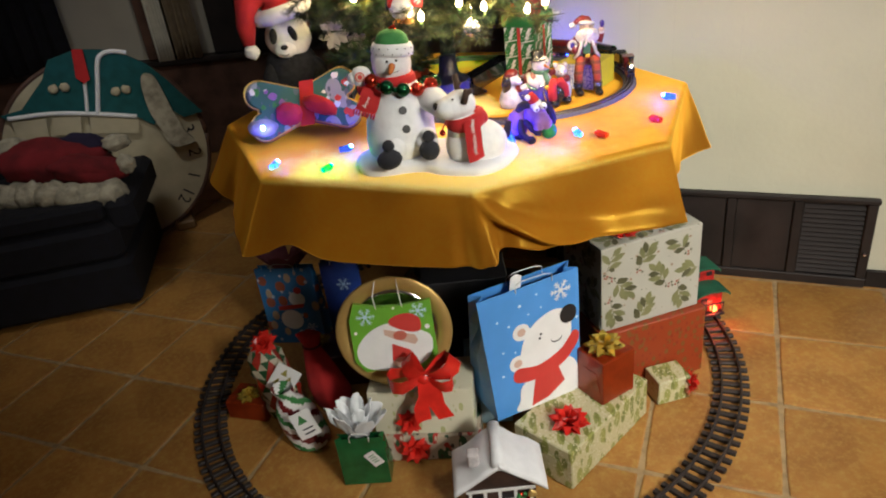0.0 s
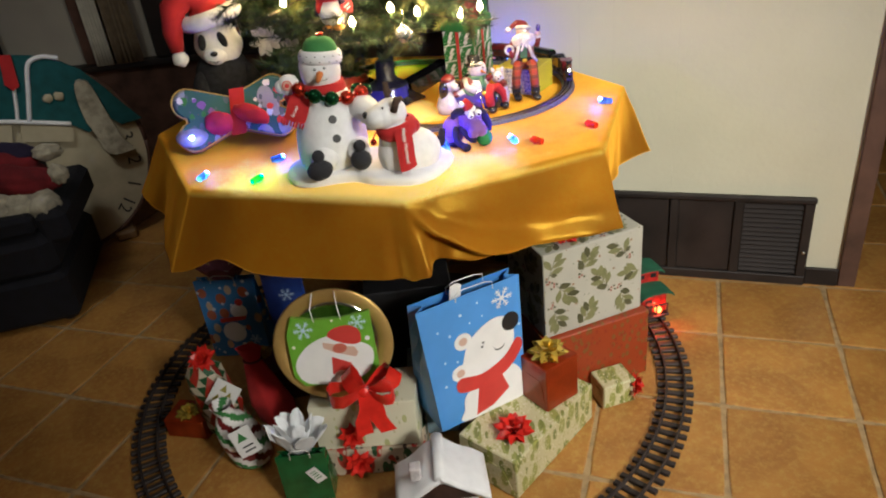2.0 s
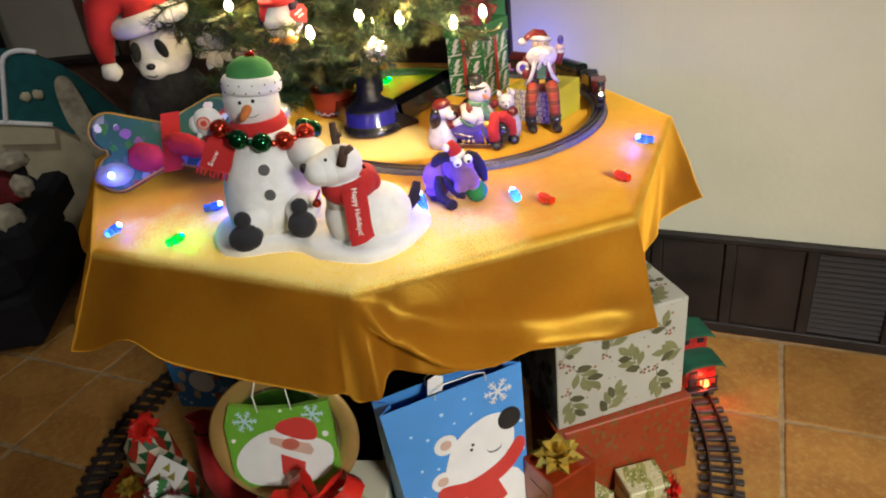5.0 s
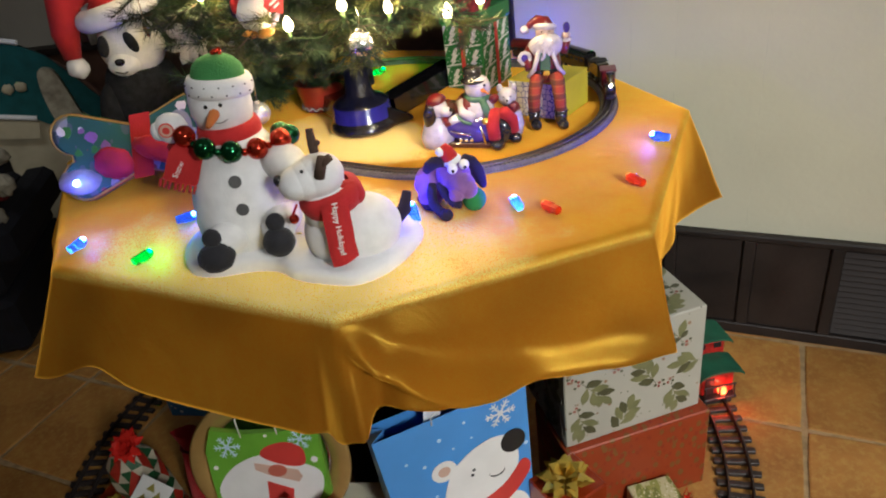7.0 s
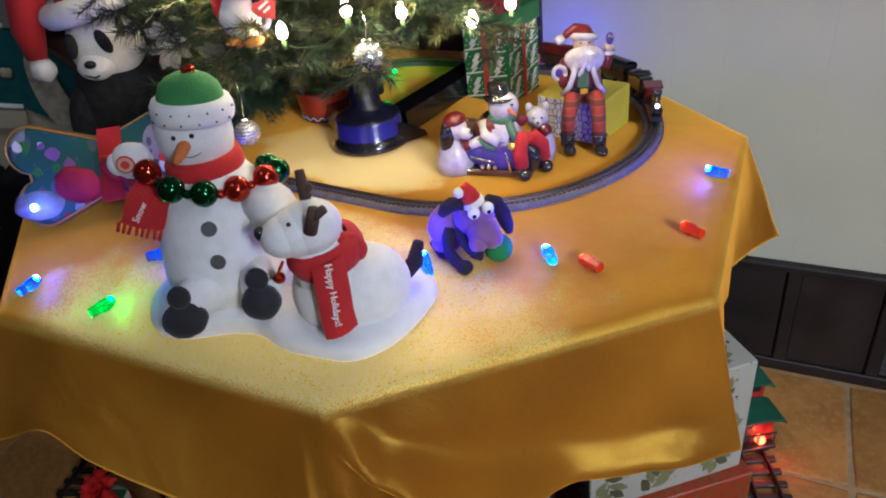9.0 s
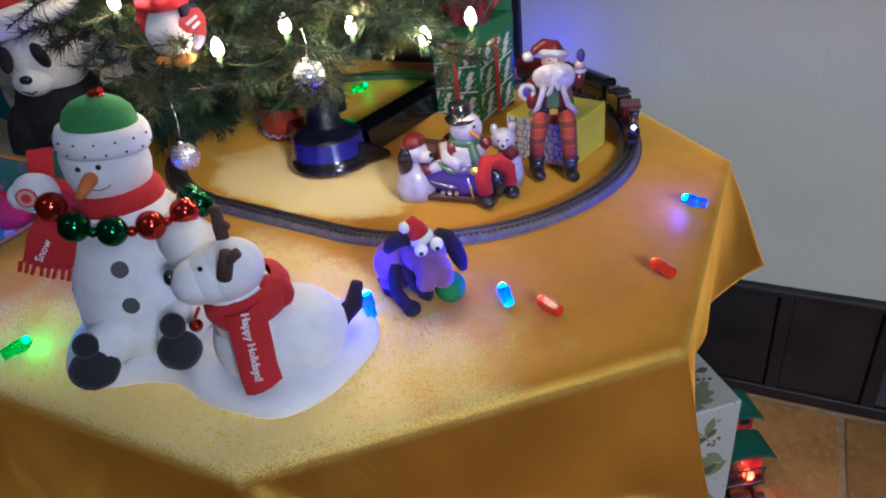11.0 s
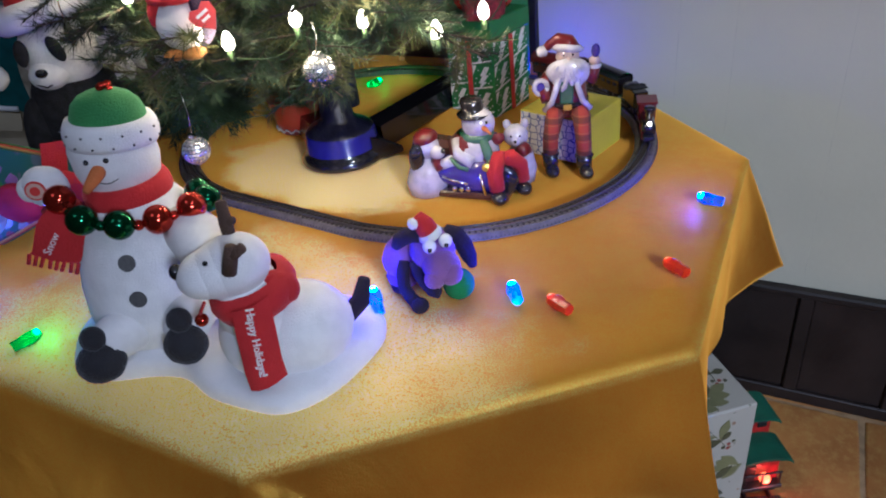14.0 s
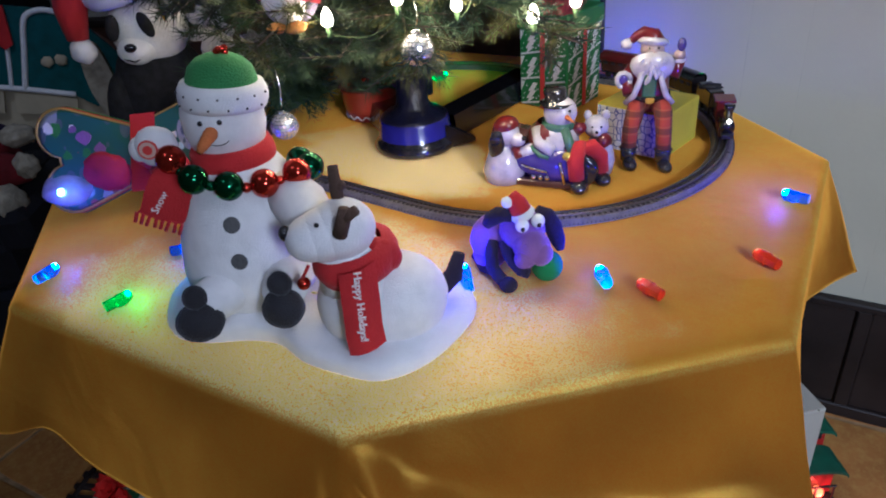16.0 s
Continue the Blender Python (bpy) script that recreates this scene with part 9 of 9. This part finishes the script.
# ---- the dim side of the room ----
def clock_board():
    """A large round board painted with clock figures, half hidden by a teal felt coat."""
    c = Vector((-1.434, 2.861, 0.405))
    N = Vector((0.42, -0.90, 0.06)).normalized()
    at = frame_at(c, Vector((0.90, 0.42, 0)), N) @ Matrix.Translation((0, -0.026, 0))
    R, mx, my = 0.395, 0.018, 0.016
    t = thing("clock_face_board", (c.x, c.y, 0.0), "large round clock-face board draped with a teal felt coat", "decoration")
    part("board", Shape().slab(disc(R, 72, cx=mx, cy=my), CREAM_BOARD, at, 0.018), t)
    part("edge_band", Shape().tube([at @ Vector((mx + R * math.cos(k * math.pi / 36), my + R * math.sin(k * math.pi / 36), 0.012)) for k in range(73)], 0.010, BROWN_WOOD, 8), t, "brown painted rim")
    for word, a in (("3", 8), ("2", -9), ("1", -26), ("12", -42)):
        p = at @ Matrix.Translation((0.348 * math.cos(radians(a)), 0.348 * math.sin(radians(a)), 0.0186)) @ pose(0, 0, 0, 0, 0, a - 90)
        part("figure", Shape().text(word, 0.074, PRINT_BLACK, p, 0.0008), t, "black painted clock figure")
    coat = [(-0.31, 0.255), (-0.235, 0.262), (-0.125, 0.36), (-0.083, 0.427), (0.024, 0.448), (0.112, 0.430), (0.19, 0.398), (0.262, 0.345), (0.315, 0.275), (0.359, 0.205), (0.424, 0.112),
            (0.344, 0.105), (0.29, 0.16), (0.22, 0.10), (0.16, 0.150), (0.0, 0.195), (-0.142, 0.226), (-0.29, 0.235)]
    part("coat", Shape().slab(coat, TEAL_FELT, at @ Matrix.Translation((0, 0, 0.019)), 0.022), t, "teal felt coat")
    z2 = at @ Matrix.Translation((0, 0, 0.042))

    def strip(pts, r, m, nm, label=""):
        part(nm, Shape().tube([z2 @ Vector((x, y, 0)) for x, y in blob_line(pts)], r, m, 8), t, label)
    strip([(0.20, 0.402), (0.15, 0.418), (0.108, 0.412), (0.086, 0.385), (0.060, 0.300), (0.026, 0.190)], 0.009, PLUSH_WHITE, "white_edging")
    strip([(0.020, 0.330), (0.004, 0.260), (-0.012, 0.198)], 0.007, PLUSH_WHITE, "white_edging")
    strip([(-0.29, 0.240), (-0.14, 0.228), (0.0, 0.197), (0.165, 0.150)], 0.009, PLUSH_WHITE, "white_edging")
    part("red_strip", Shape().slab([(0.012, 0.452), (0.050, 0.445), (0.040, 0.330), (0.016, 0.318), (-0.006, 0.345)], RED_FELT, z2, 0.014), t, "red knitted strip")
    for x, y in ((-0.078, 0.318), (0.137, 0.264)):
        for sg in (-1, 1):
            part("felt_bow_loop", Shape().ell(tuple(z2 @ Vector((x + sg * 0.020, y, 0.004))), (0.019, 0.008, 0.017), CREAM_BOARD, (0, 18 * sg, 25), lump=0.3, seg=14, rings=10), t, "pale felt bow loop")
    for pts in ([(-0.28, 0.228), (-0.162, 0.215), (-0.172, 0.140), (-0.285, 0.150)], [(-0.141, 0.216), (-0.036, 0.198), (-0.056, 0.128), (-0.152, 0.142)], [(-0.008, 0.190), (0.166, 0.137), (0.152, 0.080), (-0.022, 0.120)]):
        part("cuff", Shape().slab(pts, CREAM_BOARD, z2 @ Matrix.Translation((0, 0, -0.015)), 0.014), t, "pale cuff panel")
    part("sleeve", Shape().slab(blob([(0.228, 0.304), (0.258, 0.308), (0.280, 0.280), (0.304, 0.164), (0.330, 0.060), (0.358, 0.006), (0.318, -0.004), (0.272, 0.000), (0.250, 0.033), (0.235, 0.101), (0.219, 0.161), (0.216, 0.250)]), DIM_FLEECE, z2, 0.030), t, "white fleece sleeve")
    for x in (-0.16, 0.22):
        part("foot", Shape().box((0.085, 0.12, 0.040), PINE, frame_at((at @ Vector((x, 0, 0.01))).to_2d().to_3d() + Vector((0, 0, 0.021)), Vector((0.90, 0.42, 0)), (0, 0, 1)), 0.008), t, "pine block foot")
    part("stay", Shape().box((0.36, 0.030, 0.030), PINE, frame_at((at @ Vector((0.03, 0, -0.012))).to_2d().to_3d() + Vector((0, 0, 0.056)), Vector((0.90, 0.42, 0)), (0, 0, 1)), 0.004), t, "pine crossbar")


clock_board()


def dark_chair():
    t = thing("dark_armchair", (-1.49, 2.42, 0), "dark midnight-blue upholstered armchair in the shadow", "armchair")
    at = pose(-1.49, 2.47, 0, 0, 0, 14)
    T = Matrix.Translation
    part("seat", Shape().box((0.56, 0.56, 0.16), DARK_CLOTH, at @ T((0, 0, 0.26)), 0.035), t)
    part("skirt", Shape().box((0.58, 0.58, 0.18), DARK_CLOTH, at @ T((0, 0, 0.105)), 0.02), t)
    part("cushion", Shape().box((0.50, 0.50, 0.07), DARK_CLOTH, at @ T((0, -0.02, 0.375)), 0.03), t)
    part("backrest", Shape().box((0.56, 0.12, 0.22), DARK_CLOTH, at @ T((-0.10, 0.30, 0.33)) @ pose(0, 0, 0, -8, 0, 0), 0.04), t)
    for sx in (-1, 1):
        part("arm", Shape().box((0.10, 0.50, 0.12), DARK_CLOTH, at @ T((sx * 0.30, 0.0, 0.345)), 0.03), t)
        for sy in (-1, 1):
            part("leg", Shape().lathe([(0, 0), (0.018, 0), (0.024, 0.03), (0, 0.03)], DARK_WOOD, at @ T((sx * 0.24, sy * 0.24, 0.001)), 12), t)


dark_chair()


# red felt darkened to carry the shade of the chair's corner
MAROON_FELT = mat("dimmed_red_felt", (0.20, 0.012, 0.016), 0.95, var=0.3, scale=12, bump=0.5, bscale=200)


def lying_doll():
    s = Shape()
    o = Vector((-1.28, 2.40, 0.455))
    s.piece("coat", "maroon felt coat")
    s.ell(tuple(o + Vector((-0.12, 0.06, 0.06))), (0.20, 0.10, 0.08), MAROON_FELT, (0, 6, 18), 26, 16, 0.2)
    s.piece("sleeve", "maroon felt sleeve")
    s.ell(tuple(o + Vector((0.02, 0.02, 0.035))), (0.14, 0.07, 0.05), MAROON_FELT, (0, 14, 14), 24, 14, 0.2)
    for k in range(7):
        f = k / 6
        s.piece("fleece_tuft", "white fleece tuft of the hem")
        s.ell(tuple(o + Vector((-0.30 + 0.40 * f, -0.03 - 0.03 * math.sin(3 * f), -0.03 + 0.015 * math.sin(5 * f)))), (0.062, 0.055, 0.048), DIM_FLEECE, lump=0.3, seg=18, rings=12)
    s.piece("cuff", "white fleece cuff")
    s.ell(tuple(o + Vector((0.155, 0.03, 0.035))), (0.032, 0.030, 0.035), DIM_FLEECE, lump=0.3)
    s.piece("cuff", "white fleece cuff")
    s.ell(tuple(o + Vector((0.11, 0.09, 0.10))), (0.050, 0.040, 0.028), DIM_FLEECE, lump=0.3)
    s.piece("scarf", "dark navy scarf")
    s.ell(tuple(o + Vector((-0.02, 0.11, 0.10))), (0.09, 0.05, 0.04), NAVY_PLUSH, (0, 10, 0), lump=0.2)
    s.piece("head", "pale fleece head")
    s.ell(tuple(o + Vector((-0.27, 0.08, 0.10))), (0.075, 0.065, 0.055), DIM_FLEECE, lump=0.15)
    in_parts("stuffed_doll", s, tuple(o + Vector((-0.1, 0, -0.06))), "stuffed doll in red with white fleece, slumped on the armchair", "soft toy")


lying_doll()


# ---- floor tiles, piece by piece ----
def tile_mesh(k):
    rnd = random.Random(k)
    b = Shape()
    h = (PITCH - 0.011) / 2
    rows = []
    n = 5
    for i, (inset, z) in enumerate(((0, -0.004), (0, -0.0015), (0.004, 0.0))):
        row = []
        for sx, sy in ((-1, -1), (1, -1), (1, 1), (-1, 1)):
            for t in range(4):
                f = t / 4
                ax, ay = ((-1, -1), (1, -1), (1, 1), (-1, 1))[[(-1, -1), (1, -1), (1, 1), (-1, 1)].index((sx, sy))]
                nx, ny = {(-1, -1): (1, -1), (1, -1): (1, 1), (1, 1): (-1, 1), (-1, 1): (-1, -1)}[(sx, sy)]
                x, y = (ax + (nx - ax) * f) * (h - inset), (ay + (ny - ay) * f) * (h - inset)
                if t == 0:
                    x, y = x * 0.985, y * 0.985
                wob = 0.0018 * noise.noise(Vector((x * 30 + k * 7.3, y * 30, k)))
                row.append((x + wob, y - wob, z))
        rows.append(row)
    b.grid(rows, TILE, True, False)
    b.add(rows[-1], [list(range(16))], TILE, False)
    return mesh_of("tile", b, (0, 0, 0))


TILES = [tile_mesh(k) for k in range(5)]
rest = Shape()
made = 0
rnd = random.Random(4)
for i in range(-15, 14):
    for j in range(-12, 14):
        x, y = (i + 0.5) * PITCH, (j + 0.5) * PITCH
        p = ROOM @ Vector((x, y, 0))
        if not (-3.2 < p.x < 3.8 and -1.8 < p.y < 4.6):
            continue
        near = (p - Vector((0.2, 1.9, 0))).length
        spin = 90 * rnd.randrange(4)
        lift = rnd.uniform(-0.0008, 0.0008)
        if near < 2.55 and made < 290:
            o = new("tile", TILES[rnd.randrange(5)])
            o.parent = floor
            o.matrix_basis = Matrix.Translation(-Vector((0.2, 1.6, 0))) @ ROOM @ pose(x, y, lift - 0.0005, 0, 0, spin)
            made += 1
        else:
            me = TILES[rnd.randrange(5)]
            m = ROOM @ pose(x, y, lift - 0.0005, 0, 0, spin)
            rest.add([m @ v.co for v in me.vertices], [list(q.vertices) for q in me.polygons], TILE, False)
part("far_tiles", rest, floor, "terracotta tiles farther off", kind="stuff")
